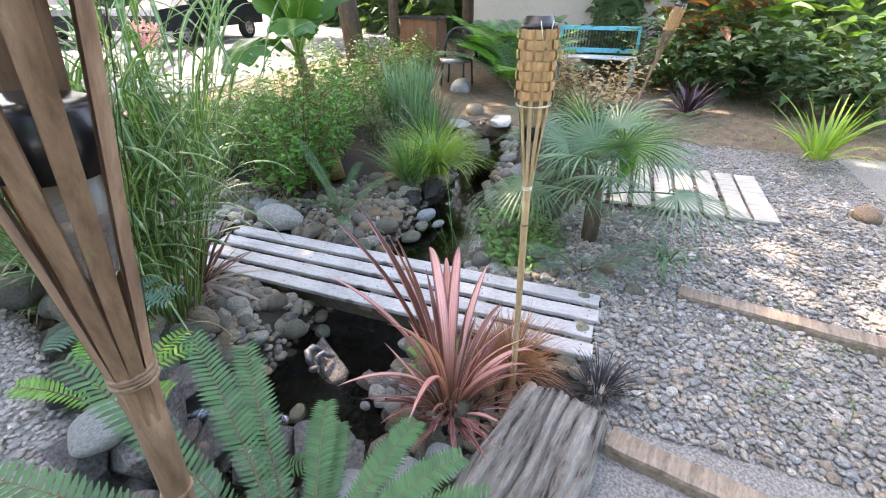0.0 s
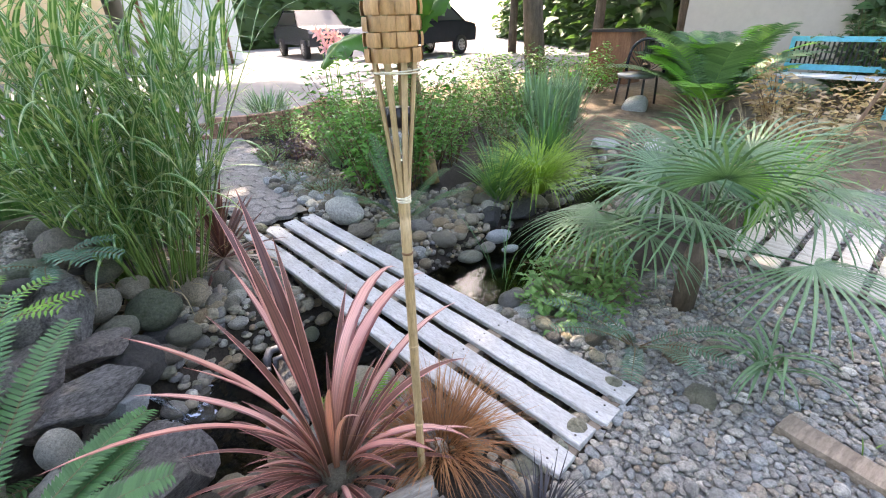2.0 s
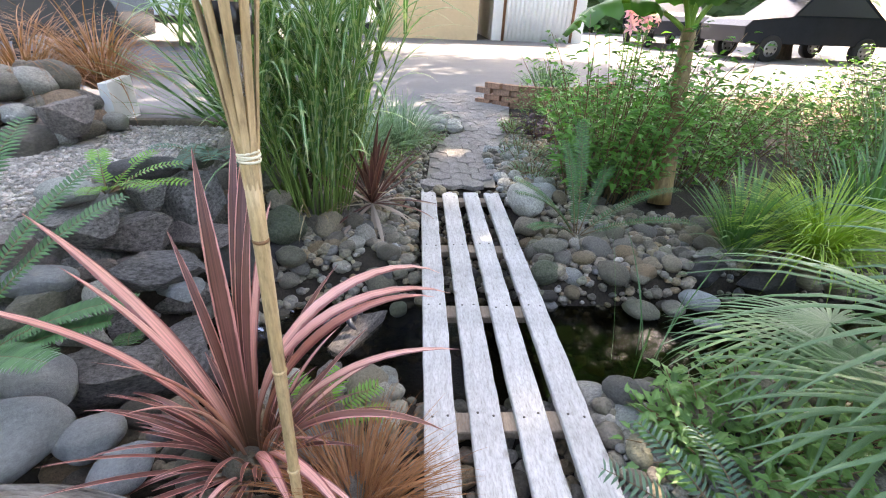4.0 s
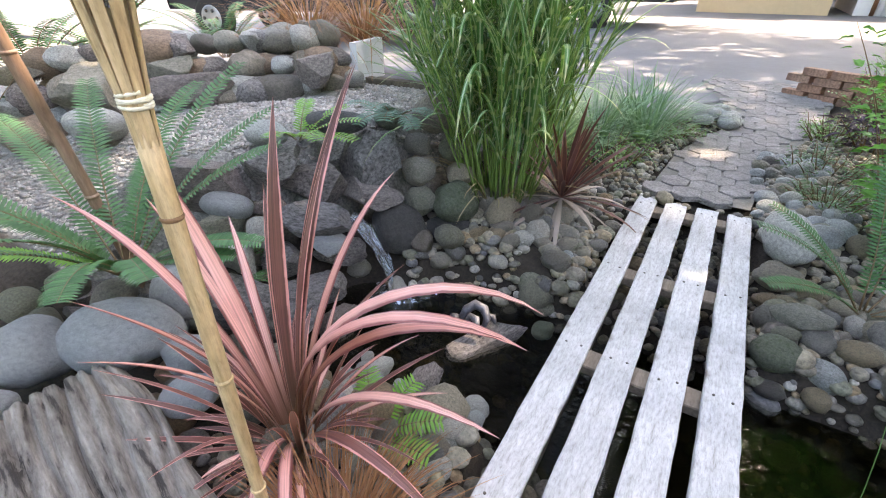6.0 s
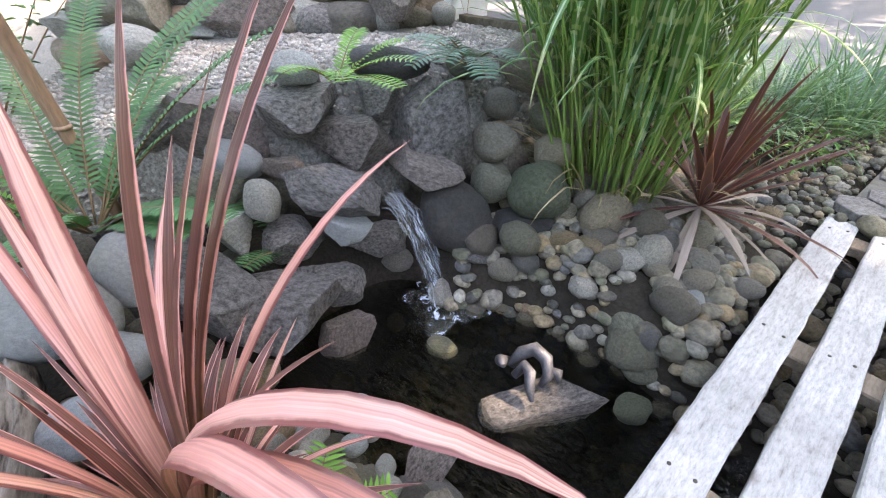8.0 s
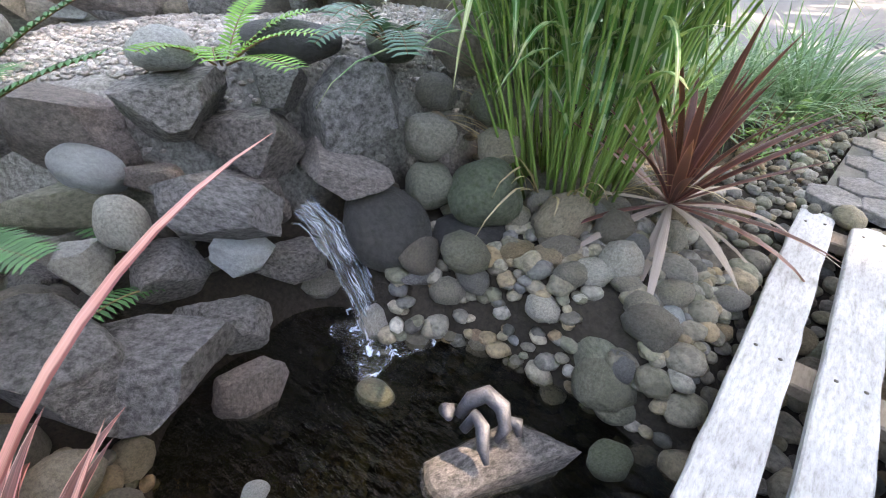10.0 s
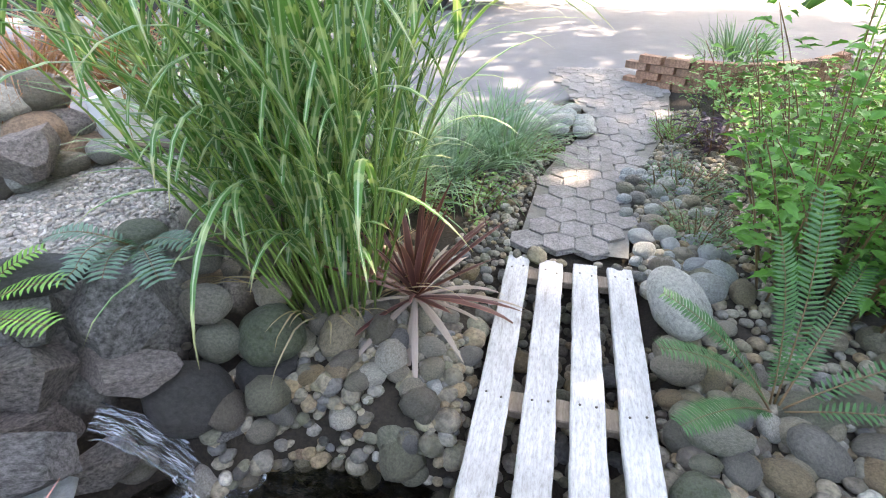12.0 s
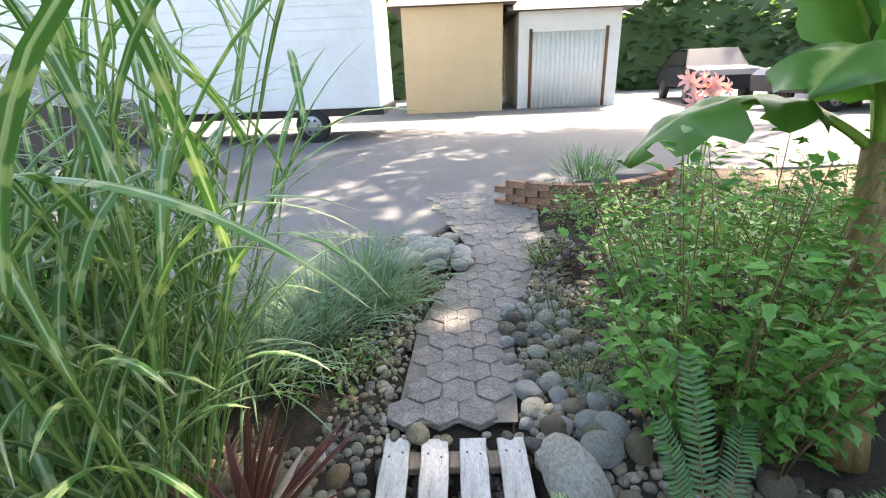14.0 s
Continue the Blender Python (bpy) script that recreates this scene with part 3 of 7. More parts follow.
# ---- bridge ----
def rough_board(size, seed, wav=0.002):
    """A board along y with worn, uneven edges, its top at z 0."""
    rnd = random.Random(seed)
    w, l, t = size
    n = max(4, int(l / 0.06))
    b = Mesh()
    prof = [(-0.5, -1), (0.5, -1), (0.5, -0.15), (0.46, 0), (-0.46, 0), (-0.5, -0.15)]
    for i in range(n + 1):
        y = l * i / n
        jl, jr, jz = rnd.uniform(-wav, wav), rnd.uniform(-wav, wav), rnd.uniform(-wav, wav) * 0.4
        for px, pz in prof:
            b.v.append(Vector((px * w + (jl if px < 0 else jr), y + (rnd.uniform(-0.004, 0.004) if i in (0, n) else 0), pz * t + (jz if pz > -1 else 0))))
    for i in range(n):
        for k in range(6):
            a, c = i * 6 + k, i * 6 + (k + 1) % 6
            b.face((a, c, c + 6, a + 6))
    b.face(tuple(range(5, -1, -1)))
    b.face(tuple(n * 6 + k for k in range(6)))
    return flat(b.make("plank"))


bridge = thing("footbridge", (0.05, 0, 0), "low footbridge of four whitewashed worn planks across the stream", "bridge")
PLANKS = [-0.2075, -0.0715, 0.0645, 0.2005]
for k, px in enumerate(PLANKS):
    p = part("plank", rough_board((0.095, 2.4 + (0.01, -0.01, 0.005, 0)[k], 0.022), k), m_plank, bridge)
    p.location = (px, (0.0, 0.01, -0.005, 0)[k], 0.0)
nail = Mesh()
nail.tube([Vector((0, 0, -0.003)), Vector((0, 0, 0.0015))], [0.004, 0.004], 8)
nail = nail.make("nail")
for k, py in enumerate((0.045, 0.60, 1.15, 1.68, 2.33)):
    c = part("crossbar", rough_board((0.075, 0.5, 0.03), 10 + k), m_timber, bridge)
    c.rotation_euler = (0, 0, radians(90))
    c.location = (0.25, py, -0.0235)
    for px in PLANKS:
        for s in (-0.022, 0.024):
            q = part("nail", nail, m_steel, bridge)
            q.location = (px + s, py + random.uniform(-0.015, 0.015), 0.0)
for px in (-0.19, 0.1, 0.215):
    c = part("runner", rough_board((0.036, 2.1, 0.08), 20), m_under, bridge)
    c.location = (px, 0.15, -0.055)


# ---- stones ----
def rounded_stone(seed, subdiv=3, rough=0.12):
    bm = bmesh.new()
    bmesh.ops.create_icosphere(bm, subdivisions=subdiv, radius=1)
    off = Vector((seed * 7.1, seed * 3.3, 0))
    for v in bm.verts:
        d = noise.noise(v.co * 0.9 + off) * rough * 2 + noise.noise(v.co * 2.1 + off) * rough * 0.5 + noise.noise(v.co * 6.0 + off) * rough * 0.08
        v.co = v.co * (1 + d)
    me = bpy.data.meshes.new("stone")
    bm.to_mesh(me)
    bm.free()
    me.polygons.foreach_set("use_smooth", [True] * len(me.polygons))
    return me


def angular_stone(seed, cuts=11, subdiv=4):
    rnd = random.Random(seed)
    bm = bmesh.new()
    bmesh.ops.create_icosphere(bm, subdivisions=subdiv, radius=1.25)
    off = Vector((seed * 5.1, 0, seed * 2.3))
    planes = []
    for _ in range(cuts):
        n = Vector((rnd.gauss(0, 1), rnd.gauss(0, 1), rnd.gauss(0, 0.8))).normalized()
        planes.append((n, rnd.uniform(0.55, 0.9)))
    planes.append((Vector((rnd.uniform(-0.2, 0.2), rnd.uniform(-0.2, 0.2), 1)).normalized(), 0.75))
    for v in bm.verts:
        for n, d in planes:
            o = v.co.dot(n) - d
            if o > 0:
                v.co -= n * o
        v.co *= 1 + noise.noise(v.co * 3.0 + off) * 0.05 + noise.noise(v.co * 8.0 + off) * 0.035
    me = bpy.data.meshes.new("rock")
    bm.to_mesh(me)
    bm.free()
    me.polygons.foreach_set("use_smooth", [True] * len(me.polygons))
    me.set_sharp_from_angle(angle=radians(28))
    return me


ROUND = [rounded_stone(k, 4, 0.11) for k in range(8)]
ROUND_LOW = [rounded_stone(k + 20, 2) for k in range(10)]
ANGULAR = [angular_stone(k + 1) for k in range(8)]
STONE_SPOTS = []


def stone(shape, at, size, turn=0, tilt=(0, 0), mat=None, label="", k=None, category="rock", name="river_rock"):
    """One large stone, its middle at at, its half sizes size."""
    src = (ROUND if shape == "round" else ANGULAR)[(k if k is not None else len(STONE_SPOTS)) % 8]
    me = src.copy()
    me.materials.clear()
    me.materials.append(mat)
    ob = new(name, me)
    ob.matrix_world = pose(*at, tilt[0], tilt[1], turn) @ Matrix.Diagonal((*size, 1))
    STONE_SPOTS.append((at[0], at[1], max(size[:2])))
    return tagged(ob, label, category)


def clear_of_stones_early(x, y, r):
    return all((x - a) ** 2 + (y - b) ** 2 > ((s + r) * 0.7) ** 2 for a, b, s in STONE_SPOTS)


G, P, B = "grey river stone", "pale rounded river stone", "dark angular basalt rock"
stone("round", (-1.24, 0.42, 0.1), (0.17, 0.105, 0.1), 38, (0, -8), m_blue, "large smooth blue-grey boulder beside the weathered log", 1)
stone("round", (-1.42, 0.26, 0.08), (0.115, 0.1, 0.1), 20, (0, 0), m_blue, "round pale grey boulder beside the blue-grey one", 3)
stone("round", (-1.36, 0.06, 0.03), (0.12, 0.09, 0.075), 60, (0, 0), m_blue, "flat grey boulder at the end of the log", 4)
stone("round", (-1.22, 0.6, 0.15), (0.085, 0.075, 0.08), 10, (0, 0), m_blue, "grey boulder under the sword fern", 5)
stone("round", (-1.42, 0.5, 0.12), (0.065, 0.06, 0.055), 70, (0, 0), m_cobble, "small brown-grey stone under the fern", 6)
stone("round", (-1.62, 0.45, 0.12), (0.06, 0.055, 0.05), 0, (0, 0), m_cobble, "small grey stone under the fern", 2)
stone("round", (-1.72, 0.34, 0.07), (0.07, 0.06, 0.055), 0, (0, 0), m_cobble, "rounded grey stone beside the path", 7)
stone("round", (-1.58, 0.34, 0.05), (0.06, 0.05, 0.045), 0, (0, 0), m_cobble, "rounded stone with brown stains", 1)
stone("round", (-1.06, 0.5, 0.06), (0.08, 0.06, 0.055), 30, (0, 0), m_blue, "smooth grey stone behind the striped flax", 2)
stone("round", (-0.94, 0.42, 0.04), (0.075, 0.06, 0.05), 80, (0, 0), m_blue, "smooth blue-grey stone between log and flax", 3)
# at, half sizes, turn, tilt, material, shape number, label
BASALTS = [
    ((-1.12, 0.74, 0.03), (0.17, 0.14, 0.1), 15, (8, 0), 0, "large dark basalt slab at the pool edge"),
    ((-1.06, 0.84, -0.03), (0.16, 0.13, 0.12), 50, (0, 10), 1, "broad dark basalt rock at the pool edge"),
    ((-0.97, 0.98, -0.16), (0.07, 0.05, 0.11), 80, (0, 12), 2, "dark split rock standing at the waterline"),
    ((-1.085, 1.005, -0.04), (0.09, 0.085, 0.08), 0, (0, 0), 3, "mottled dark rock beside the pool"),
    ((-1.2, 0.97, 0.07), (0.1, 0.07, 0.06), 30, (0, 0), 4, "brown-grey angular rock at the pool"),
    ((-1.14, 1.09, 0.21), (0.19, 0.1, 0.055), 14, (0, 8), 6, "flat grey slab beside the waterfall"),
    ((-1.59, 0.98, 0.29), (0.17, 0.12, 0.1), 25, (0, 0), 0, "dark basalt block on the terrace edge"),
    ((-1.75, 0.86, 0.26), (0.15, 0.12, 0.1), 60, (0, 0), 5, "dark basalt block at the end of the terrace edge"),
    ((-1.39, 1.15, 0.34), (0.125, 0.1, 0.09), 60, (10, 0), 1, "angular brown-grey basalt rock on the terrace edge"),
    ((-1.285, 1.27, 0.26), (0.15, 0.11, 0.085), 20, (0, -10), 2, "dark faceted basalt rock above the waterfall"),
    ((-1.33, 1.03, 0.22), (0.07, 0.05, 0.045), 15, (0, 0), 3, "small brown angular rock in the wall"),
    ((-1.27, 1.36, 0.38), (0.08, 0.07, 0.06), 75, (0, 0), 4, "small basalt rock behind the faceted one"),
    ((-1.47, 1.22, 0.37), (0.1, 0.09, 0.07), 35, (0, 0), 5, "dark rock beside the small fern"),
    ((-1.165, 1.49, 0.32), (0.15, 0.11, 0.13), 20, (-22, 0), 6, "large flat-faced basalt slab under the drooping fern"),
    ((-1.11, 1.39, 0.185), (0.14, 0.09, 0.068), 22, (0, 6), 7, "long dark basalt rock over the waterfall"),
    ((-1.25, 1.2, 0.14), (0.1, 0.08, 0.07), 40, (0, 0), 0, "dark rock behind the waterfall"),
    ((-1.16, 1.21, -0.02), (0.09, 0.09, 0.07), 10, (0, 0), 3, "wet black rock under the waterfall"),
]
for i, (at, size, turn, tilt, k, label) in enumerate(BASALTS):
    stone("angular", at, size, turn, tilt, m_brown_basalt if i % 4 == 2 else m_basalt, label, k, name="angular_rock")
stone("angular", (-1.085, 1.09, 0.12), (0.085, 0.07, 0.065), 10, (0, 0), m_blue, "blue-grey rock under the flat slab", 7, name="angular_rock")
stone("angular", (-1.28, 0.84, 0.12), (0.1, 0.07, 0.06), 0, (0, 0), m_pale, "pale lichen-covered rock beside the fern", 5, name="angular_rock")
stone("angular", (-1.44, 0.86, 0.17), (0.1, 0.08, 0.07), 50, (0, 0), m_oval, "mossy brown rock beside the fern", 3, name="angular_rock")
BOULDERS = [
    ((-1.44, 0.95, 0.235), (0.12, 0.06, 0.055), 10, (0, 0), m_blue, "long smooth blue-grey stone on the rock edge", 6),
    ((-1.25, 0.935, 0.185), (0.05, 0.045, 0.058), 30, (0, 0), m_pale, "pale egg-shaped stone by the fern", 5),
    ((-1.01, 1.43, 0.04), (0.125, 0.1, 0.11), 30, (0, 20), m_dark, "dark rounded boulder with a pale top beside the waterfall", 0),
    ((-1.02, 1.6, 0.1), (0.078, 0.062, 0.068), 0, (0, 0), m_oval, "speckled grey-green stone beside the round boulder", 4),
    ((-0.86, 1.655, 0.105), (0.105, 0.1, 0.098), 0, (0, 0), m_greenrock, "round mossy green-grey boulder", 3),
    ((-0.86, 1.62, -0.035), (0.13, 0.1, 0.075), 20, (0, 0), m_dark, "wide dark boulder under the round mossy one", 5),
    ((-0.905, 1.51, -0.13), (0.095, 0.08, 0.075), 0, (0, 0), m_greenrock, "wet mossy brown stone at the waterline", 6),
    ((-0.695, 1.64, -0.085), (0.048, 0.04, 0.065), 20, (0, 14), m_dark, "upright dark grey stone", 4),
    ((-1.04, 1.63, 0.225), (0.075, 0.06, 0.062), 10, (0, 0), m_brown, "rounded pinkish-brown stone in the pool wall", 7),
    ((-0.97, 1.835, 0.275), (0.075, 0.06, 0.055), 20, (0, 0), m_oval, "olive-grey rounded stone in the pool wall", 1),
    ((-0.9, 1.76, 0.2), (0.065, 0.055, 0.05), 0, (0, 0), m_cobble, "small brown-grey stone in the pool wall", 2),
    ((-1.06, 1.82, 0.435), (0.11, 0.085, 0.085), 50, (0, 0), m_brown, "brown boulder on the terrace edge", 0),
    ((-0.98, 2.02, 0.35), (0.125, 0.075, 0.068), 20, (0, 0), m_brown, "olive-brown boulder beside the zebra grass", 3),
    ((-1.02, 1.93, 0.3), (0.075, 0.06, 0.05), 0, (0, 0), m_cobble, "pale brown boulder among the stacked stones", 4),
    ((-1.2, 1.66, 0.43), (0.08, 0.06, 0.05), 0, (0, 0), m_greenrock, "mossy stone behind the drooping fern", 6),
    ((-1.3, 1.41, 0.455), (0.13, 0.065, 0.05), 25, (0, 0), m_dark, "long dark grey stone at the gravel edge", 7),
    ((-1.42, 1.17, 0.455), (0.09, 0.065, 0.045), 10, (0, 0), m_pale, "pale stone sunk in the gravel", 1),
    ((-1.08, 2.14, 0.42), (0.09, 0.08, 0.07), 0, (0, 0), m_cobble, "grey boulder behind the zebra grass", 2),
    ((-1.12, 1.75, 0.3), (0.06, 0.05, 0.05), 30, (0, 0), m_cobble, "small grey stone behind the olive one", 5),
    ((-0.44, 1.565, -0.115), (0.1, 0.07, 0.062), -45, (0, 0), m_oval, "large oval olive-grey stone by the pool", 5),
    ((-0.43, 1.715, -0.045), (0.056, 0.04, 0.035), -15, (0, 0), m_tan, "yellow-brown stone on the bank", 1),
    ((-0.46, 1.635, -0.055), (0.048, 0.034, 0.014), -20, (0, 0), m_pale, "thin flat pale stone on the bank", 2),
    ((-0.62, 1.516, -0.19), (0.038, 0.032, 0.03), -40, (0, 0), m_rust, "wet orange-brown stone at the waterline", 3),
    ((-0.72, 1.47, -0.185), (0.034, 0.03, 0.025), -10, (0, 0), m_rust, "wet brown stone at the waterline", 6),
    ((-0.795, 1.17, -0.2), (0.048, 0.036, 0.024), 20, (0, 0), m_oval, "olive pebble standing out of the pool", 7),
    ((-0.6, 1.6, -0.1), (0.045, 0.036, 0.034), 20, (0, 0), m_oval, "green-grey stone beside the upright one", 2),
    ((-0.63, 1.72, -0.02), (0.05, 0.04, 0.045), 70, (0, 0), m_cobble, "speckled stone under the zebra grass", 1),
    ((-0.52, 1.73, -0.03), (0.045, 0.038, 0.035), 50, (0, 0), m_brown, "brown stone under the cordyline", 6),
    ((-0.74, 1.74, 0.0), (0.05, 0.04, 0.04), 10, (0, 0), m_blue, "grey stone under the zebra grass", 3),
    ((-0.36, 1.47, -0.15), (0.05, 0.04, 0.035), 10, (0, 0), m_oval, "wet green stone at the waterline", 0),
    ((-0.31, 1.36, -0.17), (0.045, 0.04, 0.03), 60, (0, 0), m_greenrock, "wet mossy stone at the waterline", 4),
]
for at, size, turn, tilt, mat, label, k in BOULDERS:
    stone("round", at, size, turn, tilt, mat, label, k)
stone("round", (-0.34, 1.66, -0.04), (0.045, 0.05, 0.05), 0, (0, 0), m_blue, "round blue-grey stone under the cordyline", 3)
stone("angular", (-0.47, 1.24, -0.19), (0.15, 0.09, 0.045), 60, (0, -6), m_basalt, "flat wet basalt slab in the pool", 2, name="angular_rock")
stone("angular", (-0.54, 0.92, -0.16), (0.11, 0.06, 0.05), 100, (0, 0), m_basalt, "dark wet rock in the pool", 5, name="angular_rock")
stone("round", (-0.62, 0.62, -0.06), (0.085, 0.06, 0.055), -20, (0, 0), m_pale, "pale cream boulder behind the striped flax", 2)
stone("angular", (-0.42, 0.82, -0.14), (0.09, 0.05, 0.045), -20, (0, 0), m_brown, "grey-brown rock at the pool edge", 4, name="angular_rock")
stone("round", (0.4, 1.52, -0.07), (0.075, 0.06, 0.06), 0, (0, 0), m_greenrock, "flat-topped mottled green stone beside the footbridge", 1)
stone("round", (0.45, 1.67, -0.0), (0.085, 0.05, 0.04), 0, (0, 0), m_brown, "smooth brown oval stone beside the footbridge", 4)
stone("round", (0.53, 1.52, -0.09), (0.06, 0.045, 0.045), -30, (0, 0), m_pale, "pale oval stone on the far bank", 5)
stone("round", (0.83, 1.36, -0.17), (0.085, 0.055, 0.045), -20, (0, 0), m_oval, "olive stone at the pond edge", 0)
stone("round", (0.97, 1.33, -0.14), (0.05, 0.04, 0.04), -20, (0, 0), m_brown, "tan stone at the pond edge", 3)
stone("round", (1.08, 1.34, -0.1), (0.08, 0.05, 0.045), -25, (0, 0), m_blue, "smooth dark blue-grey stone at the pond edge", 7)
stone("round", (1.1, 1.25, -0.17), (0.06, 0.035, 0.025), -25, (0, 0), m_pale, "flat pale stone at the waterline", 6)
stone("round", (0.34, 0.74, -0.08), (0.08, 0.065, 0.06), 0, (0, 0), m_pale, "pale granite stone beside the footbridge", 2)
stone("round", (0.46, 0.62, -0.07), (0.1, 0.07, 0.06), 20, (0, 0), m_pale, "large pale stone beside the footbridge", 1)
stone("round", (0.39, 1.9, 0.0), (0.08, 0.06, 0.05), 0, (0, 0), m_brown, "mottled tan boulder beside the footbridge", 6)
stone("round", (0.42, 2.17, 0.04), (0.085, 0.16, 0.1), 12, (0, 25), m_pale, "tall pale leaning boulder at the end of the footbridge", 3, name="angular_rock")
stone("round", (0.44, -0.17, -0.04), (0.075, 0.06, 0.055), 0, (0, 0), m_cobble, "grey boulder on the gravel by the footbridge", 0)
stone("round", (0.6, -0.01, -0.03), (0.06, 0.05, 0.06), 0, (0, 0), m_rust, "tan stone under the palm", 5)
stone("round", (0.45, 0.27, -0.03), (0.06, 0.035, 0.055), 0, (20, 0), m_cobble, "upright grey stone beside the plants", 4)
stone("round", (0.75, -0.1, -0.04), (0.07, 0.05, 0.05), 0, (0, 0), m_cobble, "grey stone under the palm", 2)
stone("round", (-0.93, -0.02, 0.0), (0.065, 0.05, 0.05), 0, (0, 0), m_blue, "smooth grey-green stone beside the log", 3)
stone("round", (-1.02, 0.62, 0.0), (0.06, 0.05, 0.045), 0, (0, 0), m_cobble, "grey stone in the gap between rocks", 6)
stone("angular", (3.75, 1.45, 0.0), (0.26, 0.2, 0.035), 10, (0, 0), m_blue, "broad flat grey stepping stone over the stream", 0, name="flat_stone")
stone("angular", (3.4, 1.9, -0.02), (0.22, 0.16, 0.04), 40, (0, 0), m_pale, "flat grey stone at the head of the stream", 1, name="flat_stone")
stone("angular", (2.6, 1.35, -0.03), (0.2, 0.14, 0.1), 20, (0, 0), m_dark, "dark rock under the lime sedge", 2, name="angular_rock")
stone("angular", (1.5, 1.45, -0.06), (0.16, 0.09, 0.09), 0, (0, 0), m_dark, "dark rock under the lime sedge at the water", 5, name="angular_rock")
stone("angular", (1.2, 1.52, -0.04), (0.12, 0.08, 0.07), 0, (0, 0), m_dark, "dark flat rock by the strap-leaved plant", 6, name="angular_rock")
stone("angular", (1.95, 0.75, -0.02), (0.16, 0.12, 0.09), 30, (0, 0), m_pale, "grey rock beyond the pond", 3, name="angular_rock")
stone("round", (5.4, 2.55, 0.05), (0.2, 0.16, 0.14), 0, (0, 0), m_pale, "pale boulder beside the far path", 2)
stone("round", (4.1, 1.9, 0.0), (0.14, 0.12, 0.1), 0, (0, 0), m_cobble, "grey boulder near the head of the stream", 4)
stone("round", (1.95, -1.7, 0.0), (0.11, 0.09, 0.08), 0, (0, 0), m_rust, "pinkish stone at the end of the pallet walk", 3)
# smaller rocks packed between the large ones of the pool wall
rw = random.Random(19)
for i in range(900):
    y = rw.uniform(0.45, 2.15)
    x = float(np.interp(y, EDGE_Y, EDGE_X)) + rw.uniform(-0.12, 0.34)
    r = rw.choice((0.07, 0.055, 0.045, 0.035))
    if pool_distance(x, y) > -0.02 and clear_of_stones_early(x, y, r * 1.05):
        dark_ = y < 1.55 and rw.random() < 0.6
        stone("angular" if dark_ else "round", (x, y, gz(x, y) + r * 0.35), (r * 1.25, r * 1.05, r * 0.85), rw.uniform(0, 180), (rw.uniform(-20, 20), rw.uniform(-20, 20)), m_basalt if dark_ else (m_cobble, m_brown, m_blue)[i % 3], "small dark basalt rock wedged in the pool wall" if dark_ else "small rounded stone wedged in the pool wall", None, name="angular_rock" if dark_ else "river_rock")
# second row of stones behind the terrace path
rs = random.Random(12)
for i in range(66):
    t = i / 65
    x = float(np.interp(t, [0, 0.35, 0.7, 1], [-2.8, -2.32, -1.98, -1.9])) + rs.uniform(-0.05, 0.05)
    y = float(np.interp(t, [0, 0.35, 0.7, 1], [0.85, 1.38, 1.8, 2.12])) + rs.uniform(-0.05, 0.05)
    row = i % 3
    s = rs.uniform(0.06, 0.115) * (1.2 if row == 0 else 1)
    tagged(stone("angular" if i % 4 == 1 else "round", (x - row * 0.075, y + row * 0.02, gz(x - row * 0.06, y) + 0.03 + row * 0.11), (s * 1.2, s, s * 0.75), rs.uniform(0, 180), (rs.uniform(-15, 15), 0), (m_brown, m_pale, m_cobble, m_rust, m_basalt)[i % 5], ("brown boulder of the dry-stacked terrace edge", "pale rounded boulder of the dry-stacked terrace edge", "grey boulder of the dry-stacked terrace edge", "pinkish boulder of the dry-stacked terrace edge", "dark boulder of the dry-stacked terrace edge")[i % 5]), group="terrace edge boulders")
stone("angular", (-2.5, 1.1, 0.5), (0.22, 0.15, 0.12), -30, (0, 12), m_brown, "big flat-topped reddish rock on the gravel", 1, name="angular_rock")
stone("angular", (-2.25, 1.38, 0.47), (0.2, 0.13, 0.12), 35, (0, 0), m_brown_basalt, "long grey-brown boulder at the foot of the terrace stones", 3, name="angular_rock")
stone("angular", (-1.84, 1.88, 0.53), (0.12, 0.1, 0.11), 60, (0, 0), m_brown_basalt, "square dark brown boulder at the foot of the terrace stones", 1, name="angular_rock")
stone("round", (-2.25, 0.95, 0.42), (0.15, 0.1, 0.075), 10, (0, 0), m_pale, "long pale boulder lying on the gravel", 6)
stone("round", (-1.78, 2.1, 0.47), (0.06, 0.05, 0.05), 0, (0, 0), m_pale, "pale stone beside the metal edging", 6)
# pale stones at the paved path
for i in range(130):
    x, y, s = rs.uniform(0.3, 0.64), rs.uniform(2.42, 3.3), rs.uniform(0.022, 0.048)
    if clear_of_stones_early(x, y, s * 1.2):
        tagged(stone("round", (x, y, gz(x, y) + s * 0.4), (s * 1.2, s, s * 0.8), rs.uniform(0, 180), (0, 0), (m_cobble, m_blue, m_pale)[i % 3], "rounded grey pebble along the paver edge", None), group="pebbles along the pavers")
for i in range(16):
    s = rs.uniform(0.04, 0.07)
    tagged(stone("round", (-0.1 + rs.uniform(-0.17, 0.15), 4.32 + rs.uniform(-0.16, 0.14), 0.02), (s * 1.2, s, s * 0.75), rs.uniform(0, 180), (0, 0), m_pale, "white rounded stone beside the paved path", None), group="heap of white stones")
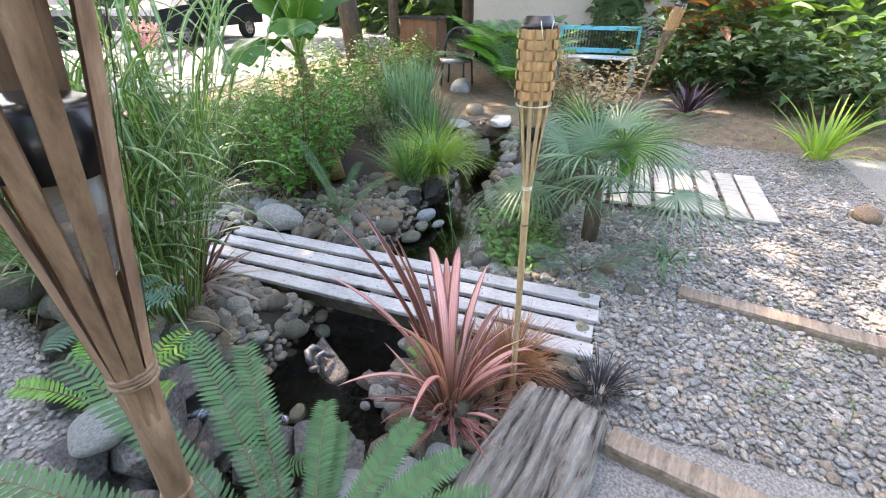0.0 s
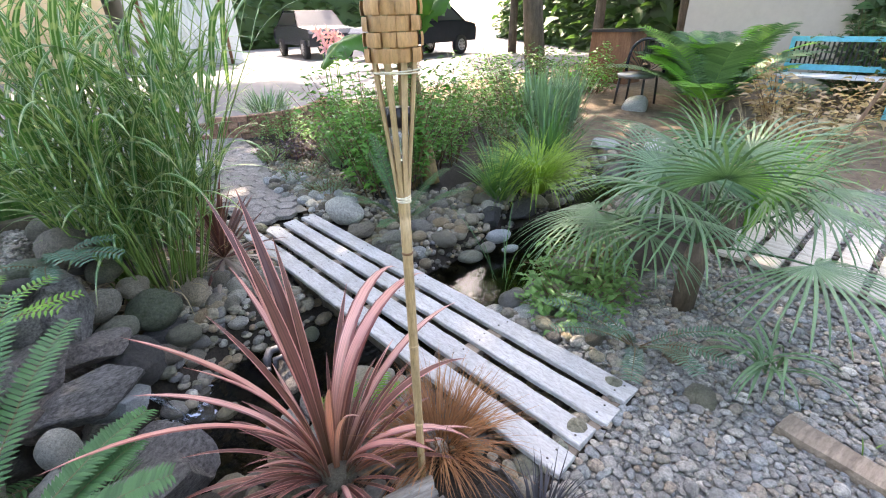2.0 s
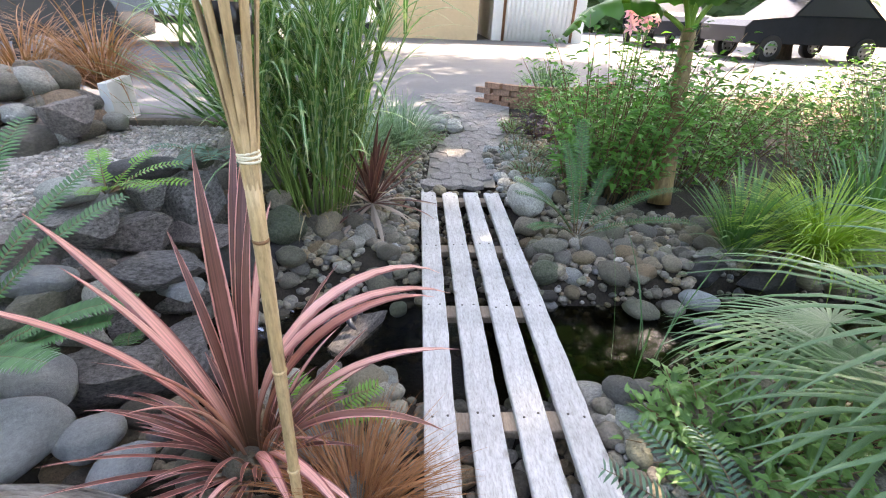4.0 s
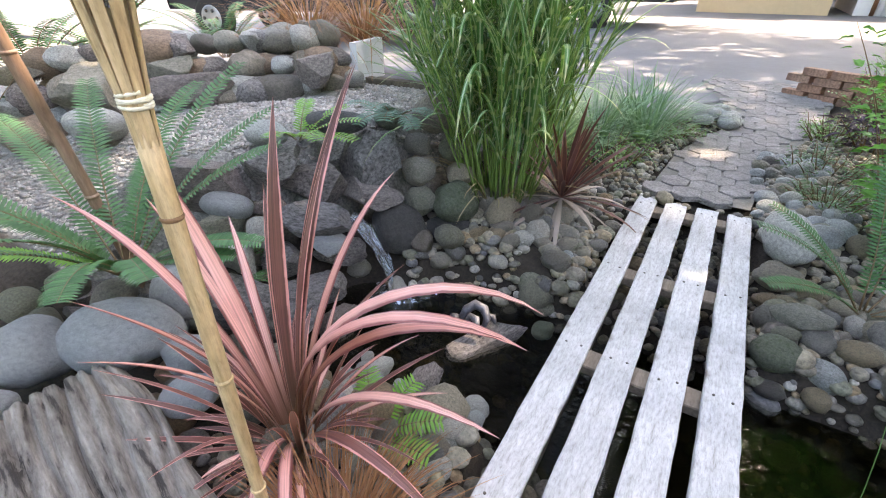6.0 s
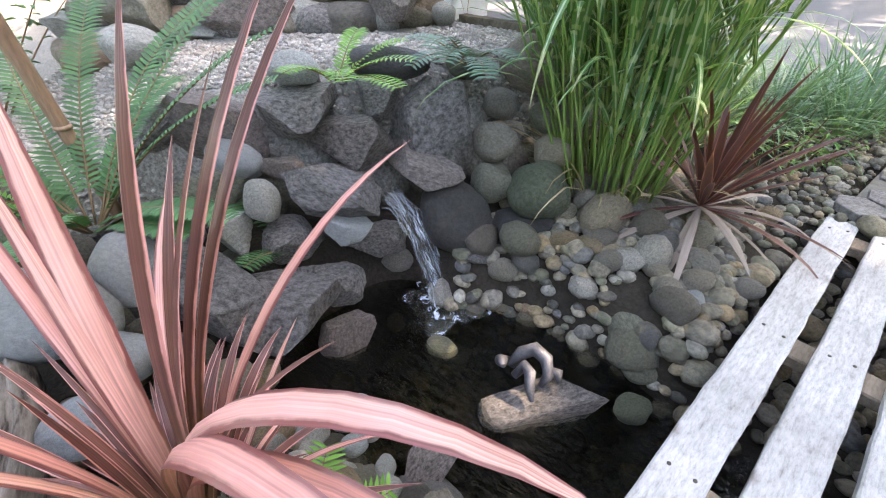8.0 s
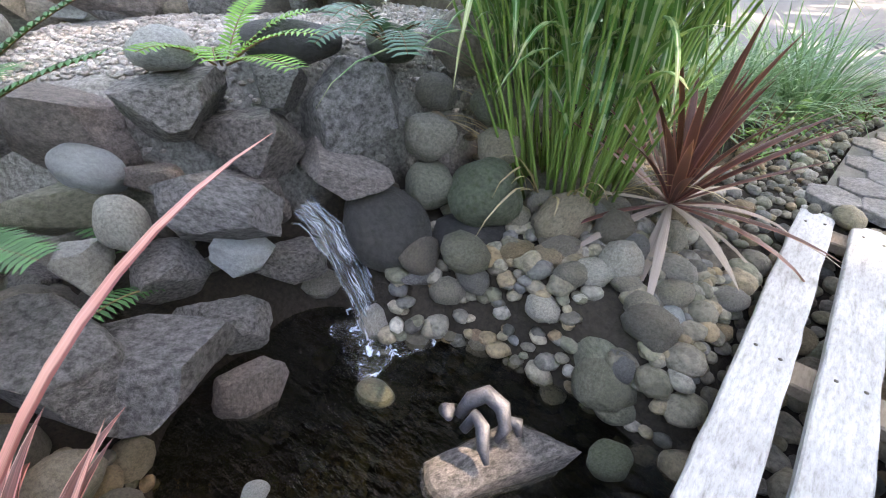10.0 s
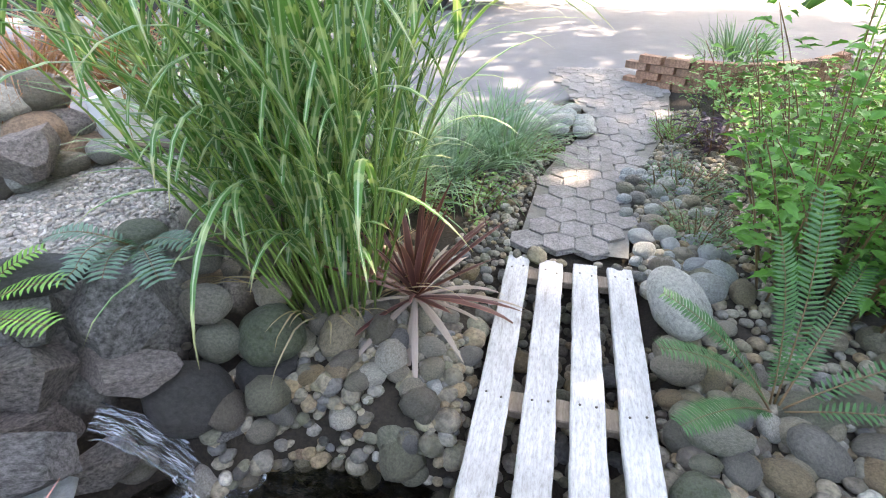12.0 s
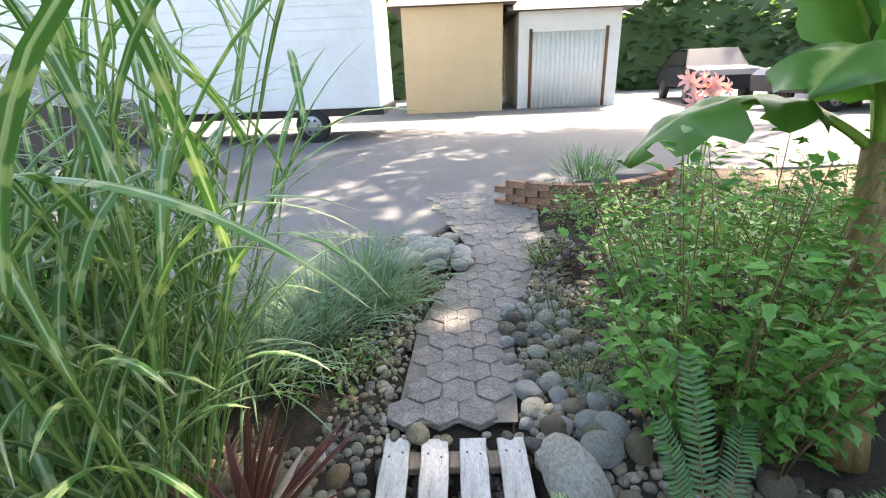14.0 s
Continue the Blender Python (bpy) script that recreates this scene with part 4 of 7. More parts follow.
for i in range(26):
    a, r = rs.uniform(0, math.tau), 0.24 * rs.random() ** 0.5
    s = rs.uniform(0.035, 0.07)
    tagged(stone("round", (-0.12 + r * math.cos(a) * 1.2, 3.95 + r * math.sin(a), 0.05 + (0.24 - r) * 0.3), (s * 1.2, s, s * 0.75), rs.uniform(0, 180), (0, 0), m_pale, "white rounded stone in the heap beside the paved path", None), group="heap of white stones")
for i in range(40):
    t = rs.random()
    x, y = 0.42 + 0.22 * rs.random() + 0.1 * t, 2.25 + 0.75 * t
    s = rs.uniform(0.025, 0.06) * (1.2 - 0.4 * t)
    if clear_of_stones_early(x, y, s):
        tagged(stone("round", (x, y, gz(x, y) + s * 0.5), (s * 1.2, s, s * 0.8), rs.uniform(0, 180), (0, 0), m_pale, "pale river stone edging the paved path", None), group="path edge stones")
for i in range(110):
    x, y = -0.74 + 0.44 * rs.random(), 0.5 + 0.36 * rs.random()
    s = rs.uniform(0.02, 0.036)
    if clear_of_stones_early(x, y, s):
        tagged(stone("round", (x, y, -0.05 - 0.2 * max(0, y - 0.6) + s * 0.5), (s * 1.15, s, s * 0.8), rs.uniform(0, 180), (0, 0), m_pale, "small white cobble between flax and pool", None), group="white cobbles")

# weathered log
lm = Mesh()
NA, NL = 180, 40
for i in range(NL + 1):
    t = i / NL
    for k in range(NA):
        a = k * math.tau / NA
        u, w = math.cos(a), math.sin(a)
        sq = (abs(u) ** 4 + abs(w) ** 4) ** -0.25
        crack = 0.0
        for c, d, ww in ((1.1, 0.03, 0.035), (1.25, 0.012, 0.025), (1.42, 0.035, 0.03), (1.6, 0.01, 0.02), (1.75, 0.03, 0.035), (2.02, 0.025, 0.03), (0.85, 0.02, 0.03), (2.3, 0.02, 0.03), (0.95, 0.01, 0.02), (1.9, 0.01, 0.02)):
            crack += d * math.exp(-((a - c - 0.08 * math.sin(t * 5 + c * 4)) / ww) ** 2)
        nn = noise.noise(Vector((u * 2, w * 2, t * 2.5))) * 0.05
        lm.v.append(Vector(((t - 0.5) * 0.66 + 0.015 * noise.noise(Vector((u * 3, w * 3, 5.0 if t > 0.5 else 1.0))) * (t in (0, 1)), u * (0.185 * (1 + nn * 2) * (0.93 + 0.12 * math.sin(t * 3))) * sq * 0.92, w * 0.095 * sq * (1 + nn) - crack * (w > 0))))
for i in range(NL):
    for k in range(NA):
        a, b2 = i * NA + k, i * NA + (k + 1) % NA
        lm.face((a, b2, b2 + NA, a + NA))
lm.face(tuple(reversed(range(NA))))
lm.face(tuple(NL * NA + k for k in range(NA)))
log = part("log", lm, m_log, None, "weathered grey split log with deep cracks along its grain")
tagged(log, category="log")
log.matrix_world = pose(-0.87, 0.145, 0.01, 0, 2, -12)
STONE_SPOTS.extend([(-1.05, 0.18, 0.25), (-0.7, 0.1, 0.25)])
for ax, ay, tn, ln, nm in ((0.5, -0.7, 261, 1.05, "grey-brown timber edging board across the gravel path"), (-0.6, -0.35, 258, 0.8, "weathered timber edging beside the log")):
    tb = part("timber_edging", rough_board((0.1, ln, 0.1), 31, 0.004), m_timber, None, nm)
    tagged(tb, category="garden edging")
    tb.matrix_world = pose(ax, ay + (0.3 if ax > 0 else 0.25), 0.0, 0, 0, tn - 90)

# pallet walk
walkway = thing("pallet_walk", (0, 0, 0), "pallet boards laid as a walk across the gravel, worn and bleached", "boardwalk")
for k in range(8):
    bd = part("board", rough_board((0.13 if k else 0.16, 0.95, 0.022), 40 + k), m_pallet, walkway)
    bd.matrix_basis = pose(1.62, -1.03 + k * 0.165, 0.0, 0, 0, -90)
for k in range(3):
    bd = part("runner", rough_board((0.06, 1.25, 0.05), 50 + k), m_under, walkway)
    bd.matrix_basis = pose(1.7 + 0.4 * k, -1.05, -0.024)

# paved path
paved = thing("paved_path", (0, 0, 0), "worn grey interlocking pavers with open joints", "path", kind="structure")
pm = Mesh()
for yy in np.linspace(2.46, 5.6, 16):
    for s in (-0.5, 0.5):
        cx_, w_ = np.interp(yy, [2.4, 3.2, 4.2, 5.6], [0.05, 0.12, 0.45, 0.35]), np.interp(yy, [2.4, 3.0, 4.2, 5.6], [0.46, 0.48, 0.52, 1.1])
        pm.v.append(Vector((cx_ + s * w_, yy, 0.014)))
for i in range(15):
    pm.face((2 * i, 2 * i + 1, 2 * i + 3, 2 * i + 2))
part("joint_bed", pm, m_grout, paved)
shapes_p = []
for k in range(6):
    rnd = random.Random(k + 90)
    bm_ = Mesh()
    n = 6
    ring = []
    for j in range(n):
        a = j * math.tau / n + math.pi / 6 + rnd.uniform(-0.12, 0.12)
        ring.append((math.cos(a) * 0.0815 * rnd.uniform(0.92, 1.03), math.sin(a) * 0.0815 * rnd.uniform(0.92, 1.03)))
    for sc, z in ((1.0, -0.02), (1.0, 0.006), (0.95, 0.009)):
        bm_.v += [Vector((x * sc, y * sc, z)) for x, y in ring]
    for lv in range(2):
        for j in range(n):
            a, c = lv * n + j, lv * n + (j + 1) % n
            bm_.face((a, c, c + n, a + n))
    bm_.face(tuple(2 * n + j for j in range(n)))
    shapes_p.append(flat(bm_.make("paver")))
PAVERS = []
for r in range(28):
    for c in range(14):
        x, y = -0.7 + c * 0.14 + (r % 2) * 0.07, 2.52 + r * 0.122
        cx_, w_ = float(np.interp(y, [2.4, 3.2, 4.2, 5.6], [0.05, 0.12, 0.45, 0.35])), float(np.interp(y, [2.4, 3.0, 4.2, 5.6], [0.46, 0.48, 0.52, 1.1]))
        if abs(x - cx_) < w_ / 2 - 0.03 and len(PAVERS) < 290:
            PAVERS.append((x, y))
for i, (x, y) in enumerate(PAVERS):
    p = part("paver", shapes_p[i % 6], m_paver, paved)
    p.matrix_basis = pose(x, y, 0.016 + random.uniform(-0.002, 0.003), random.uniform(-1, 1), random.uniform(-1, 1), 60 * (i % 6))


# ---- cobbles on the banks ----
def scatter(box, spacing, ok, seed, limit, pack=0.84):
    """Random spots at least spacing (a function of the spot) apart."""
    rnd = random.Random(seed)
    cells, out, cell = {}, [], 0.1
    for _ in range(limit):
        x, y = rnd.uniform(box[0], box[1]), rnd.uniform(box[2], box[3])
        r = rnd.choice(spacing) / 2
        if not ok(x, y, r):
            continue
        cx, cy = int(x // cell), int(y // cell)
        if any((x - a) ** 2 + (y - b) ** 2 < ((r + s) * pack) ** 2 for i in range(-1, 2) for j in range(-1, 2) for a, b, s in cells.get((cx + i, cy + j), ())):
            continue
        cells.setdefault((cx, cy), []).append((x, y, r))
        out.append((x, y, r))
    return out


STONE_CELLS = {}
for a_, b_, s_ in STONE_SPOTS:
    for i_ in range(int((a_ - s_) // 0.2), int((a_ + s_) // 0.2) + 1):
        for j_ in range(int((b_ - s_) // 0.2), int((b_ + s_) // 0.2) + 1):
            STONE_CELLS.setdefault((i_, j_), []).append((a_, b_, s_))


def clear_of_stones(x, y, r):
    return all((x - a) ** 2 + (y - b) ** 2 > (s * 0.75) ** 2 for a, b, s in STONE_CELLS.get((int(x // 0.2), int(y // 0.2)), ()))


def on_bank(x, y, r):
    d = float(pool_distance(x, y))
    if d > 0.55 or d < -0.24 or (-0.3 - r < x < 0.32 + r and -0.05 < y < 2.5):
        return False
    if x > 1.6 and d > 0.2:
        return False
    if y < 0.62 and x > -0.2 and d > 0.25:
        return False
    if x < -0.9 and d > 0.2 and y > 0.75:
        return False
    return clear_of_stones(x, y, r)


def stuff_stones(name, spots, shapes, mat, label, squash=0.7, sink=0.25, seed=5, zoff=0.0, category="stones"):
    """Many stones in one mesh."""
    rnd = np.random.RandomState(seed)
    vs, fs, base = [], [], 0
    data = []
    for me in shapes:
        co = np.empty(len(me.vertices) * 3)
        me.vertices.foreach_get("co", co)
        data.append((co.reshape(-1, 3), np.array([tuple(p.vertices) for p in me.polygons])))
    for i, (x, y, r) in enumerate(spots):
        co, f = data[i % len(data)]
        a, s = rnd.uniform(0, math.tau), rnd.uniform(0.75, 1.25)
        c = co * (r * s, r / s ** 0.5, r * squash * rnd.uniform(0.8, 1.15))
        t = rnd.uniform(-0.3, 0.3)
        c = np.stack([c[:, 0], c[:, 1] * math.cos(t) - c[:, 2] * math.sin(t), c[:, 1] * math.sin(t) + c[:, 2] * math.cos(t)], 1)
        c = np.stack([c[:, 0] * math.cos(a) - c[:, 1] * math.sin(a), c[:, 0] * math.sin(a) + c[:, 1] * math.cos(a), c[:, 2]], 1)
        vs.append(c + (x, y, gz(x, y) + r * squash * (1 - 2 * sink) + zoff))
        fs.append(f + base)
        base += len(c)
    me = bpy.data.meshes.new(name)
    me.from_pydata(np.concatenate(vs).tolist(), [], np.concatenate(fs).tolist())
    me.polygons.foreach_set("use_smooth", [True] * len(me.polygons))
    me.materials.append(mat)
    return tagged(new(name, me), label, category, kind="stuff")


cobbles = scatter((-1.35, 3.9, 0.2, 2.2), [0.05, 0.06, 0.075, 0.09, 0.12, 0.15], on_bank, 3, 16000, 0.78) + scatter((-1.35, 2.2, 0.2, 2.2), [0.025, 0.035], on_bank, 33, 9000, 0.8)
def on_wall(x, y, r):
    e = float(np.interp(y, EDGE_Y, EDGE_X))
    if -0.3 - r < x < 0.32 + r:
        return False
    if x < 0:
        return e - 0.12 < x and y < 2.35 and float(pool_distance(x, y)) > -0.05 and not (-0.95 < x < -0.3 and y < 0.62) and clear_of_stones(x, y, r)
    return y > 1.3 and y < 2.5 - 0.4 * (x - 0.4) and float(pool_distance(x, y)) > -0.03 and clear_of_stones(x, y, r)


cobbles += scatter((-1.6, -0.25, 0.4, 2.35), [0.035, 0.045, 0.06, 0.08, 0.1], on_wall, 35, 14000, 0.74)
cobbles += scatter((0.3, 1.5, 1.25, 2.5), [0.035, 0.045, 0.06, 0.08, 0.11], on_wall, 36, 9000, 0.74)


def pool_side(x, y, r):
    return -0.17 < float(pool_distance(x, y)) < 0.45 and clear_of_stones(x, y, r)


cobbles += scatter((-0.98, -0.24, 1.28, 1.95), [0.035, 0.045, 0.055, 0.07, 0.09], pool_side, 37, 9000, 0.6)
cobbles.sort(key=lambda c: -c[2])
bank = thing("cobble_bank", (0, 0, 0), "rounded grey and brown river cobbles along the stream bank", "cobbles", kind="structure")
rc = random.Random(8)
for i, (x, y, r) in enumerate(cobbles[:300]):
    c = part("cobble", ROUND_LOW[i % 10], m_cobble, bank)
    s = rc.uniform(0.8, 1.3)
    c.matrix_basis = pose(x, y, gz(x, y) + r * 0.4, rc.uniform(-20, 20), rc.uniform(-20, 20), rc.uniform(0, 360)) @ Matrix.Diagonal((r * s, r / s ** 0.5, r * rc.uniform(0.6, 0.85), 1))
stuff_stones("bank_pebbles", cobbles[300:], ROUND_LOW, m_cobble, "small river pebbles filling the stream bank")


def under_bridge(x, y, r):
    return -0.32 < x < 0.42 and (1.3 < y < 2.42 or 0.04 < y < 0.95) and clear_of_stones(x, y, r)



def by_pavers(x, y, r):
    return abs(x - float(np.interp(y, [2.4, 3.2, 4.2, 5.6], [0.05, 0.12, 0.45, 0.35]))) > float(np.interp(y, [2.4, 3.0, 4.2, 5.6], [0.23, 0.24, 0.26, 0.55])) + r and clear_of_stones(x, y, r)


stuff_stones("path_pebbles", scatter((-0.45, 0.95, 2.4, 4.6), [0.018, 0.025, 0.035, 0.05], by_pavers, 38, 9000, 0.7), ROUND_LOW, m_cobble, "small grey pebbles beside the pavers")
stuff_stones("bridge_pebbles", scatter((-0.3, 0.4, 0, 2.5), [0.035, 0.05, 0.065, 0.09], under_bridge, 4, 9000, 0.74), ROUND_LOW, m_cobble, "damp pebbles under the footbridge", zoff=0.0)


def in_gravel(x, y, r):
    right = x > 0.32 - max(0, -y) * 0.9 - 0.0 and y < 0.55 - 0.25 * max(0, x - 0.3) or (-0.5 < x < 0.5 and y < 0.0)
    fan = right and float(pool_distance(x, y)) > 0.2
    return fan and clear_of_stones(x, y, r * 2)


TINY = [rounded_stone(k + 40, 2, 0.22) for k in range(8)]
CHIP = [rounded_stone(k + 60, 1, 0.3) for k in range(8)]
stuff_stones("gravel", scatter((-0.9, 3.0, -1.7, 0.6), [0.02, 0.024, 0.03, 0.036, 0.048], in_gravel, 6, 34000, 0.72), TINY, m_gravel, "loose pale mixed gravel on the garden path", 0.5, 0.2, zoff=0.004, category="gravel")
stuff_stones("fine_gravel", scatter((-0.9, 3.6, -2.0, 0.6), [0.014, 0.018, 0.022, 0.03], in_gravel, 66, 24000, 0.45), CHIP, m_gravel, "fine pale chippings between the gravel", 0.5, 0.2, category="gravel")


def on_terrace(x, y, r):
    edge = float(np.interp(y, [0.2, 0.6, 0.9, 1.3, 1.7, 2.1, 2.6], [-1.8, -1.66, -1.5, -1.24, -1.08, -0.98, -1.0]))
    return x < edge - 0.1 and x > -3 and y < 2.3 and clear_of_stones(x, y, r * 2)


stuff_stones("terrace_gravel", scatter((-3, -0.9, 0.5, 2.5), [0.016, 0.02, 0.024, 0.03], on_terrace, 7, 30000, 0.6), CHIP, m_chips, "fine crushed gravel on the raised terrace", 0.55, 0.3, category="gravel")

# ---- plants ----
def arc(base, az, lean, length, droop, n=7, wob=0.0, rnd=random):
    """Points of a blade: az its compass way in degrees, lean from upright at its foot, droop how much more it leans at its end."""
    pts, p = [Vector(base)], Vector(base)
    a = radians(az)
    for i in range(n):
        th = radians(lean + droop * ((i + 0.5) / n) ** 1.4)
        a += rnd.uniform(-wob, wob)
        p = p + Vector((math.cos(a) * math.sin(th), math.sin(a) * math.sin(th), math.cos(th))) * (length / n)
        pts.append(p.copy())
    return pts


def blade_widths(n, w, foot=0.6, peak=0.35, tip=0.03):
    return [w * (foot + (1 - foot) * min(1, t / peak)) * (1 if t < peak else max(tip, 1 - ((t - peak) / (1 - peak)) ** 2.2)) for t in (i / n for i in range(n + 1))]


def add_blade(m, base, az, lean, length, droop, w, n=7, fold=0.15, wob=0.0, rnd=random, **kw):
    pts = arc(base, az, lean, length, droop, n, wob, rnd)
    a = radians(az + 90)
    m.ribbon(pts, blade_widths(n, w, **kw), Vector((math.cos(a), math.sin(a), 0)), fold)


def tuft(m, centre, count, length, w, lean=(5, 60), droop=(20, 90), spread=0.05, n=5, seed=1, az=(0, 360), wob=0.05, fold=0.15):
    rnd = random.Random(seed)
    for _ in range(count):
        a, r = rnd.uniform(*az), spread * rnd.random() ** 0.5
        b = (centre[0] + r * math.cos(radians(a)), centre[1] + r * math.sin(radians(a)), centre[2])
        add_blade(m, b, a + rnd.uniform(-25, 25), rnd.uniform(*lean), rnd.uniform(*length), rnd.uniform(*droop), w * rnd.uniform(0.7, 1.2), n, fold, wob, rnd)


def frond(m, st, base, az, lean, length, droop, leaf=0.09, pairs=26, rnd=random, wide=0.2, bare=0.12, double=False):
    """A fern frond: a stalk and its leaflets."""
    n = 14
    pts = arc(base, az, lean, length, droop, n, 0.02, rnd)
    st.tube(pts, [0.0035 * (1 - 0.75 * i / n) for i in range(n + 1)], 4)
    for k in range(pairs):
        t = bare + (1 - bare) * (k + 0.5) / pairs
        i = min(n - 1, int(t * n))
        p = pts[i].lerp(pts[i + 1], t * n - i)
        d = (pts[i + 1] - pts[i]).normalized()
        s = d.cross(Vector((0, 0, 1)))
        s = s.normalized() if s.length > 0.05 else Vector((math.sin(radians(az)), -math.cos(radians(az)), 0))
        up = s.cross(d)
        l = leaf * math.sin(math.pi * min(1, 0.18 + 0.82 * (1 - t) ** 0.75 + 0.0)) ** 0.8 if t > 0.3 else leaf * (0.55 + 1.3 * t)
        l *= rnd.uniform(0.88, 1.08)
        for sg in (-1, 1):
            dd = (s * sg + d * 0.35 + up * 0.12).normalized()
            if double:
                for q in range(9):
                    c0, w0 = p + dd * l * 1.25 * (q + 0.6) / 9 - up * l * 0.12 * (q / 9) ** 2, l * 0.28 * (1 - q / 10)
                    for s2 in (-1, 1):
                        e = (d * s2 + dd * 0.5).normalized()
                        m.ribbon([c0, c0 + e * w0 * 0.6, c0 + e * w0], [l * 0.07, l * 0.08, l * 0.01], dd, 0.1)
                continue
            m.ribbon([p, p + dd * l * 0.55 + up * 0.002, p + dd * l - up * l * 0.1], [l * wide * 0.8, l * wide, l * 0.03], d, 0.1)


def leafy(m, at, dirn, size, rnd, lobed=False, wide=0.5):
    up = Vector((rnd.uniform(-0.5, 0.5), rnd.uniform(-0.5, 0.5), 1))
    m.leaf(at, dirn + Vector((0, 0, rnd.uniform(-0.4, 0.3))), up, size, wide, lobed)


# striped flax: chosen leaves first, then the rest
def flax_leaf(parent, at, az, lean, length, droop, w, pink, rnd):
    m = Mesh()
    add_blade(m, at, az, lean, length, droop, w, 16, 0.22, 0.012, rnd, foot=0.45, peak=0.5)
    return part("leaf", m, m_flax_pink if pink else m_flax, parent)


rf = random.Random(4)
flax = thing("flax_plant", (-0.665, 0.5, -0.05), "striped pink and bronze flax with long arching sword leaves", "flax plant")
for az, lean, ln, dr, w, pk in ((175, 9, 0.81, 40, 0.044, 1), (109, 4, 0.84, 20, 0.042, 0), (86, 7, 0.93, 32, 0.04, 0), (31, 0, 0.9, 130, 0.046, 1), (17, 0, 0.85, 120, 0.044, 1), (22, 6, 0.77, 110, 0.042, 1),
                                (-105, 8, 0.66, 36, 0.024, 1), (-98, 10, 0.6, 44, 0.022, 1), (184, 8, 0.69, 36, 0.03, 1), (91, 14, 0.78, 64, 0.024, 1), (78, 5, 0.78, 24, 0.026, 0), (97, 9, 0.96, 40, 0.03, 0),
                                (2, 22, 0.7, 76, 0.032, 1), (190, 14, 0.85, 66, 0.026, 1), (151, 15, 0.66, 68, 0.026, 1), (-54, 19, 0.4, 100, 0.03, 1), (318, 26, 0.5, 110, 0.028, 1), (40, 12, 0.6, 40, 0.026, 0), (130, 10, 0.66, 30, 0.026, 0), (350, 30, 0.6, 90, 0.028, 0)):
    flax_leaf(flax, (0.02 * math.cos(radians(az)), 0.02 * math.sin(radians(az)), 0), az, lean, ln, dr, w, pk, rf)
for i in range(78):
    az = rf.uniform(0, 360)
    flax_leaf(flax, (0.045 * math.cos(radians(az)), 0.045 * math.sin(radians(az)), 0), az, rf.uniform(6, 58), rf.uniform(0.2, 0.46), rf.uniform(10, 80), rf.uniform(0.01, 0.021), rf.random() < 0.1, rf)

sedge = thing("orange_sedge", (-0.37, 0.34, -0.05), "tuft of fine orange-brown sedge beside the bamboo torch", "ornamental grass")
m = Mesh()
tuft(m, (0, 0, 0), 620, (0.18, 0.34), 0.0028, (5, 55), (20, 110), 0.07, 7, 11)
part("foliage", m, m_carex, sedge, kind="stuff")
mondo = thing("black_grass", (-0.36, -0.05, -0.05), "small tuft of black mondo grass on the gravel", "ornamental grass")
m = Mesh()
tuft(m, (0, 0, 0), 150, (0.12, 0.22), 0.005, (5, 50), (20, 80), 0.05, 6, 12)
part("foliage", m, m_mondo, mondo, kind="stuff")


def fern(at, label, fronds, mat, leaf=0.075, pairs=30, seed=1, wide=0.2, young=0, name="sword_fern"):
    t = thing(name, at, label, "fern")
    rnd = random.Random(seed)
    st = Mesh()
    for i, (az, lean, ln, dr) in enumerate(fronds):
        m = Mesh()
        frond(m, st, (0.02 * math.cos(radians(az)), 0.02 * math.sin(radians(az)), 0), az, lean, ln, dr, leaf, pairs, rnd, wide)
        part("frond", m, m_fern_lime if i < young else mat, t)
    part("stalk", st, m_stemb, t)
    return t


fern((-1.47, 0.57, 0.15), "large green sword fern with upright and arching fronds", [(235, 50, 0.5, 55), (20, 62, 0.42, 30), (60, 35, 0.72, 35), (48, 38, 0.66, 40), (25, 55, 0.5, 45), (280, 38, 0.62, 50), (215, 35, 0.68, 55), (180, 30, 0.7, 50), (150, 30, 0.75, 40), (110, 30, 0.75, 45), (85, 30, 0.8, 35), (325, 40, 0.5, 60), (300, 30, 0.55, 50), (250, 25, 0.65, 45), (130, 45, 0.6, 50), (200, 50, 0.45, 45), (345, 45, 0.48, 50)], m_fern, 0.054, 46, 2, 0.21, 1)
fern((-1.22, 0.98, 0.02), "small green fern beside the dark pool rocks", [(300, 50, 0.2, 40), (200, 40, 0.22, 40)], m_fern, 0.05, 14, 3)
fern((-1.12, 1.58, 0.46), "soft blue-green fern drooping over the flat rock", [(300, 45, 0.22, 75), (265, 55, 0.2, 70), (325, 60, 0.24, 60), (285, 30, 0.22, 90), (200, 50, 0.2, 60), (350, 50, 0.2, 60)], m_fern_blue, 0.048, 15, 4, 0.2, name="drooping_fern")
fern((-1.36, 1.27, 0.42), "small bright green fern at the gravel edge", [(20, 55, 0.26, 40), (330, 55, 0.26, 50), (290, 50, 0.2, 50), (60, 45, 0.22, 40), (0, 70, 0.28, 30), (120, 40, 0.2, 40)], m_fern_lime, 0.045, 16, 5, name="small_fern")
fern((0.63, 1.8, 0.0), "dark green sword fern on the pebble bank", [(215, 52, 0.42, 40), (200, 35, 0.5, 45), (120, 12, 0.5, 20), (85, 16, 0.62, 25), (20, 55, 0.66, 40), (350, 62, 0.6, 40), (55, 45, 0.6, 40), (160, 35, 0.45, 40)], m_fern, 0.048, 38, 6, 0.19)
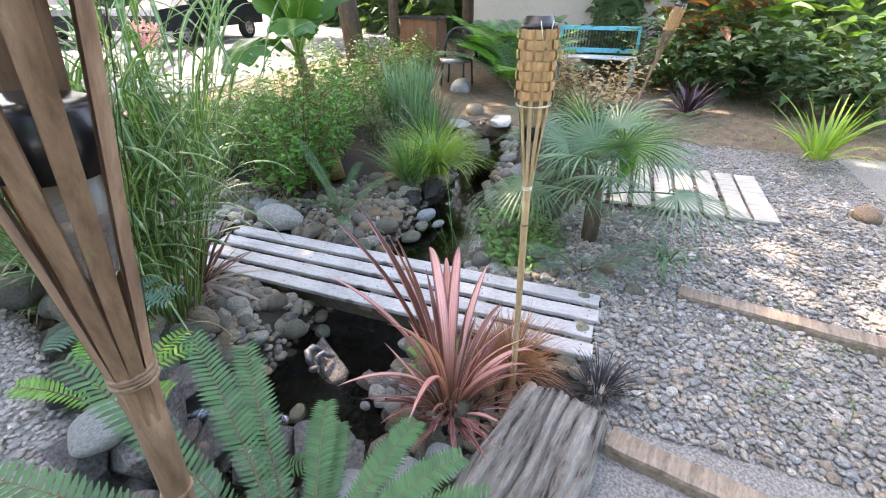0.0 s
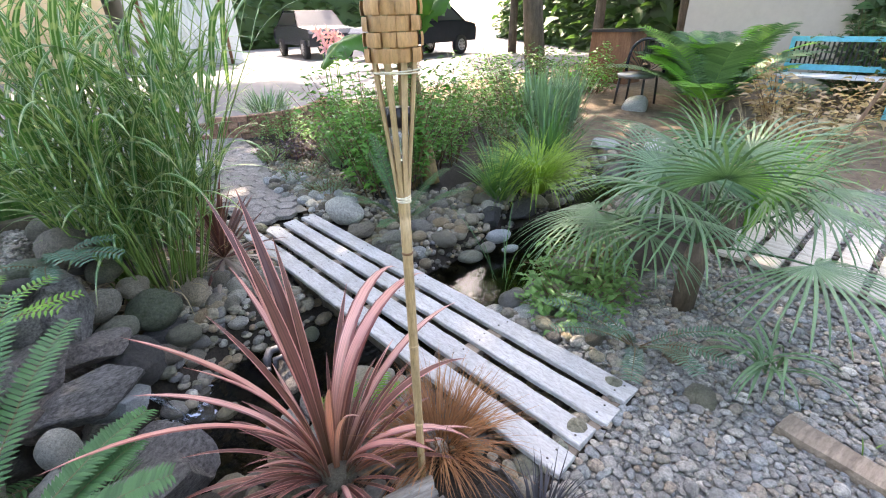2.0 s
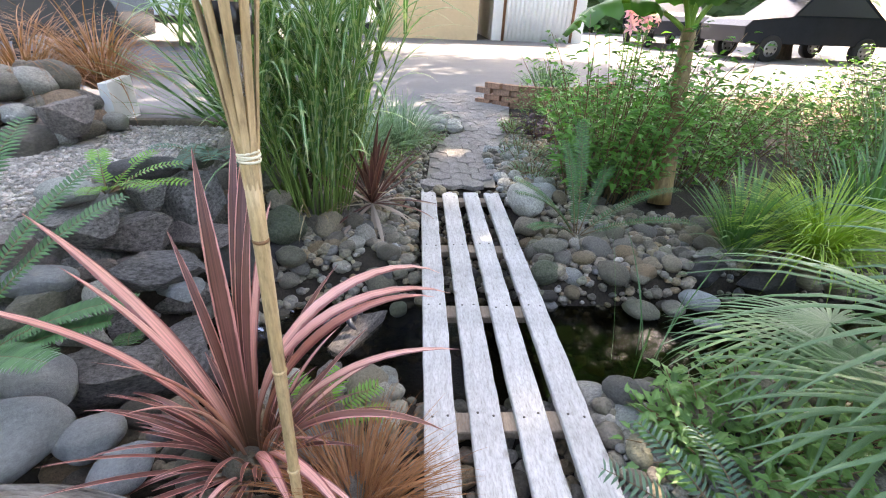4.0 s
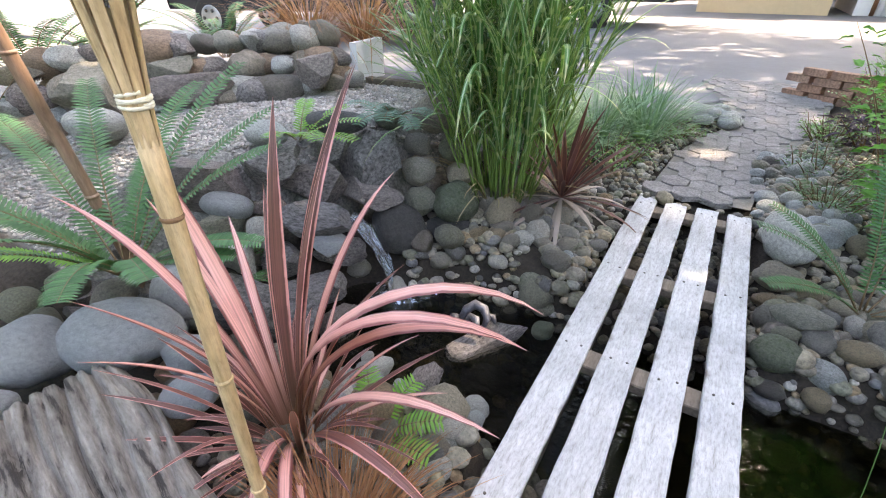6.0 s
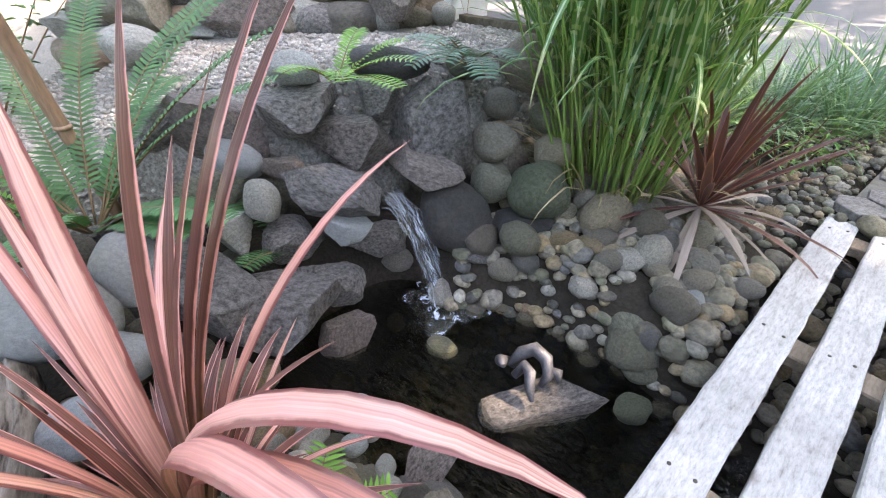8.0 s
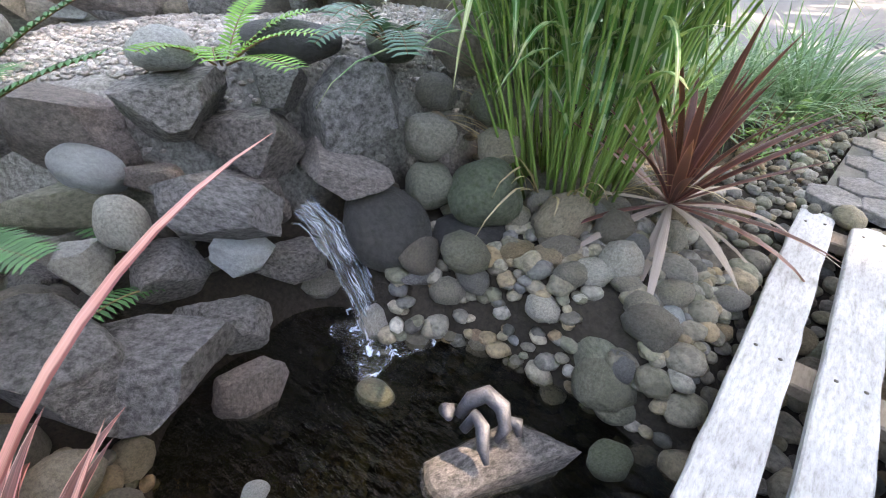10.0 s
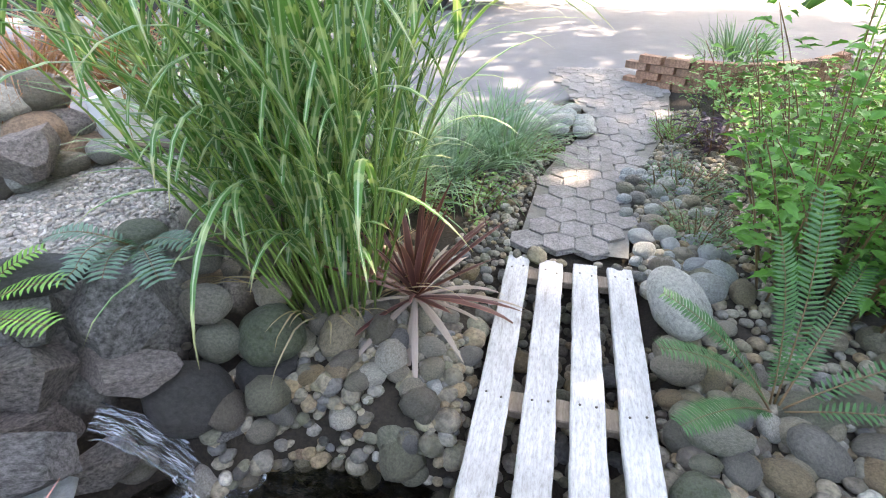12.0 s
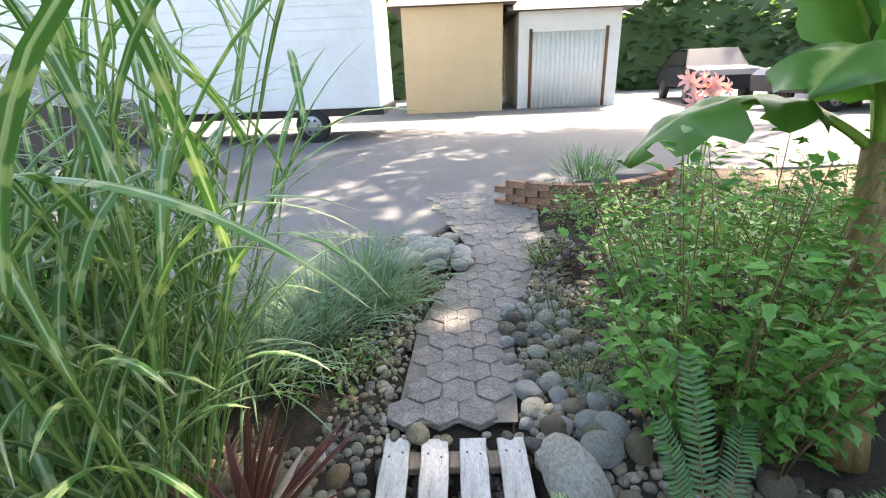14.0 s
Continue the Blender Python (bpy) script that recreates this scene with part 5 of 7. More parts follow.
fern((-0.5, 0.6, -0.03), "young fern among the white cobbles", [(80, 45, 0.16, 40), (30, 50, 0.18, 40), (130, 45, 0.16, 40), (0, 60, 0.17, 30)], m_fern_lime, 0.045, 14, 7, name="small_fern")
fern((0.52, 0.12, 0.0), "feathery fern at the foot of the palm", [(150, 50, 0.4, 40), (200, 50, 0.38, 50), (240, 45, 0.36, 50), (120, 50, 0.4, 40), (180, 30, 0.36, 50), (270, 50, 0.35, 50), (300, 50, 0.35, 50), (90, 50, 0.35, 50)], m_fern_blue, 0.045, 24, 8, 0.18)
fern((-2.9, 1.5, 0.75), "sword fern on the upper bank", [(a, 40 + 10 * (k % 2), 0.5, 50) for k, a in enumerate(range(0, 360, 30))], m_fern, 0.06, 30, 9)
for k, (x, y, z) in enumerate(((-3.1, 1.1, 0.5), (-2.9, 2.1, 0.5), (-3.6, 1.7, 0.42))):
    tagged(fern((x, y, z), "dark green sword fern behind the terrace stones", [(a + 11 * k, 32 + 14 * (q % 2), 0.55, 55) for q, a in enumerate(range(0, 360, 28))], m_fern, 0.055, 28, 20 + k), group="ferns behind the terrace")

# zebra grass: canes with blades along them
zebra = thing("zebra_grass", (-0.76, 1.89, 0.07), "tall clump of zebra-striped grass with arching blades", "ornamental grass")
rz = random.Random(21)
canes, blades, zdry = Mesh(), Mesh(), Mesh()
for i in range(98):
    a, r = rz.uniform(0, math.tau), 0.17 * rz.random() ** 0.5
    base = Vector((r * math.cos(a), r * math.sin(a) * 0.8, 0))
    az, lean, ln = math.degrees(a) + rz.uniform(-40, 40), 2 + r * 90 * rz.uniform(0.6, 1.3), rz.uniform(0.8, 1.45)
    pts = arc(base, az, lean, ln, rz.uniform(3, 16), 8, 0.03, rz)
    canes.tube(pts, [0.0045 * (1 - 0.6 * k / 8) for k in range(9)], 5)
    for j in range(7):
        t = 0.26 + 0.74 * j / 6 + rz.uniform(-0.05, 0.05)
        k = min(7, int(t * 8))
        p = pts[k].lerp(pts[k + 1], min(1, t * 8 - k))
        if min((p + zebra.location - Vector(q)).length for q in ((0.07, 1.13, 1.23), (0.02, 1.01, 1.24))) < 0.32:
            continue
        add_blade(blades, p, az + rz.choice((0, 180)) + rz.uniform(-70, 70), rz.uniform(8, 32), rz.uniform(0.3, 0.62), rz.uniform(35, 120), rz.uniform(0.011, 0.026), 9, 0.12, 0.03, rz, foot=0.7, peak=0.4)
for i in range(40):
    a = rz.uniform(0, math.tau)
    add_blade(zdry, (0.15 * math.cos(a), 0.12 * math.sin(a), 0.02), math.degrees(a), rz.uniform(10, 50), rz.uniform(0.12, 0.4), rz.uniform(30, 120), 0.007, 7, 0.1, 0.2, rz)
part("cane_mass", canes, m_cane, zebra, kind="stuff")
part("foliage", blades, m_zebra, zebra, kind="stuff")
part("dry_foliage", zdry, m_straw, zebra, kind="stuff")
for bx, by, bz, az, lean, ln, dr, w in ((0.0, -0.12, 0.42, 286, 30, 0.78, 138, 0.018), (0.12, -0.02, 0.25, 300, 12, 0.6, 150, 0.016), (0.08, -0.15, 1.03, 344, 78, 0.72, 48, 0.026), (0.1, -0.08, 0.4, 330, 40, 0.6, 90, 0.015),
                                        (0.0, -0.1, 0.75, 240, 15, 0.7, 140, 0.018), (0.16, 0.02, 0.5, 350, 25, 0.8, 75, 0.013), (0.12, 0.05, 0.6, 5, 15, 0.85, 60, 0.012), (0.15, -0.05, 0.7, 0, 25, 0.7, 110, 0.014), (0.15, 0.0, 0.8, 20, 35, 0.7, 80, 0.013), (0.1, -0.1, 0.75, 315, 30, 0.75, 110, 0.016), (-0.1, -0.12, 0.7, 255, 40, 0.8, 80, 0.016), (-0.15, -0.05, 0.9, 210, 45, 0.8, 70, 0.015), (0.05, 0.1, 0.9, 60, 40, 0.8, 70, 0.014)):
    m = Mesh()
    add_blade(m, (bx, by, bz), az, lean, ln, dr, w, 16, 0.14, 0.01, rz, foot=0.5, peak=0.4)
    part("blade", m, m_zebra, zebra)

cordy = thing("cordyline", (-0.47, 1.93, 0.04), "bronze-red cordyline with faded drooping lower leaves", "cordyline")
rcd = random.Random(31)
for i in range(54):
    m, az, low = Mesh(), rcd.uniform(0, 360), i >= 34
    lean = rcd.uniform(3, 60) if not low else rcd.uniform(75, 110)
    add_blade(m, (0, 0, 0.07), az, lean, rcd.uniform(0.3, 0.44) * (1 if lean > 12 else 1.1), rcd.uniform(5, 30) if not low else rcd.uniform(20, 60), rcd.uniform(0.018, 0.03), 8, 0.2, 0.02, rcd, foot=0.5, peak=0.4)
    part("leaf", m, m_cordy_dry if low and i % 3 else m_cordy, cordy)


def bush(name, at, label, category, height, radius, stems, leaves, size, mat, seed, lobed=False, lean=(5, 45), wide=0.5, top=0.0):
    """Upright stems, each with leaves all along it."""
    t = thing(name, at, label, category)
    rnd = random.Random(seed)
    st, lf = Mesh(), Mesh()
    for i in range(stems):
        a, r = rnd.uniform(0, 360), radius * 0.55 * rnd.random() ** 0.5
        b = (r * math.cos(radians(a)), r * math.sin(radians(a)), 0)
        pts = arc(b, a + rnd.uniform(-30, 30), rnd.uniform(*lean), height * rnd.uniform(0.6, 1.08), rnd.uniform(0, 25), 7, 0.06, rnd)
        st.tube(pts, [0.005 * (1 - 0.7 * k / 7) for k in range(8)], 4)
        for j in range(leaves):
            t_ = 0.12 + 0.88 * (j + rnd.random()) / leaves
            k = min(6, int(t_ * 7))
            p = pts[k].lerp(pts[k + 1], min(1, t_ * 7 - k))
            aa = rnd.uniform(0, math.tau)
            d = Vector((math.cos(aa), math.sin(aa), rnd.uniform(-0.2, 0.5)))
            off = d * rnd.uniform(0.01, 0.045) * (size / 0.06)
            leafy(lf, p + off, d, size * rnd.uniform(0.6, 1.25) * (1 - 0.2 * t_), rnd, lobed, wide)
    part("stem_mass", st, m_stemb, t, kind="stuff")
    part("foliage", lf, mat, t, kind="stuff")
    return t


bush("leafy_bush", (1.0, 2.42, 0.0), "dense green bush with toothed leaves beside the paved path", "bush", 0.98, 0.5, 64, 40, 0.072, m_mallow, 41, True, (0, 26))
bush("leafy_bush", (1.65, 2.75, 0.0), "dense green bush with toothed leaves round the banana plant", "bush", 0.85, 0.6, 50, 34, 0.07, m_mallow, 42, True, (2, 34))
bush("leafy_bush", (1.45, 3.6, 0.0), "low green bush behind the path", "bush", 0.62, 0.6, 50, 30, 0.06, m_mallow, 43, True, (2, 45))
bush("leafy_bush", (2.5, 3.6, 0.0), "green bush behind the banana plant", "bush", 0.6, 0.7, 40, 26, 0.06, m_mallow, 44, True, (2, 45))
bush("leafy_bush", (2.3, 2.2, 0.0), "dark green bush beyond the pond", "bush", 0.6, 0.55, 40, 28, 0.05, m_hedge, 45, True, (2, 45))
bush("leafy_bush", (1.25, 4.7, 0.0), "grey-green bush beside the brick bed", "bush", 0.45, 0.5, 36, 24, 0.045, m_low, 46, False, (2, 45))
bush("ground_plant", (0.68, 0.52, -0.05), "low spreading green plant with pale-edged leaves at the water", "ground plant", 0.2, 0.3, 50, 12, 0.06, m_low, 47, True, (20, 75))
bush("ground_plant", (0.95, 0.62, -0.05), "low spreading plant at the pond edge", "ground plant", 0.2, 0.3, 50, 12, 0.06, m_low, 48, True, (20, 75))
bush("ground_plant", (0.62, 3.2, 0.0), "low silvery green ground cover beside the pavers", "ground plant", 0.16, 0.3, 40, 16, 0.028, m_blueiris, 49, False, (10, 60), 0.3)
bush("ground_plant", (0.6, 2.72, 0.0), "low silvery green ground cover beside the pavers", "ground plant", 0.14, 0.2, 40, 16, 0.026, m_blueiris, 52, False, (10, 60), 0.3)
bush("ground_plant", (0.72, 3.95, 0.0), "low grey-green plant at the paver edge", "ground plant", 0.2, 0.25, 40, 16, 0.03, m_low, 53, False, (10, 60), 0.3)
bush("ground_plant", (-0.2, 3.5, 0.0), "low green plants along the paver edge", "ground plant", 0.14, 0.2, 36, 14, 0.03, m_low, 54, False, (10, 60), 0.3)
bush("purple_plant", (0.92, 3.75, 0.0), "small dark purple-leaved plant beside the paved path", "plant", 0.3, 0.2, 12, 12, 0.09, m_purple, 50, False, (5, 45), 0.3)
bush("leafy_bush", (0.1, 3.15, 0.0) if False else (-0.45, 2.75, 0.02), "low dark green plants beside the paved path", "ground plant", 0.22, 0.3, 26, 14, 0.04, m_low, 51, False, (10, 60), 0.3)


def grass(name, at, label, category, count, length, w, mat, seed, lean=(5, 50), droop=(20, 100), spread=0.06, n=6, fold=0.15):
    t = thing(name, at, label, category)
    m = Mesh()
    tuft(m, (0, 0, 0), count, length, w, lean, droop, spread, n, seed, fold=fold)
    part("foliage", m, mat, t, kind="stuff")
    return t


grass("lime_sedge", (1.72, 1.52, 0.0), "bright lime-green weeping sedge on the pond bank", "ornamental grass", 620, (0.4, 0.66), 0.007, m_sedge, 61, (5, 45), (60, 125), 0.07)
grass("strap_plant", (1.4, 1.62, 0.0), "clump of deep green strap leaves", "plant", 110, (0.32, 0.55), 0.014, m_iris, 62, (3, 50), (10, 60), 0.06)
grass("strap_plant", (2.2, 1.75, 0.0), "clump of green strap leaves behind the sedge", "plant", 70, (0.4, 0.7), 0.02, m_iris, 63, (3, 35), (5, 40), 0.08)
for k, (x, y) in enumerate(((2.75, 2.2), (3.0, 2.5), (3.35, 2.35))):
    tagged(grass("iris_clump", (x, y, 0), "clump of upright grey-green iris leaves", "plant", 55, (0.55, 0.85), 0.03, m_blueiris, 64 + k, (1, 16), (0, 25), 0.09), group="iris clumps")
for k, (x, y) in enumerate(((-0.6, 3.0), (-0.35, 3.3), (-0.8, 2.65), (-0.9, 3.05), (-0.5, 3.6))):
    tagged(grass("blue_grass", (x, y, 0.02), "arching blue-green grass beside the driveway", "ornamental grass", 190, (0.35, 0.6), 0.008, m_blueiris, 70 + k, (8, 55), (30, 100), 0.1), group="blue-green grasses")
grass("blue_grass", (1.05, 3.3, 0), "clump of upright blue-green iris leaves in the bed", "plant", 60, (0.2, 0.38), 0.014, m_blueiris, 77, (2, 35), (5, 40), 0.08)
grass("yellow_grass", (1.9, 3.95, 0), "yellow-edged upright leaves in the bed", "plant", 50, (0.2, 0.36), 0.014, m_sedge, 78, (2, 40), (5, 30), 0.08)
grass("green_flax", (-1.25, 2.55, 0.2), "dark green strap-leaved plant behind the zebra grass", "plant", 120, (0.6, 1.0), 0.03, m_iris, 79, (2, 45), (10, 60), 0.12)
for k, (x, y) in enumerate(((-2.35, 2.35), (-2.1, 2.6))):
    grass("brown_sedge", (x, y, 0.55), "weeping dry orange grass above the stone edge", "ornamental grass", 330, (0.4, 0.75), 0.006, m_carex, 80 + k, (10, 60), (50, 110), 0.08)
grass("dry_clump", (2.9, 0.35, 0), "dry seed-headed grass clump beside the palm", "ornamental grass", 260, (0.4, 0.75), 0.005, m_straw, 83, (3, 45), (10, 60), 0.18)
grass("pink_flax", (3.3, -1.75, 0.0), "orange and lime striped flax at the bed edge", "flax plant", 46, (0.4, 0.75), 0.03, m_sedge, 84, (10, 60), (10, 60), 0.08)
grass("red_cordyline", (4.9, -0.75, 0.0), "dark red cordyline by the far bed", "cordyline", 60, (0.4, 0.6), 0.03, m_purple, 85, (5, 80), (5, 40), 0.05)
grass("water_grass", (0.62, 0.9, -0.12), "few thin arching green stems at the pond edge", "grass", 12, (0.3, 0.6), 0.005, m_iris, 86, (5, 40), (10, 60), 0.12)

# palms
def palm(at, label, leaves, mat, size=0.5, seed=1, stalk=0.45, young=False, fingers=30):
    """A fan palm: leaf stalks from its heart, each with a fan of leaflets."""
    t = thing("fan_palm", at, label, "palm")
    rnd = random.Random(seed)
    for i in range(leaves):
        az, lean = 360 * i / leaves * 1.6 + rnd.uniform(-20, 20), rnd.uniform(12, 75)
        st = arc((0, 0, 0), az, lean, stalk * rnd.uniform(0.7, 1.2), 14, 5, 0.02, rnd)
        m = Mesh()
        m.tube(st, [0.006, 0.0055, 0.005, 0.005, 0.0045, 0.004], 5)
        d = (st[-1] - st[-2]).normalized()
        s = d.cross(Vector((0, 0, 1))).normalized()
        up = s.cross(d)
        tilt = rnd.uniform(-0.2, 0.5)
        f2 = (d * math.cos(tilt) - up * math.sin(tilt))
        for k in range(fingers):
            th = radians(-115 + 230 * k / (fingers - 1))
            v = (f2 * math.cos(th) + s * math.sin(th)).normalized()
            l = size * (1 - 0.25 * abs(math.sin(th))) * rnd.uniform(0.85, 1.05)
            pts, p, dd = [st[-1].copy()], st[-1].copy(), v.copy()
            for q in range(6):
                dd = (dd + Vector((0, 0, -0.06 - 0.03 * q))).normalized()
                p = p + dd * l / 6
                pts.append(p.copy())
            side = v.cross(f2.cross(s)).normalized()
            m.ribbon(pts, [0.005, 0.01, 0.012, 0.012, 0.01, 0.007, 0.002], side, 0.2)
        part("leaf", m, mat, t)
    m = Mesh()
    m.tube([Vector((0, 0, -0.4)), Vector((0, 0, -0.1)), Vector((0, 0, 0.03))], [0.05, 0.055, 0.03], 10)
    part("trunk", m, m_bark, t)
    return t


palm((1.0, 0.12, 0.28), "grey-green fan palm arching over the gravel", 15, m_palm, 0.5, 91, 0.42)
palm((1.75, 0.2, 0.2), "second fan palm with narrow leaflets", 12, m_palm, 0.45, 92, 0.45)
m = Mesh()
for k in range(10):
    add_blade(m, (0.01 * k, 0, 0), -30 + 12 * (k - 5), 12 + abs(k - 5) * 2, 0.5, 20, 0.03, 8, 0.3)
yl = thing("young_palm_leaf", (1.1, 0.0, 0.3), "bright green unopened palm leaf", "palm")
part("leaf", m, m_palm_bright, yl)
m = Mesh()
for k in range(26):
    add_blade(m, (random.uniform(-0.03, 0.03), random.uniform(-0.03, 0.03), 0), random.uniform(0, 360), random.uniform(20, 60), random.uniform(0.2, 0.36), random.uniform(90, 130), 0.012, 7, 0.2)
dl = thing("drooping_leaf", (0.56, -0.3, 0.12), "drooping grey-green palm leaf tips over the gravel", "palm leaf")
part("foliage", m, m_palm, dl, kind="stuff")
for k, (x, y, z, c) in enumerate(((5.6, 1.7, 0, 0), (6.4, 2.2, 0, 1), (6.9, 1.9, 0, 0))):
    t = thing("feather_palm", (x, y, z), "green feather palm in front of the rendered wall", "palm")
    st, rnd = Mesh(), random.Random(k + 5)
    for a in range(0, 360, 30):
        m = Mesh()
        frond(m, st, (0, 0, 0), a + rnd.uniform(-10, 10), rnd.uniform(15, 50), rnd.uniform(1.0, 1.5), 50, 0.32, 26, rnd, 0.12, 0.25)
        part("frond", m, m_palm_bright if a % 90 == 0 else m_palm, t)
    part("stalk", st, m_petiole, t)

# banana plant
ban = thing("banana_plant", (1.31, 2.27, 0.0), "young banana plant with a brown stem and broad torn leaves", "banana plant")
m = Mesh()
m.tube([Vector((0.002 * k, 0.021 * k, 0.09 * k)) for k in range(12)], [0.07 - 0.0028 * k for k in range(12)], 14)
part("stem", m, m_banstem, ban)


def banana_leaf(az, lean, ln, dr, width, stalk=0.28, seed=0, z=0.98):
    rnd = random.Random(seed)
    base = Vector((0.022, 0.23, z - 0.04))
    n = 22
    pts = arc(base, az, lean, stalk + ln, dr, n, 0.01, rnd)
    m = Mesh()
    s0 = int(n * stalk / (stalk + ln))
    m.tube(pts, [0.016 - 0.013 * k / n for k in range(n + 1)], 8)
    rib = part("midrib", m, m_petiole, ban)
    a = radians(az + 90)
    side = Vector((math.cos(a), math.sin(a), 0))
    lf = Mesh()
    ph = [rnd.uniform(0, 6) for _ in range(3)]
    for sg in (-1, 1):
        cols = 5
        b0 = len(lf.v)
        for k in range(s0, n + 1):
            t = (k - s0) / (n - s0)
            w = width * (math.sin(math.pi * min(1, 0.06 + t * 0.94)) ** 0.55) * (1 + 0.05 * math.sin(t * 40 + ph[0]))
            d = (pts[min(n, k + 1)] - pts[k - 1]).normalized()
            up = side.cross(d) if side.cross(d).z > 0 else -side.cross(d)
            for c in range(cols):
                f = c / (cols - 1)
                lf.v.append(pts[k] + side * (sg * w * f * (1 - 0.12 * f)) + up * (0.012 + w * (0.28 * f - 0.62 * f * f)) + up * (0.02 * f * math.sin(t * 26 + ph[1] + sg)) )
        for k in range(n - s0):
            for c in range(cols - 1):
                if c >= 2 and (k + (3 if sg > 0 else 0)) % 7 == 3 and rnd.random() < 0.6:
                    continue
                q = b0 + k * cols + c
                t0, t1 = k / (n - s0), (k + 1) / (n - s0)
                u0, u1 = 0.5 + sg * 0.5 * c / 4, 0.5 + sg * 0.5 * (c + 1) / 4
                lf.face((q, q + 1, q + cols + 1, q + cols), [(u0, t0), (u1, t0), (u1, t1), (u0, t1)])
    part("leaf", lf, m_banana, ban)


for k, (az, lean, ln, dr, w, z) in enumerate(((148, 10, 2.1, 104, 0.38, 1.1), (172, 50, 0.85, 105, 0.28, 1.0), (215, 30, 0.8, 105, 0.26, 1.0), (100, 14, 1.2, 70, 0.26, 1.0), (330, 22, 1.1, 80, 0.26, 1.0), (20, 30, 0.9, 80, 0.22, 1.0), (250, 12, 0.95, 60, 0.22, 1.0), (60, 10, 1.0, 50, 0.24, 1.0))):
    banana_leaf(az, lean, ln * (0.95 if k == 0 else 0.72), dr, w * 0.76, 0.2, k, z)

# lilies
lily = thing("pink_lily", (2.3, 5.2, 0.0), "tall pink lilies in bloom behind the banana plant", "lily")
st, rl = Mesh(), random.Random(3)
for k in range(4):
    p1 = Vector((rl.uniform(-0.25, 0.25), rl.uniform(-0.2, 0.2), 0.95 + rl.uniform(-0.1, 0.15)))
    st.tube([Vector((p1.x * 0.7, p1.y * 0.7, 0)), p1 * 0.5 + Vector((p1.x * 0.4, p1.y * 0.4, 0)), p1], [0.008, 0.007, 0.005], 6)
    for f in range(3):
        c = p1 + Vector((rl.uniform(-0.09, 0.09), rl.uniform(-0.09, 0.09), rl.uniform(-0.05, 0.06)))
        dm_ = Vector((rl.uniform(-1, 1), -1, 0.3)).normalized()
        fm, e1 = Mesh(), dm_.orthogonal().normalized()
        for q in range(6):
            e = Matrix.Rotation(q * math.tau / 6, 3, dm_) @ e1
            fm.ribbon([c, c + dm_ * 0.04 + e * 0.02, c + dm_ * 0.06 + e * 0.06, c + dm_ * 0.045 + e * 0.095], [0.008, 0.03, 0.034, 0.004], dm_.cross(e), 0.2)
        part("flower", fm, m_petal, lily)
part("stalk", st, m_petiole, lily)
m = Mesh()
for k in range(60):
    aa = rl.uniform(0, math.tau)
    leafy(m, Vector((rl.uniform(-0.2, 0.2), rl.uniform(-0.2, 0.2), rl.uniform(0.1, 0.9))), Vector((math.cos(aa), math.sin(aa), 0.2)), 0.12, rl, False, 0.2)
part("foliage", m, m_mallow, lily, kind="stuff")

bush("leafy_bush", (3.1, 2.9, 0), "dense green planting behind the irises", "bush", 0.65, 0.7, 44, 26, 0.08, m_mallow, 111, True, (5, 50))
bush("leafy_bush", (2.4, 4.4, 0), "mixed green planting beside the driveway", "bush", 0.5, 0.8, 50, 24, 0.07, m_mallow, 112, True, (5, 55))
bush("dark_bush", (4.6, 3.9, 0), "dark leafy shrub by the far path", "bush", 0.9, 0.8, 44, 26, 0.1, m_hedge, 113, True, (5, 50))
bush("dark_bush", (7.6, 0.3, 0), "dark shrub before the rendered wall", "bush", 1.2, 0.7, 40, 24, 0.14, m_hedge, 114, True, (5, 45))
bush("leafy_bush", (6.3, 3.9, 0), "green shrub beside the cabinet", "bush", 0.8, 0.6, 40, 24, 0.1, m_mallow, 115, True, (5, 50))
bush("tan_bush", (4.7, 0.45, 0), "shrub with dry tan and green leaves before the bench", "bush", 0.75, 0.6, 34, 22, 0.12, m_autumn, 101, True, (5, 50))
bush("dark_bush", (6.6, -1.1, 0), "large dark-leaved shrub by the far bed", "bush", 1.3, 0.9, 40, 24, 0.26, m_hedge, 102, True, (5, 50), 0.6)
bush("dark_bush", (5.6, -2.4, 0), "dark green shrub at the lawn edge", "bush", 1.2, 0.9, 40, 24, 0.22, m_hedge, 103, True, (5, 50), 0.6)
bush("canna_clump", (7.6, -1.0, 0), "bronze and orange canna leaves", "plant", 1.9, 0.6, 14, 9, 0.5, m_canna, 104, False, (2, 20), 0.35)
bush("canna_clump", (6.9, -2.2, 0), "green and bronze canna leaves", "plant", 1.8, 0.7, 14, 9, 0.5, m_treeleaf, 105, False, (2, 20), 0.35)
bush("leafy_bush", (3.8, 3.3, 0), "mixed green planting by the far path", "bush", 0.8, 0.8, 40, 24, 0.08, m_mallow, 106, True, (5, 50))
bush("leafy_bush", (5.2, 4.6, 0), "green planting beside the driveway", "bush", 0.9, 0.9, 40, 24, 0.09, m_mallow, 107, True, (5, 50))
bush("leafy_bush", (3.6, 4.7, 0), "low green planting beside the driveway", "bush", 0.5, 0.9, 50, 20, 0.07, m_low, 108, True, (5, 60))
bush("dark_bush", (-2.9, 0.2, 0.1), "dark shrub at the garden edge", "bush", 0.7, 0.6, 30, 20, 0.07, m_hedge, 109, True, (5, 50))
m = Mesh()
tuft_r = random.Random(9)
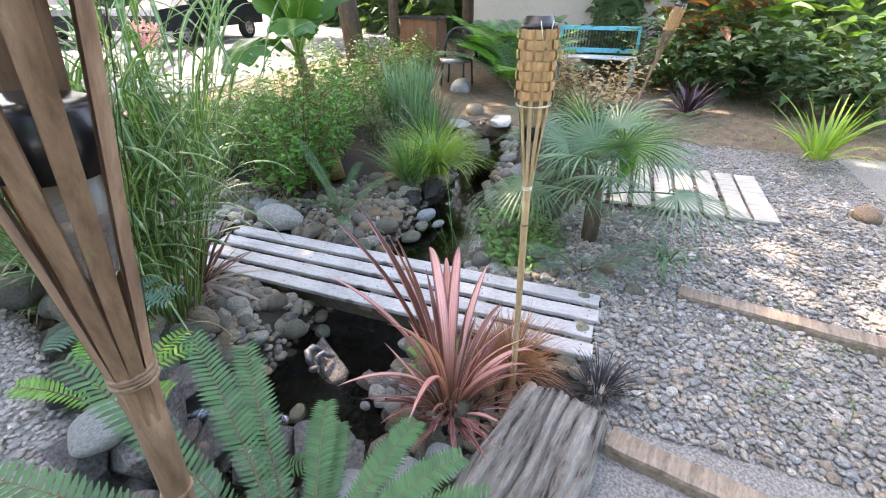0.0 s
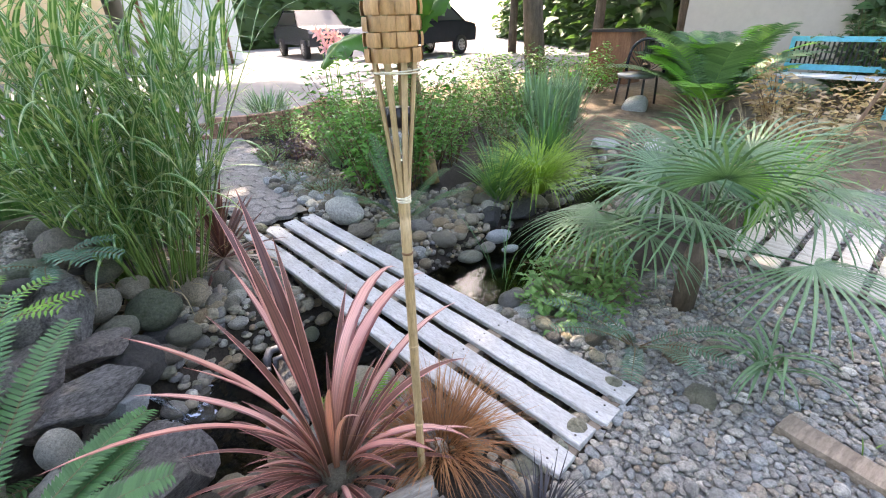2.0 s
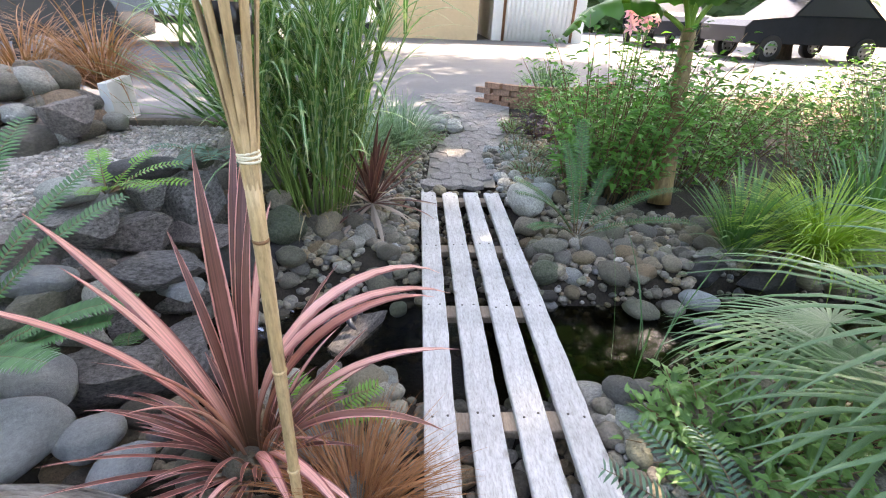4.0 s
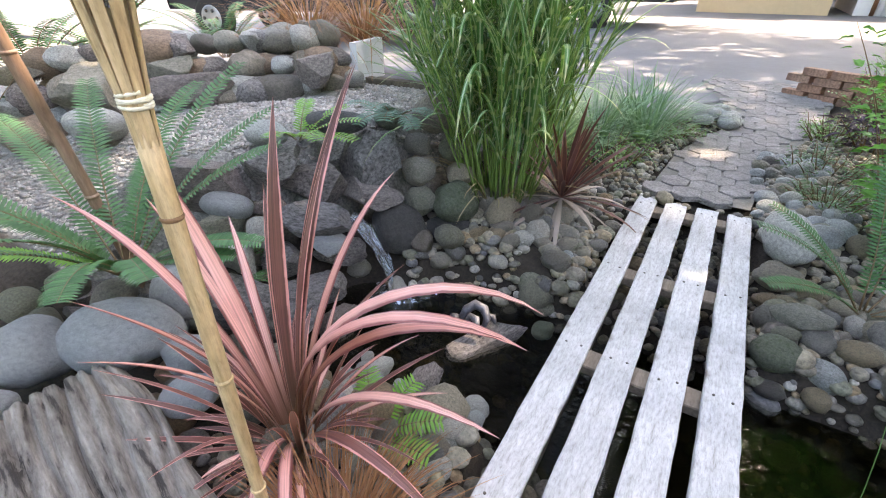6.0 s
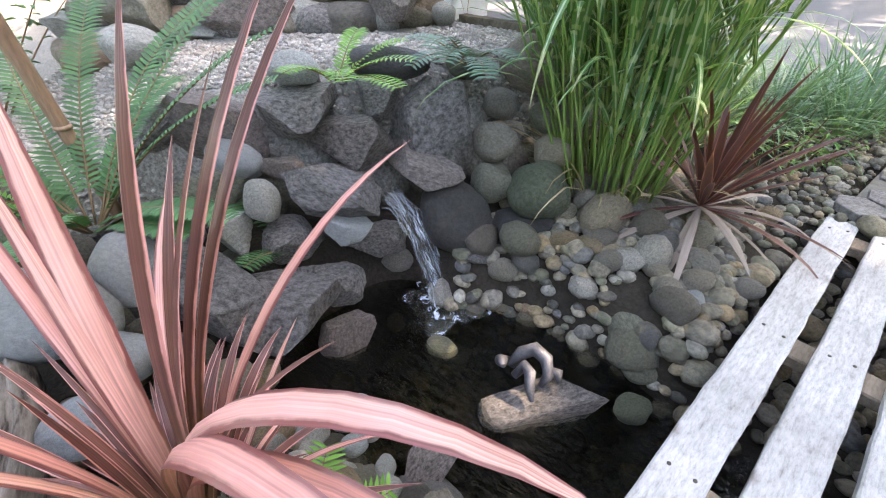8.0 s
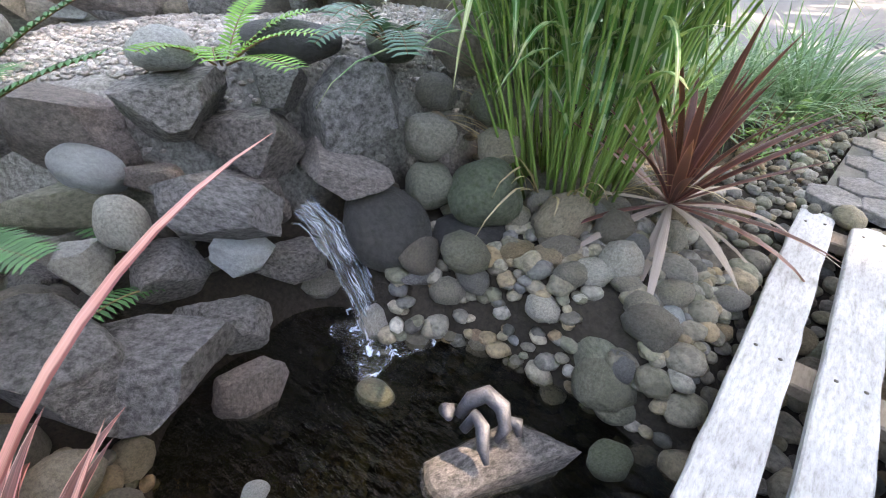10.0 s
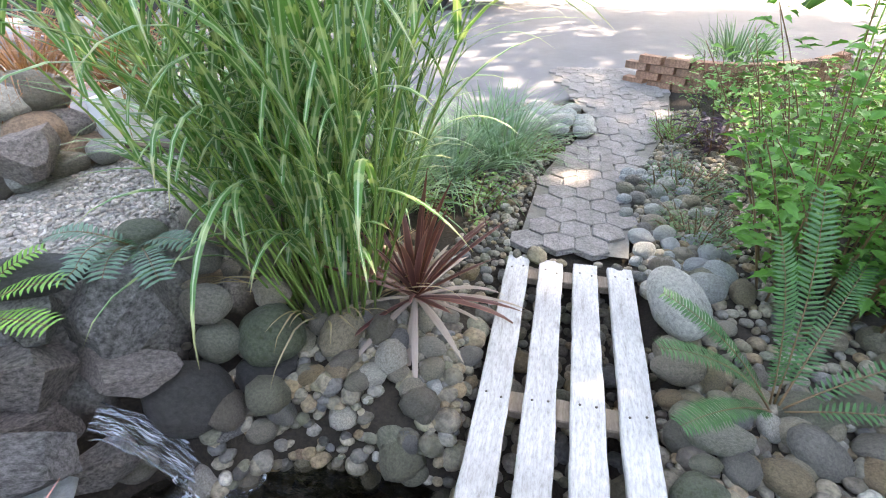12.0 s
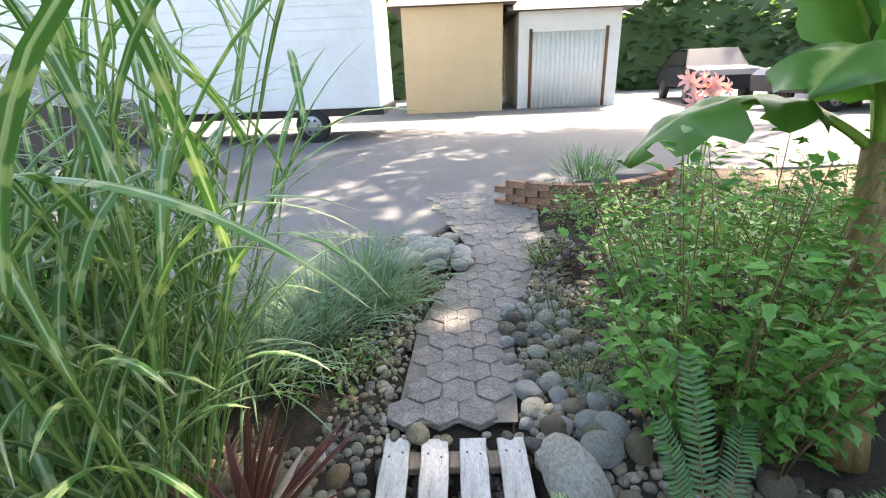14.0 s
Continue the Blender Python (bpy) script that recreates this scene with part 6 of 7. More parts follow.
for _ in range(2600):
    x, y = tuft_r.uniform(3.4, 8.5), tuft_r.uniform(-3.2, 1.2)
    add_blade(m, (x, y, -0.03), tuft_r.uniform(0, 360), tuft_r.uniform(10, 50), tuft_r.uniform(0.03, 0.07), 40, 0.008, 3, 0.1, 0, tuft_r)
for _ in range(500):
    x, y = tuft_r.uniform(-0.3, 1.6), tuft_r.uniform(-1.9, -0.6)
    if x - y * 0.4 < 0.9:
        add_blade(m, (x, y, -0.03), tuft_r.uniform(0, 360), tuft_r.uniform(10, 50), tuft_r.uniform(0.03, 0.07), 40, 0.005, 3, 0.1, 0, tuft_r)
tagged(part("lawn_grass", m, m_lawn, None, "sparse short grass by the far path"), category="grass", kind="stuff")


# ---- torches ----
def torch(at, lean_x, lean_y, label, height=1.33, tie=0.86, seed=1, scale=1.0):
    """A bamboo garden torch. Its foot is at at; it leans by so much per metre."""
    t = thing("bamboo_torch", at, label, "garden torch")
    t.scale = (scale,) * 3
    m = Matrix.Identity(4)
    m[0][2], m[1][2] = lean_x, lean_y
    rnd = random.Random(seed)
    cane, bind = (m_bamboo_old, m_bamboo_old) if seed > 1 else (m_bamboo, m_string)

    def line(z0, z1, r0, r1, n=4):
        return [m @ Vector((0, 0, z0 + (z1 - z0) * i / n)) for i in range(n + 1)], [r0 + (r1 - r0) * i / n for i in range(n + 1)]
    pm = Mesh()
    pm.tube(*line(-0.1, tie, 0.0105, 0.0125, 10), 14)
    part("pole", pm, cane, t, "brown weathered bamboo cane" if seed > 1 else "yellow bamboo cane")
    for z in (0.2, 0.47, 0.735):
        q = Mesh()
        c = m @ Vector((0, 0, z))
        q.tube([c + Vector((0, 0, -0.004)), c, c + Vector((0, 0, 0.004))], [0.0118, 0.0138, 0.012], 14)
        part("node", q, m_node if z == 0.735 else cane, t)
    for k in range(10):
        a = k * math.tau / 10 + rnd.uniform(-0.06, 0.06)
        o, s = Vector((math.cos(a), math.sin(a), 0)), Vector((-math.sin(a), math.cos(a), 0))
        pts = [m @ Vector((o.x * r, o.y * r, z)) for z, r in ((tie - 0.04, 0.011), (tie, 0.0125), (tie + 0.12, 0.026), (tie + 0.24, 0.042), (height - 0.19, 0.047), (height, 0.049))]
        q = Mesh()
        for off in (-0.0012, 0.0012):
            q.ribbon([p + o * off for p in pts], [0.008, 0.009, 0.0115, 0.0125, 0.0125, 0.0125], s, 0.05)
        part("strip", q, cane, t)
    for z in (tie, tie + 0.265):
        q, r = Mesh(), 0.0148 if z == tie else 0.051
        ring = [m @ Vector((math.cos(a) * r, math.sin(a) * r, z + 0.003 * math.sin(a * 0.5 + 1) + (a / math.tau) * 0.0035)) for a in np.linspace(0, math.tau * (4 if r < 0.03 else 2), 64)]
        q.tube(ring, [0.0022 if r < 0.03 else 0.0014] * len(ring), 5)
        part("string_tie", q, bind, t, "dark string binding" if seed > 1 else "cream string binding")
    rows = 7
    z0 = height - 0.185
    for j in range(rows):
        for k in range(12):
            q = Mesh()
            a0, a1 = (k + 0.02) * math.tau / 12, (k + 0.98) * math.tau / 12
            out = 0.0555 if (j + k) % 2 else 0.0495
            h = 0.185 / rows
            za, zb = z0 + j * h + 0.0012, z0 + (j + 1) * h - 0.0012
            n = 4
            for z in (za, (za + zb) / 2, zb):
                for i in range(n + 1):
                    aa = a0 + (a1 - a0) * i / n
                    bul = 0.002 * math.sin(math.pi * i / n) + (0.0012 if z == (za + zb) / 2 else 0)
                    q.v.append(m @ Vector((math.cos(aa) * (out + bul), math.sin(aa) * (out + bul), z)))
            for zz in range(2):
                for i in range(n):
                    b0 = zz * (n + 1) + i
                    q.face((b0, b0 + 1, b0 + n + 2, b0 + n + 1))
            part("weave_strip", q, m_weave, t)
    q = Mesh()
    q.tube([m @ Vector((0, 0, z)) for z in (z0, height - 0.004)], [0.046, 0.046], 20)
    part("basket_core", q, m_weave, t)
    q = Mesh()
    q.tube([m @ Vector((0, 0, z)) for z in (height - 0.004, height + 0.012, height + 0.012, height + 0.03)], [0.05, 0.05, 0.042, 0.036], 24)
    part("cap", q, m_black, t, "black plastic cap")
    q = Mesh()
    q.tube([m @ Vector((0, 0, z)) for z in (tie + 0.165, tie + 0.2)], [0.027, 0.028], 20)
    part("lamp_collar", q, m_black, t, "black solar lamp collar")
    q = Mesh()
    q.tube([m @ Vector((0, 0, z)) for z in (tie + 0.09, tie + 0.1, tie + 0.165)], [0.01, 0.016, 0.021], 20)
    part("lamp_lens", q, m_lens, t, "clear plastic lamp")
    q = Mesh()
    cord = [m @ Vector((0.053 * math.cos(a), 0.053 * math.sin(a), z)) for a, z in ((3.4, height + 0.02), (3.55, height - 0.02), (3.75, height - 0.05), (3.95, height - 0.02), (4.1, height + 0.02))]
    q.tube(cord, [0.0013] * 5, 5)
    part("cord", q, m_string, t, "white cord")
    return t


torch((-0.487, 0.29, 0.0), 0.02, 0.02, "bamboo torch with woven basket and solar lamp beside orange sedge", seed=1)
torch((-1.615, 0.648, 0.05), 0.009, -0.1, "large weathered bamboo torch standing among sword ferns", seed=2, height=1.08, tie=0.61, scale=1.6)
torch((3.0, 0.06, -0.05), 0.02, -0.24, "leaning weathered bamboo torch by the far path", seed=3)

# ---- background ----
# waterfall and otter
fall = thing("waterfall", (0, 0, 0), "small waterfall splashing between dark rocks", "waterfall", kind="structure")
rw = random.Random(77)
for k in range(9):
    m, o = Mesh(), rw.uniform(-0.05, 0.05)
    pts = []
    for i in range(11):
        t = i / 10
        pts.append(Vector((-1.13 + 0.17 * t ** 0.8 - o * 0.5 + rw.uniform(-0.003, 0.003), 1.27 + 0.06 * t + o, 0.12 - 0.32 * t ** 1.6 + 0.01 * math.sin(t * 19 + k))))
    m.tube(pts, [rw.uniform(0.0008, 0.003) for _ in pts], 6)
    part("strand", m, m_foam, fall)
for layer in range(2):
    m = Mesh()
    for i in range(25):
        t = i / 24
        for j in range(13):
            o = (j / 12 - 0.5) * (0.07 + 0.08 * t)
            nz = noise.noise(Vector((o * 30, t * 7, layer * 3.0))) * 0.02
            m.v.append(Vector((-1.14 + 0.18 * t ** 0.8 - o * 0.5 + nz, 1.27 + 0.06 * t + o, 0.125 - 0.323 * t ** (1.5 + layer * 0.25) + nz)))
    for i in range(24):
        for j in range(12):
            q = i * 13 + j
            m.face((q, q + 1, q + 14, q + 13), [(j / 12, i / 24), ((j + 1) / 12, i / 24), ((j + 1) / 12, (i + 1) / 24), (j / 12, (i + 1) / 24)])
    part("water_sheet", m, m_sheet, fall)
m = Mesh()
for i in range(13):
    for j in range(32):
        a = j * math.tau / 32
        r = (0.01 + 0.16 * (i / 12)) * (0.75 + 0.7 * noise.noise(Vector((math.cos(a) * 1.6, math.sin(a) * 1.6, 3.0))))
        m.v.append(Vector((-0.93 + r * math.cos(a) * 1.1, 1.32 + r * math.sin(a) * 0.75, WATER + 0.006 + 0.008 * noise.noise(Vector((math.cos(a) * r * 40, math.sin(a) * r * 40, 0))) * (1 - i / 12))))
for i in range(12):
    for j in range(32):
        q, q2 = i * 32 + j, i * 32 + (j + 1) % 32
        m.face((q, q2, q2 + 32, q + 32), [(j / 32, i / 12), ((j + 1) / 32, i / 12), ((j + 1) / 32, (i + 1) / 12), (j / 32, (i + 1) / 12)])
part("splash", m, m_sheet, fall)
m = Mesh()
m.tube([Vector((-0.05, 0, 0.02)), Vector((-0.03, 0.02, 0.055)), Vector((0.0, 0.03, 0.075)), Vector((0.035, 0.015, 0.07)), Vector((0.05, -0.01, 0.045)), Vector((0.04, -0.03, 0.02))], [0.012, 0.018, 0.019, 0.018, 0.014, 0.008], 10)
m.tube([Vector((-0.03, -0.03, 0.02)), Vector((-0.01, -0.01, 0.05)), Vector((0.01, -0.035, 0.06)), Vector((0.02, -0.06, 0.03)), Vector((0.035, -0.08, 0.015))], [0.01, 0.014, 0.015, 0.012, 0.006], 10)
m.tube([Vector((-0.06, 0.01, 0.02)), Vector((-0.075, -0.01, 0.035)), Vector((-0.06, -0.03, 0.045))], [0.012, 0.016, 0.008], 10)
m.tube([Vector((0.05, 0.0, 0.05)), Vector((0.07, 0.01, 0.04)), Vector((0.08, -0.01, 0.03))], [0.012, 0.015, 0.006], 10)
ott = part("garden_statue", m, m_lead, None, "small grey metal statue of playing animals on a wet slab")
tagged(ott, category="statue")
ott.matrix_world = pose(-0.54, 1.24, -0.155, 0, 0, 20)

# edging by the terrace
ed = part("metal_edging", rough_board((0.045, 0.3, 0.3), 61), m_white, None, "grey-white board standing at the driveway corner")
tagged(ed, category="garden edging")
ed.matrix_world = pose(-1.86, 2.2, 0.64, 0, 0, 8)
tim = part("timber_edging", rough_board((0.06, 0.8, 0.05), 62), m_under, None, "dark timber strip between gravel and driveway")
tagged(tim, category="garden edging")
tim.matrix_world = pose(-1.8, 2.24, 0.455, 0, 0, -86)

# brick bed
bedw = thing("brick_bed", (0.6, 5.35, 0.0), "low curved bed wall of worn red-brown bricks", "brick wall")
bk = Mesh()
bk.box((0, 0, 0.032), (0.2, 0.09, 0.06))
bkm = flat(bk.make("brick"))
rb = random.Random(5)
for j in range(4):
    for i in range(9):
        t = (i + 0.5 * (j % 2)) / 9
        x, y = 1.75 * t - 0.02, -0.18 + 0.45 * (2 * t - 0.7) ** 2 - 0.2 * t
        b_ = part("brick", bkm, m_brick, bedw)
        b_.matrix_basis = pose(x, y, j * 0.066, rb.uniform(-2, 2), 0, math.degrees(math.atan2(1.8 * (2 * t - 0.7) - 0.2, 1.75)) + rb.uniform(-3, 3))
grass("bed_grass", (1.5, 5.9, 0.15), "low blue-green plants in the brick bed", "plant", 160, (0.2, 0.4), 0.015, m_blueiris, 130, (5, 60), (10, 60), 0.3)

# buildings
def building(name, at, size, mat, label, turn=0, trim=None, pitch=0.8):
    h = thing(name, at, label, "building")
    h.rotation_euler = (0, 0, radians(turn))
    w, d, z = size
    m = Mesh()
    m.box((w / 2, d / 2, z / 2), (w, d, z))
    part("wall", flat(m.make("wall")), mat, h)
    m = Mesh()
    m.v += [Vector(p) for p in ((-0.4, -0.4, z + 0.003), (w + 0.4, -0.4, z + 0.003), (w + 0.4, d + 0.4, z + 0.003), (-0.4, d + 0.4, z + 0.003), (-0.4, d / 2, z + pitch + 0.1), (w + 0.4, d / 2, z + pitch + 0.1))]
    for q in ((0, 1, 5, 4), (2, 3, 4, 5), (0, 4, 3), (1, 2, 5), (3, 2, 1, 0)):
        m.face(q)
    part("roof", flat(m.make("roof")), m_roof, h)
    return h


garage = building("garage", (-1.35, 16.5, -0.1), (3.1, 5.0, 3.2), m_garage, "tan boarded garage across the driveway", 0)
shed = building("shed", (2.3, 16.9, -0.1), (3.2, 4.2, 3.0), m_white, "white sunlit shed beside the tan garage", 0)
door = thing("garage_door", (0, 0, 0), "pale vertical-boarded garage door")
door.parent = shed
for k in range(15):
    m = Mesh()
    m.box((0.5 + 0.15 * k, -0.012, 1.2), (0.13, 0.02, 2.4))
    part("door_board", m, m_white, door)
for x in (0.38, 2.78):
    m = Mesh()
    m.box((x, -0.02, 1.25), (0.09, 0.05, 2.5))
    part("door_frame", m, m_crate, shed)
house = building("house", (9.0, -6.5, -0.1), (10.2, 10.0, 3.2), m_wall, "house with a plain beige rendered wall", 0)
house.rotation_euler = (0, 0, radians(0))
house.scale = (1, 1, 1)

# trailer with white lap siding
tr = thing("trailer", (-9.5, 10.4, 0.15), "white trailer with lap siding parked on the driveway", "trailer")
m = Mesh()
m.box((4.1, 1.1, 1.75), (8.2, 2.2, 2.5))
part("body", flat(m.make("body")), m_white, tr)
for k in range(12):
    m = Mesh()
    m.box((4.1, -0.012, 0.6 + k * 0.2), (8.2, 0.022, 0.17), Matrix.Rotation(radians(3), 3, "X"))
    part("siding_board", flat(m.make("siding_board")), m_white, tr)
m = Mesh()
m.box((4.1, 1.1, 0.42), (8.3, 2.1, 0.14))
part("chassis", flat(m.make("chassis")), m_black, tr)


def wheel(parent, at, r=0.33):
    m = Mesh()
    m.tube([Vector((0, y, 0)) for y in (-0.1, -0.09, 0.09, 0.1)], [r * 0.9, r, r, r * 0.9], 28)
    w_ = part("wheel", m, m_rubber, parent, "black tyre")
    w_.location = at
    m = Mesh()
    m.tube([Vector((0, y, 0)) for y in (-0.115, -0.1, 0.1)], [r * 0.5, r * 0.6, r * 0.6], 24)
    part("rim", m, m_metal, w_)
    for k in range(6):
        m = Mesh()
        a = k * math.tau / 6
        m.tube([Vector((math.cos(a) * r * 0.38, y, math.sin(a) * r * 0.38)) for y in (-0.125, -0.11)], [0.03, 0.03], 8)
        part("rim_hole", m, m_black, w_)


for x in (1.5, 6.8):
    wheel(tr, (x, 0.1, 0.18))


def car(at, turn, label):
    c = thing("car", at, label, "car")
    c.rotation_euler = (0, 0, radians(turn))
    prof = [(-2.3, 0.45), (-2.35, 0.85), (-2.2, 1.0), (-1.1, 1.1), (-0.5, 1.62), (1.0, 1.66), (1.7, 1.12), (2.25, 1.02), (2.35, 0.8), (2.3, 0.45)]
    m = Mesh()
    for sx in (-0.86, -0.9, 0.9, 0.86):
        for x, z in prof:
            inn = 0.16 if z > 1.3 else 0
            m.v.append(Vector((x, sx - math.copysign(inn, sx), z)))
    n = len(prof)
    for j in range(3):
        for i in range(n):
            a, b_ = j * n + i, j * n + (i + 1) % n
            m.face((a, b_, b_ + n, a + n))
    m.face(tuple(range(n)))
    m.face(tuple(reversed(range(3 * n, 4 * n))))
    part("body", flat(m.make("body")), m_carpaint, c)
    for sy in (-1, 1):
        m = Mesh()
        m.v += [Vector(p) for p in ((-1.0, sy * 0.905, 1.14), (1.5, sy * 0.905, 1.16), (0.95, sy * 0.76, 1.58), (-0.5, sy * 0.76, 1.55))]
        m.face((0, 1, 2, 3))
        part("side_window", flat(m.make("side_window")), m_black, c)
    for x in (-1.45, 1.45):
        for sy in (-0.82, 0.82):
            wheel(c, (x, sy, 0.33))
    return c


car((-6.5, 6.55, 0.02), 14, "dark car with black tyres parked by the trailer")
car((8.6, 17.5, 0.0), 80, "dark car parked beyond the garage")
car((10.5, 13.4, 0.0), 5, "dark blue car parked across the driveway")

# bench, chair, boxes
bench = thing("garden_bench", (6.95, 0.05, 0.0), "turquoise-framed garden bench with a dark mesh back", "bench")
bench.rotation_euler = (0, 0, radians(-3))
for nm, c, s in (("top_rail", (0, 0.57, 0.84), (0.05, 1.3, 0.06)), ("lower_rail", (-0.03, 0.57, 0.5), (0.05, 1.3, 0.07)), ("stile", (0, -0.06, 0.6), (0.05, 0.05, 0.5)), ("stile", (0, 1.2, 0.6), (0.05, 0.05, 0.5)),
                 ("leg", (-0.02, -0.06, 0.2), (0.06, 0.06, 0.4)), ("leg", (-0.02, 1.2, 0.2), (0.06, 0.06, 0.4)), ("leg", (-0.45, -0.06, 0.2), (0.06, 0.06, 0.4)), ("leg", (-0.45, 1.2, 0.2), (0.06, 0.06, 0.4))):
    m = Mesh()
    m.box(c, s)
    part(nm, flat(m.make(nm)), m_teal, bench)
for k in range(24):
    m = Mesh()
    m.box((0, -0.03 + 0.052 * k, 0.67), (0.01, 0.02, 0.3))
    part("back_bar", flat(m.make("back_bar")), m_black, bench, "dark thin back bar")
for k in range(5):
    m = Mesh()
    m.box((-0.08 - 0.09 * k, 0.57, 0.42), (0.075, 1.3, 0.02))
    part("seat_slat", flat(m.make("seat_slat")), m_white, bench)
chair = thing("garden_chair", (5.95, 2.75, 0.0), "round-backed dark wicker garden chair", "chair")
m = Mesh()
for a0 in np.linspace(0, math.pi, 17):
    m.tube([Vector((0.02 * math.sin(a0), 0.26 * math.cos(a0) * s, 0.4 + 0.46 * math.sin(a0) ** 0.6 * s)) for s in (0.05, 0.5, 1.0)], [0.006] * 3, 5)
part("back_weave", m, m_black, chair)
m = Mesh()
m.tube([Vector((0, 0.28 * math.cos(a0), 0.4 + 0.48 * max(0, math.sin(a0)) ** 0.6)) for a0 in np.linspace(0, math.pi, 21)], [0.022] * 21, 8)
part("hoop", m, m_carpaint, chair)
m = Mesh()
m.tube([Vector((-0.22, 0, 0.38)), Vector((-0.22, 0, 0.43))], [0.25, 0.27], 24)
part("seat", m, m_metal, chair)
for x, y in ((-0.4, -0.2), (-0.4, 0.2), (0, -0.22), (0, 0.22)):
    m = Mesh()
    m.tube([Vector((x, y, 0)), Vector((x * 0.9, y * 0.9, 0.4))], [0.018, 0.018], 8)
    part("leg", m, m_black, chair)
cab = thing("wooden_cabinet", (7.9, 4.25, 0.0), "brown wooden garden cabinet with a dark lid", "cabinet")
for nm, c, s, mt in (("body", (0, 0, 0.45), (0.6, 0.8, 0.9), m_crate), ("lid", (0, 0, 0.925), (0.7, 0.9, 0.05), m_black)):
    m = Mesh()
    m.box(c, s)
    part(nm, flat(m.make(nm)), mt, cab)


# trees
def tree(at, height, crown, leaves, seed, label, low=0.45, size=0.16, mat=None, trunk=0.16):
    t = thing("tree", at, label, "tree")
    rnd = random.Random(seed)
    m, tips = Mesh(), []
    tp = arc((0, 0, 0), rnd.uniform(0, 360), 2, height * 0.85, 6, 8, 0.1, rnd)
    m.tube(tp, [trunk * (1 - 0.8 * k / 8) for k in range(9)], 10)
    for k in range(13):
        j = int(3 + 5 * k / 13)
        lp = arc(tp[j], k * 137, rnd.uniform(35, 70), crown * rnd.uniform(0.6, 1.0), -15, 5, 0.15, rnd)
        m.tube(lp, [trunk * 0.3 * (1 - 0.8 * q / 5) for q in range(6)], 6)
        tips += lp[2:]
    part("trunk", m, m_bark, t)
    lf = Mesh()
    tips += tp[5:]
    for _ in range(leaves):
        c = rnd.choice(tips)
        v = Vector((rnd.gauss(0, 1), rnd.gauss(0, 1), rnd.gauss(0, 0.7)))
        leafy(lf, c + v * crown * 0.2, Vector((v.x, v.y, rnd.uniform(-0.5, 0.5))), size * rnd.uniform(0.6, 1.3), rnd, False, 0.6)
    part("crown", lf, mat or m_treeleaf, t, kind="stuff")
    return t


for k, (x, y, h) in enumerate(((11, 6.5, 7), (13, 11, 8), (5.4, 8.2, 6.5) if False else (16, 4.5, 8), (-5.5, -3, 7), (3, -7, 8), (-8, 2.5, 7), (14, 20, 9), (-4, 24, 9), (5, 25, 9), (-12, 20, 9), (22, 14, 9), (20, -3, 9))):
    tagged(tree((x, y, -0.05), h, h * 0.32, 1300, 200 + k, "leafy garden tree with a slender trunk", 0.45, 0.42), group="garden trees")


def shade_tree(at, middle, radii, leaves, seed):
    """A tall tree added for its shade: its crown spreads over the garden, out of view."""
    t = thing("tree", at, "tall tree with a high out-of-view crown added to shade the garden", "tree", "tall trees")
    rnd = random.Random(seed)
    m, lf = Mesh(), Mesh()
    mid = Vector(middle) - Vector(at)
    fork = Vector((mid.x * 0.15, mid.y * 0.15, mid.z * 0.6))
    m.tube([Vector((0, 0, -0.1)), fork * 0.35, fork * 0.7, fork], [0.2, 0.17, 0.15, 0.12], 12)
    for i in range(12):
        q = mid + Vector((rnd.uniform(-0.8, 0.8) * radii[0], rnd.uniform(-0.8, 0.8) * radii[1], rnd.uniform(-0.6, 0.4) * radii[2]))
        m.tube([fork, fork.lerp(q, 0.5) + Vector((0, 0, 0.3)), q], [0.08, 0.05, 0.015], 7)
    part("trunk", m, m_bark, t)
    clumps = [(rnd.uniform(-1, 1), rnd.uniform(-1, 1), rnd.uniform(-1, 1)) for _ in range(90)]
    for _ in range(leaves):
        c = rnd.choice(clumps)
        q = mid + Vector((c[0] * radii[0] + rnd.gauss(0, 0.45), c[1] * radii[1] + rnd.gauss(0, 0.45), c[2] * radii[2] + rnd.gauss(0, 0.3)))
        a = rnd.uniform(0, math.tau)
        leafy(lf, q, Vector((math.cos(a), math.sin(a), rnd.uniform(-0.4, 0.2))), rnd.uniform(0.16, 0.34), rnd, False, 0.75)
    part("crown", lf, m_treeleaf, t, kind="stuff")


# added crowns, unseen from the camera, set between sun and ground to cast shade
shade_tree((6.4, 5.0, 0), (2.6, 5.6, 6.6), (3.2, 3.2, 0.9), 7000, 301)
shade_tree((10.5, 13.5, 0), (3.0, 12.2, 6.8), (3.6, 3.2, 0.9), 5000, 302)
shade_tree((-9.5, 13.6, 0), (-3.4, 13.0, 6.8), (3.6, 2.6, 0.9), 4500, 303)
shade_tree((11.0, 4.2, 0), (8.0, 5.0, 6.8), (2.6, 3.4, 0.9), 5000, 304)


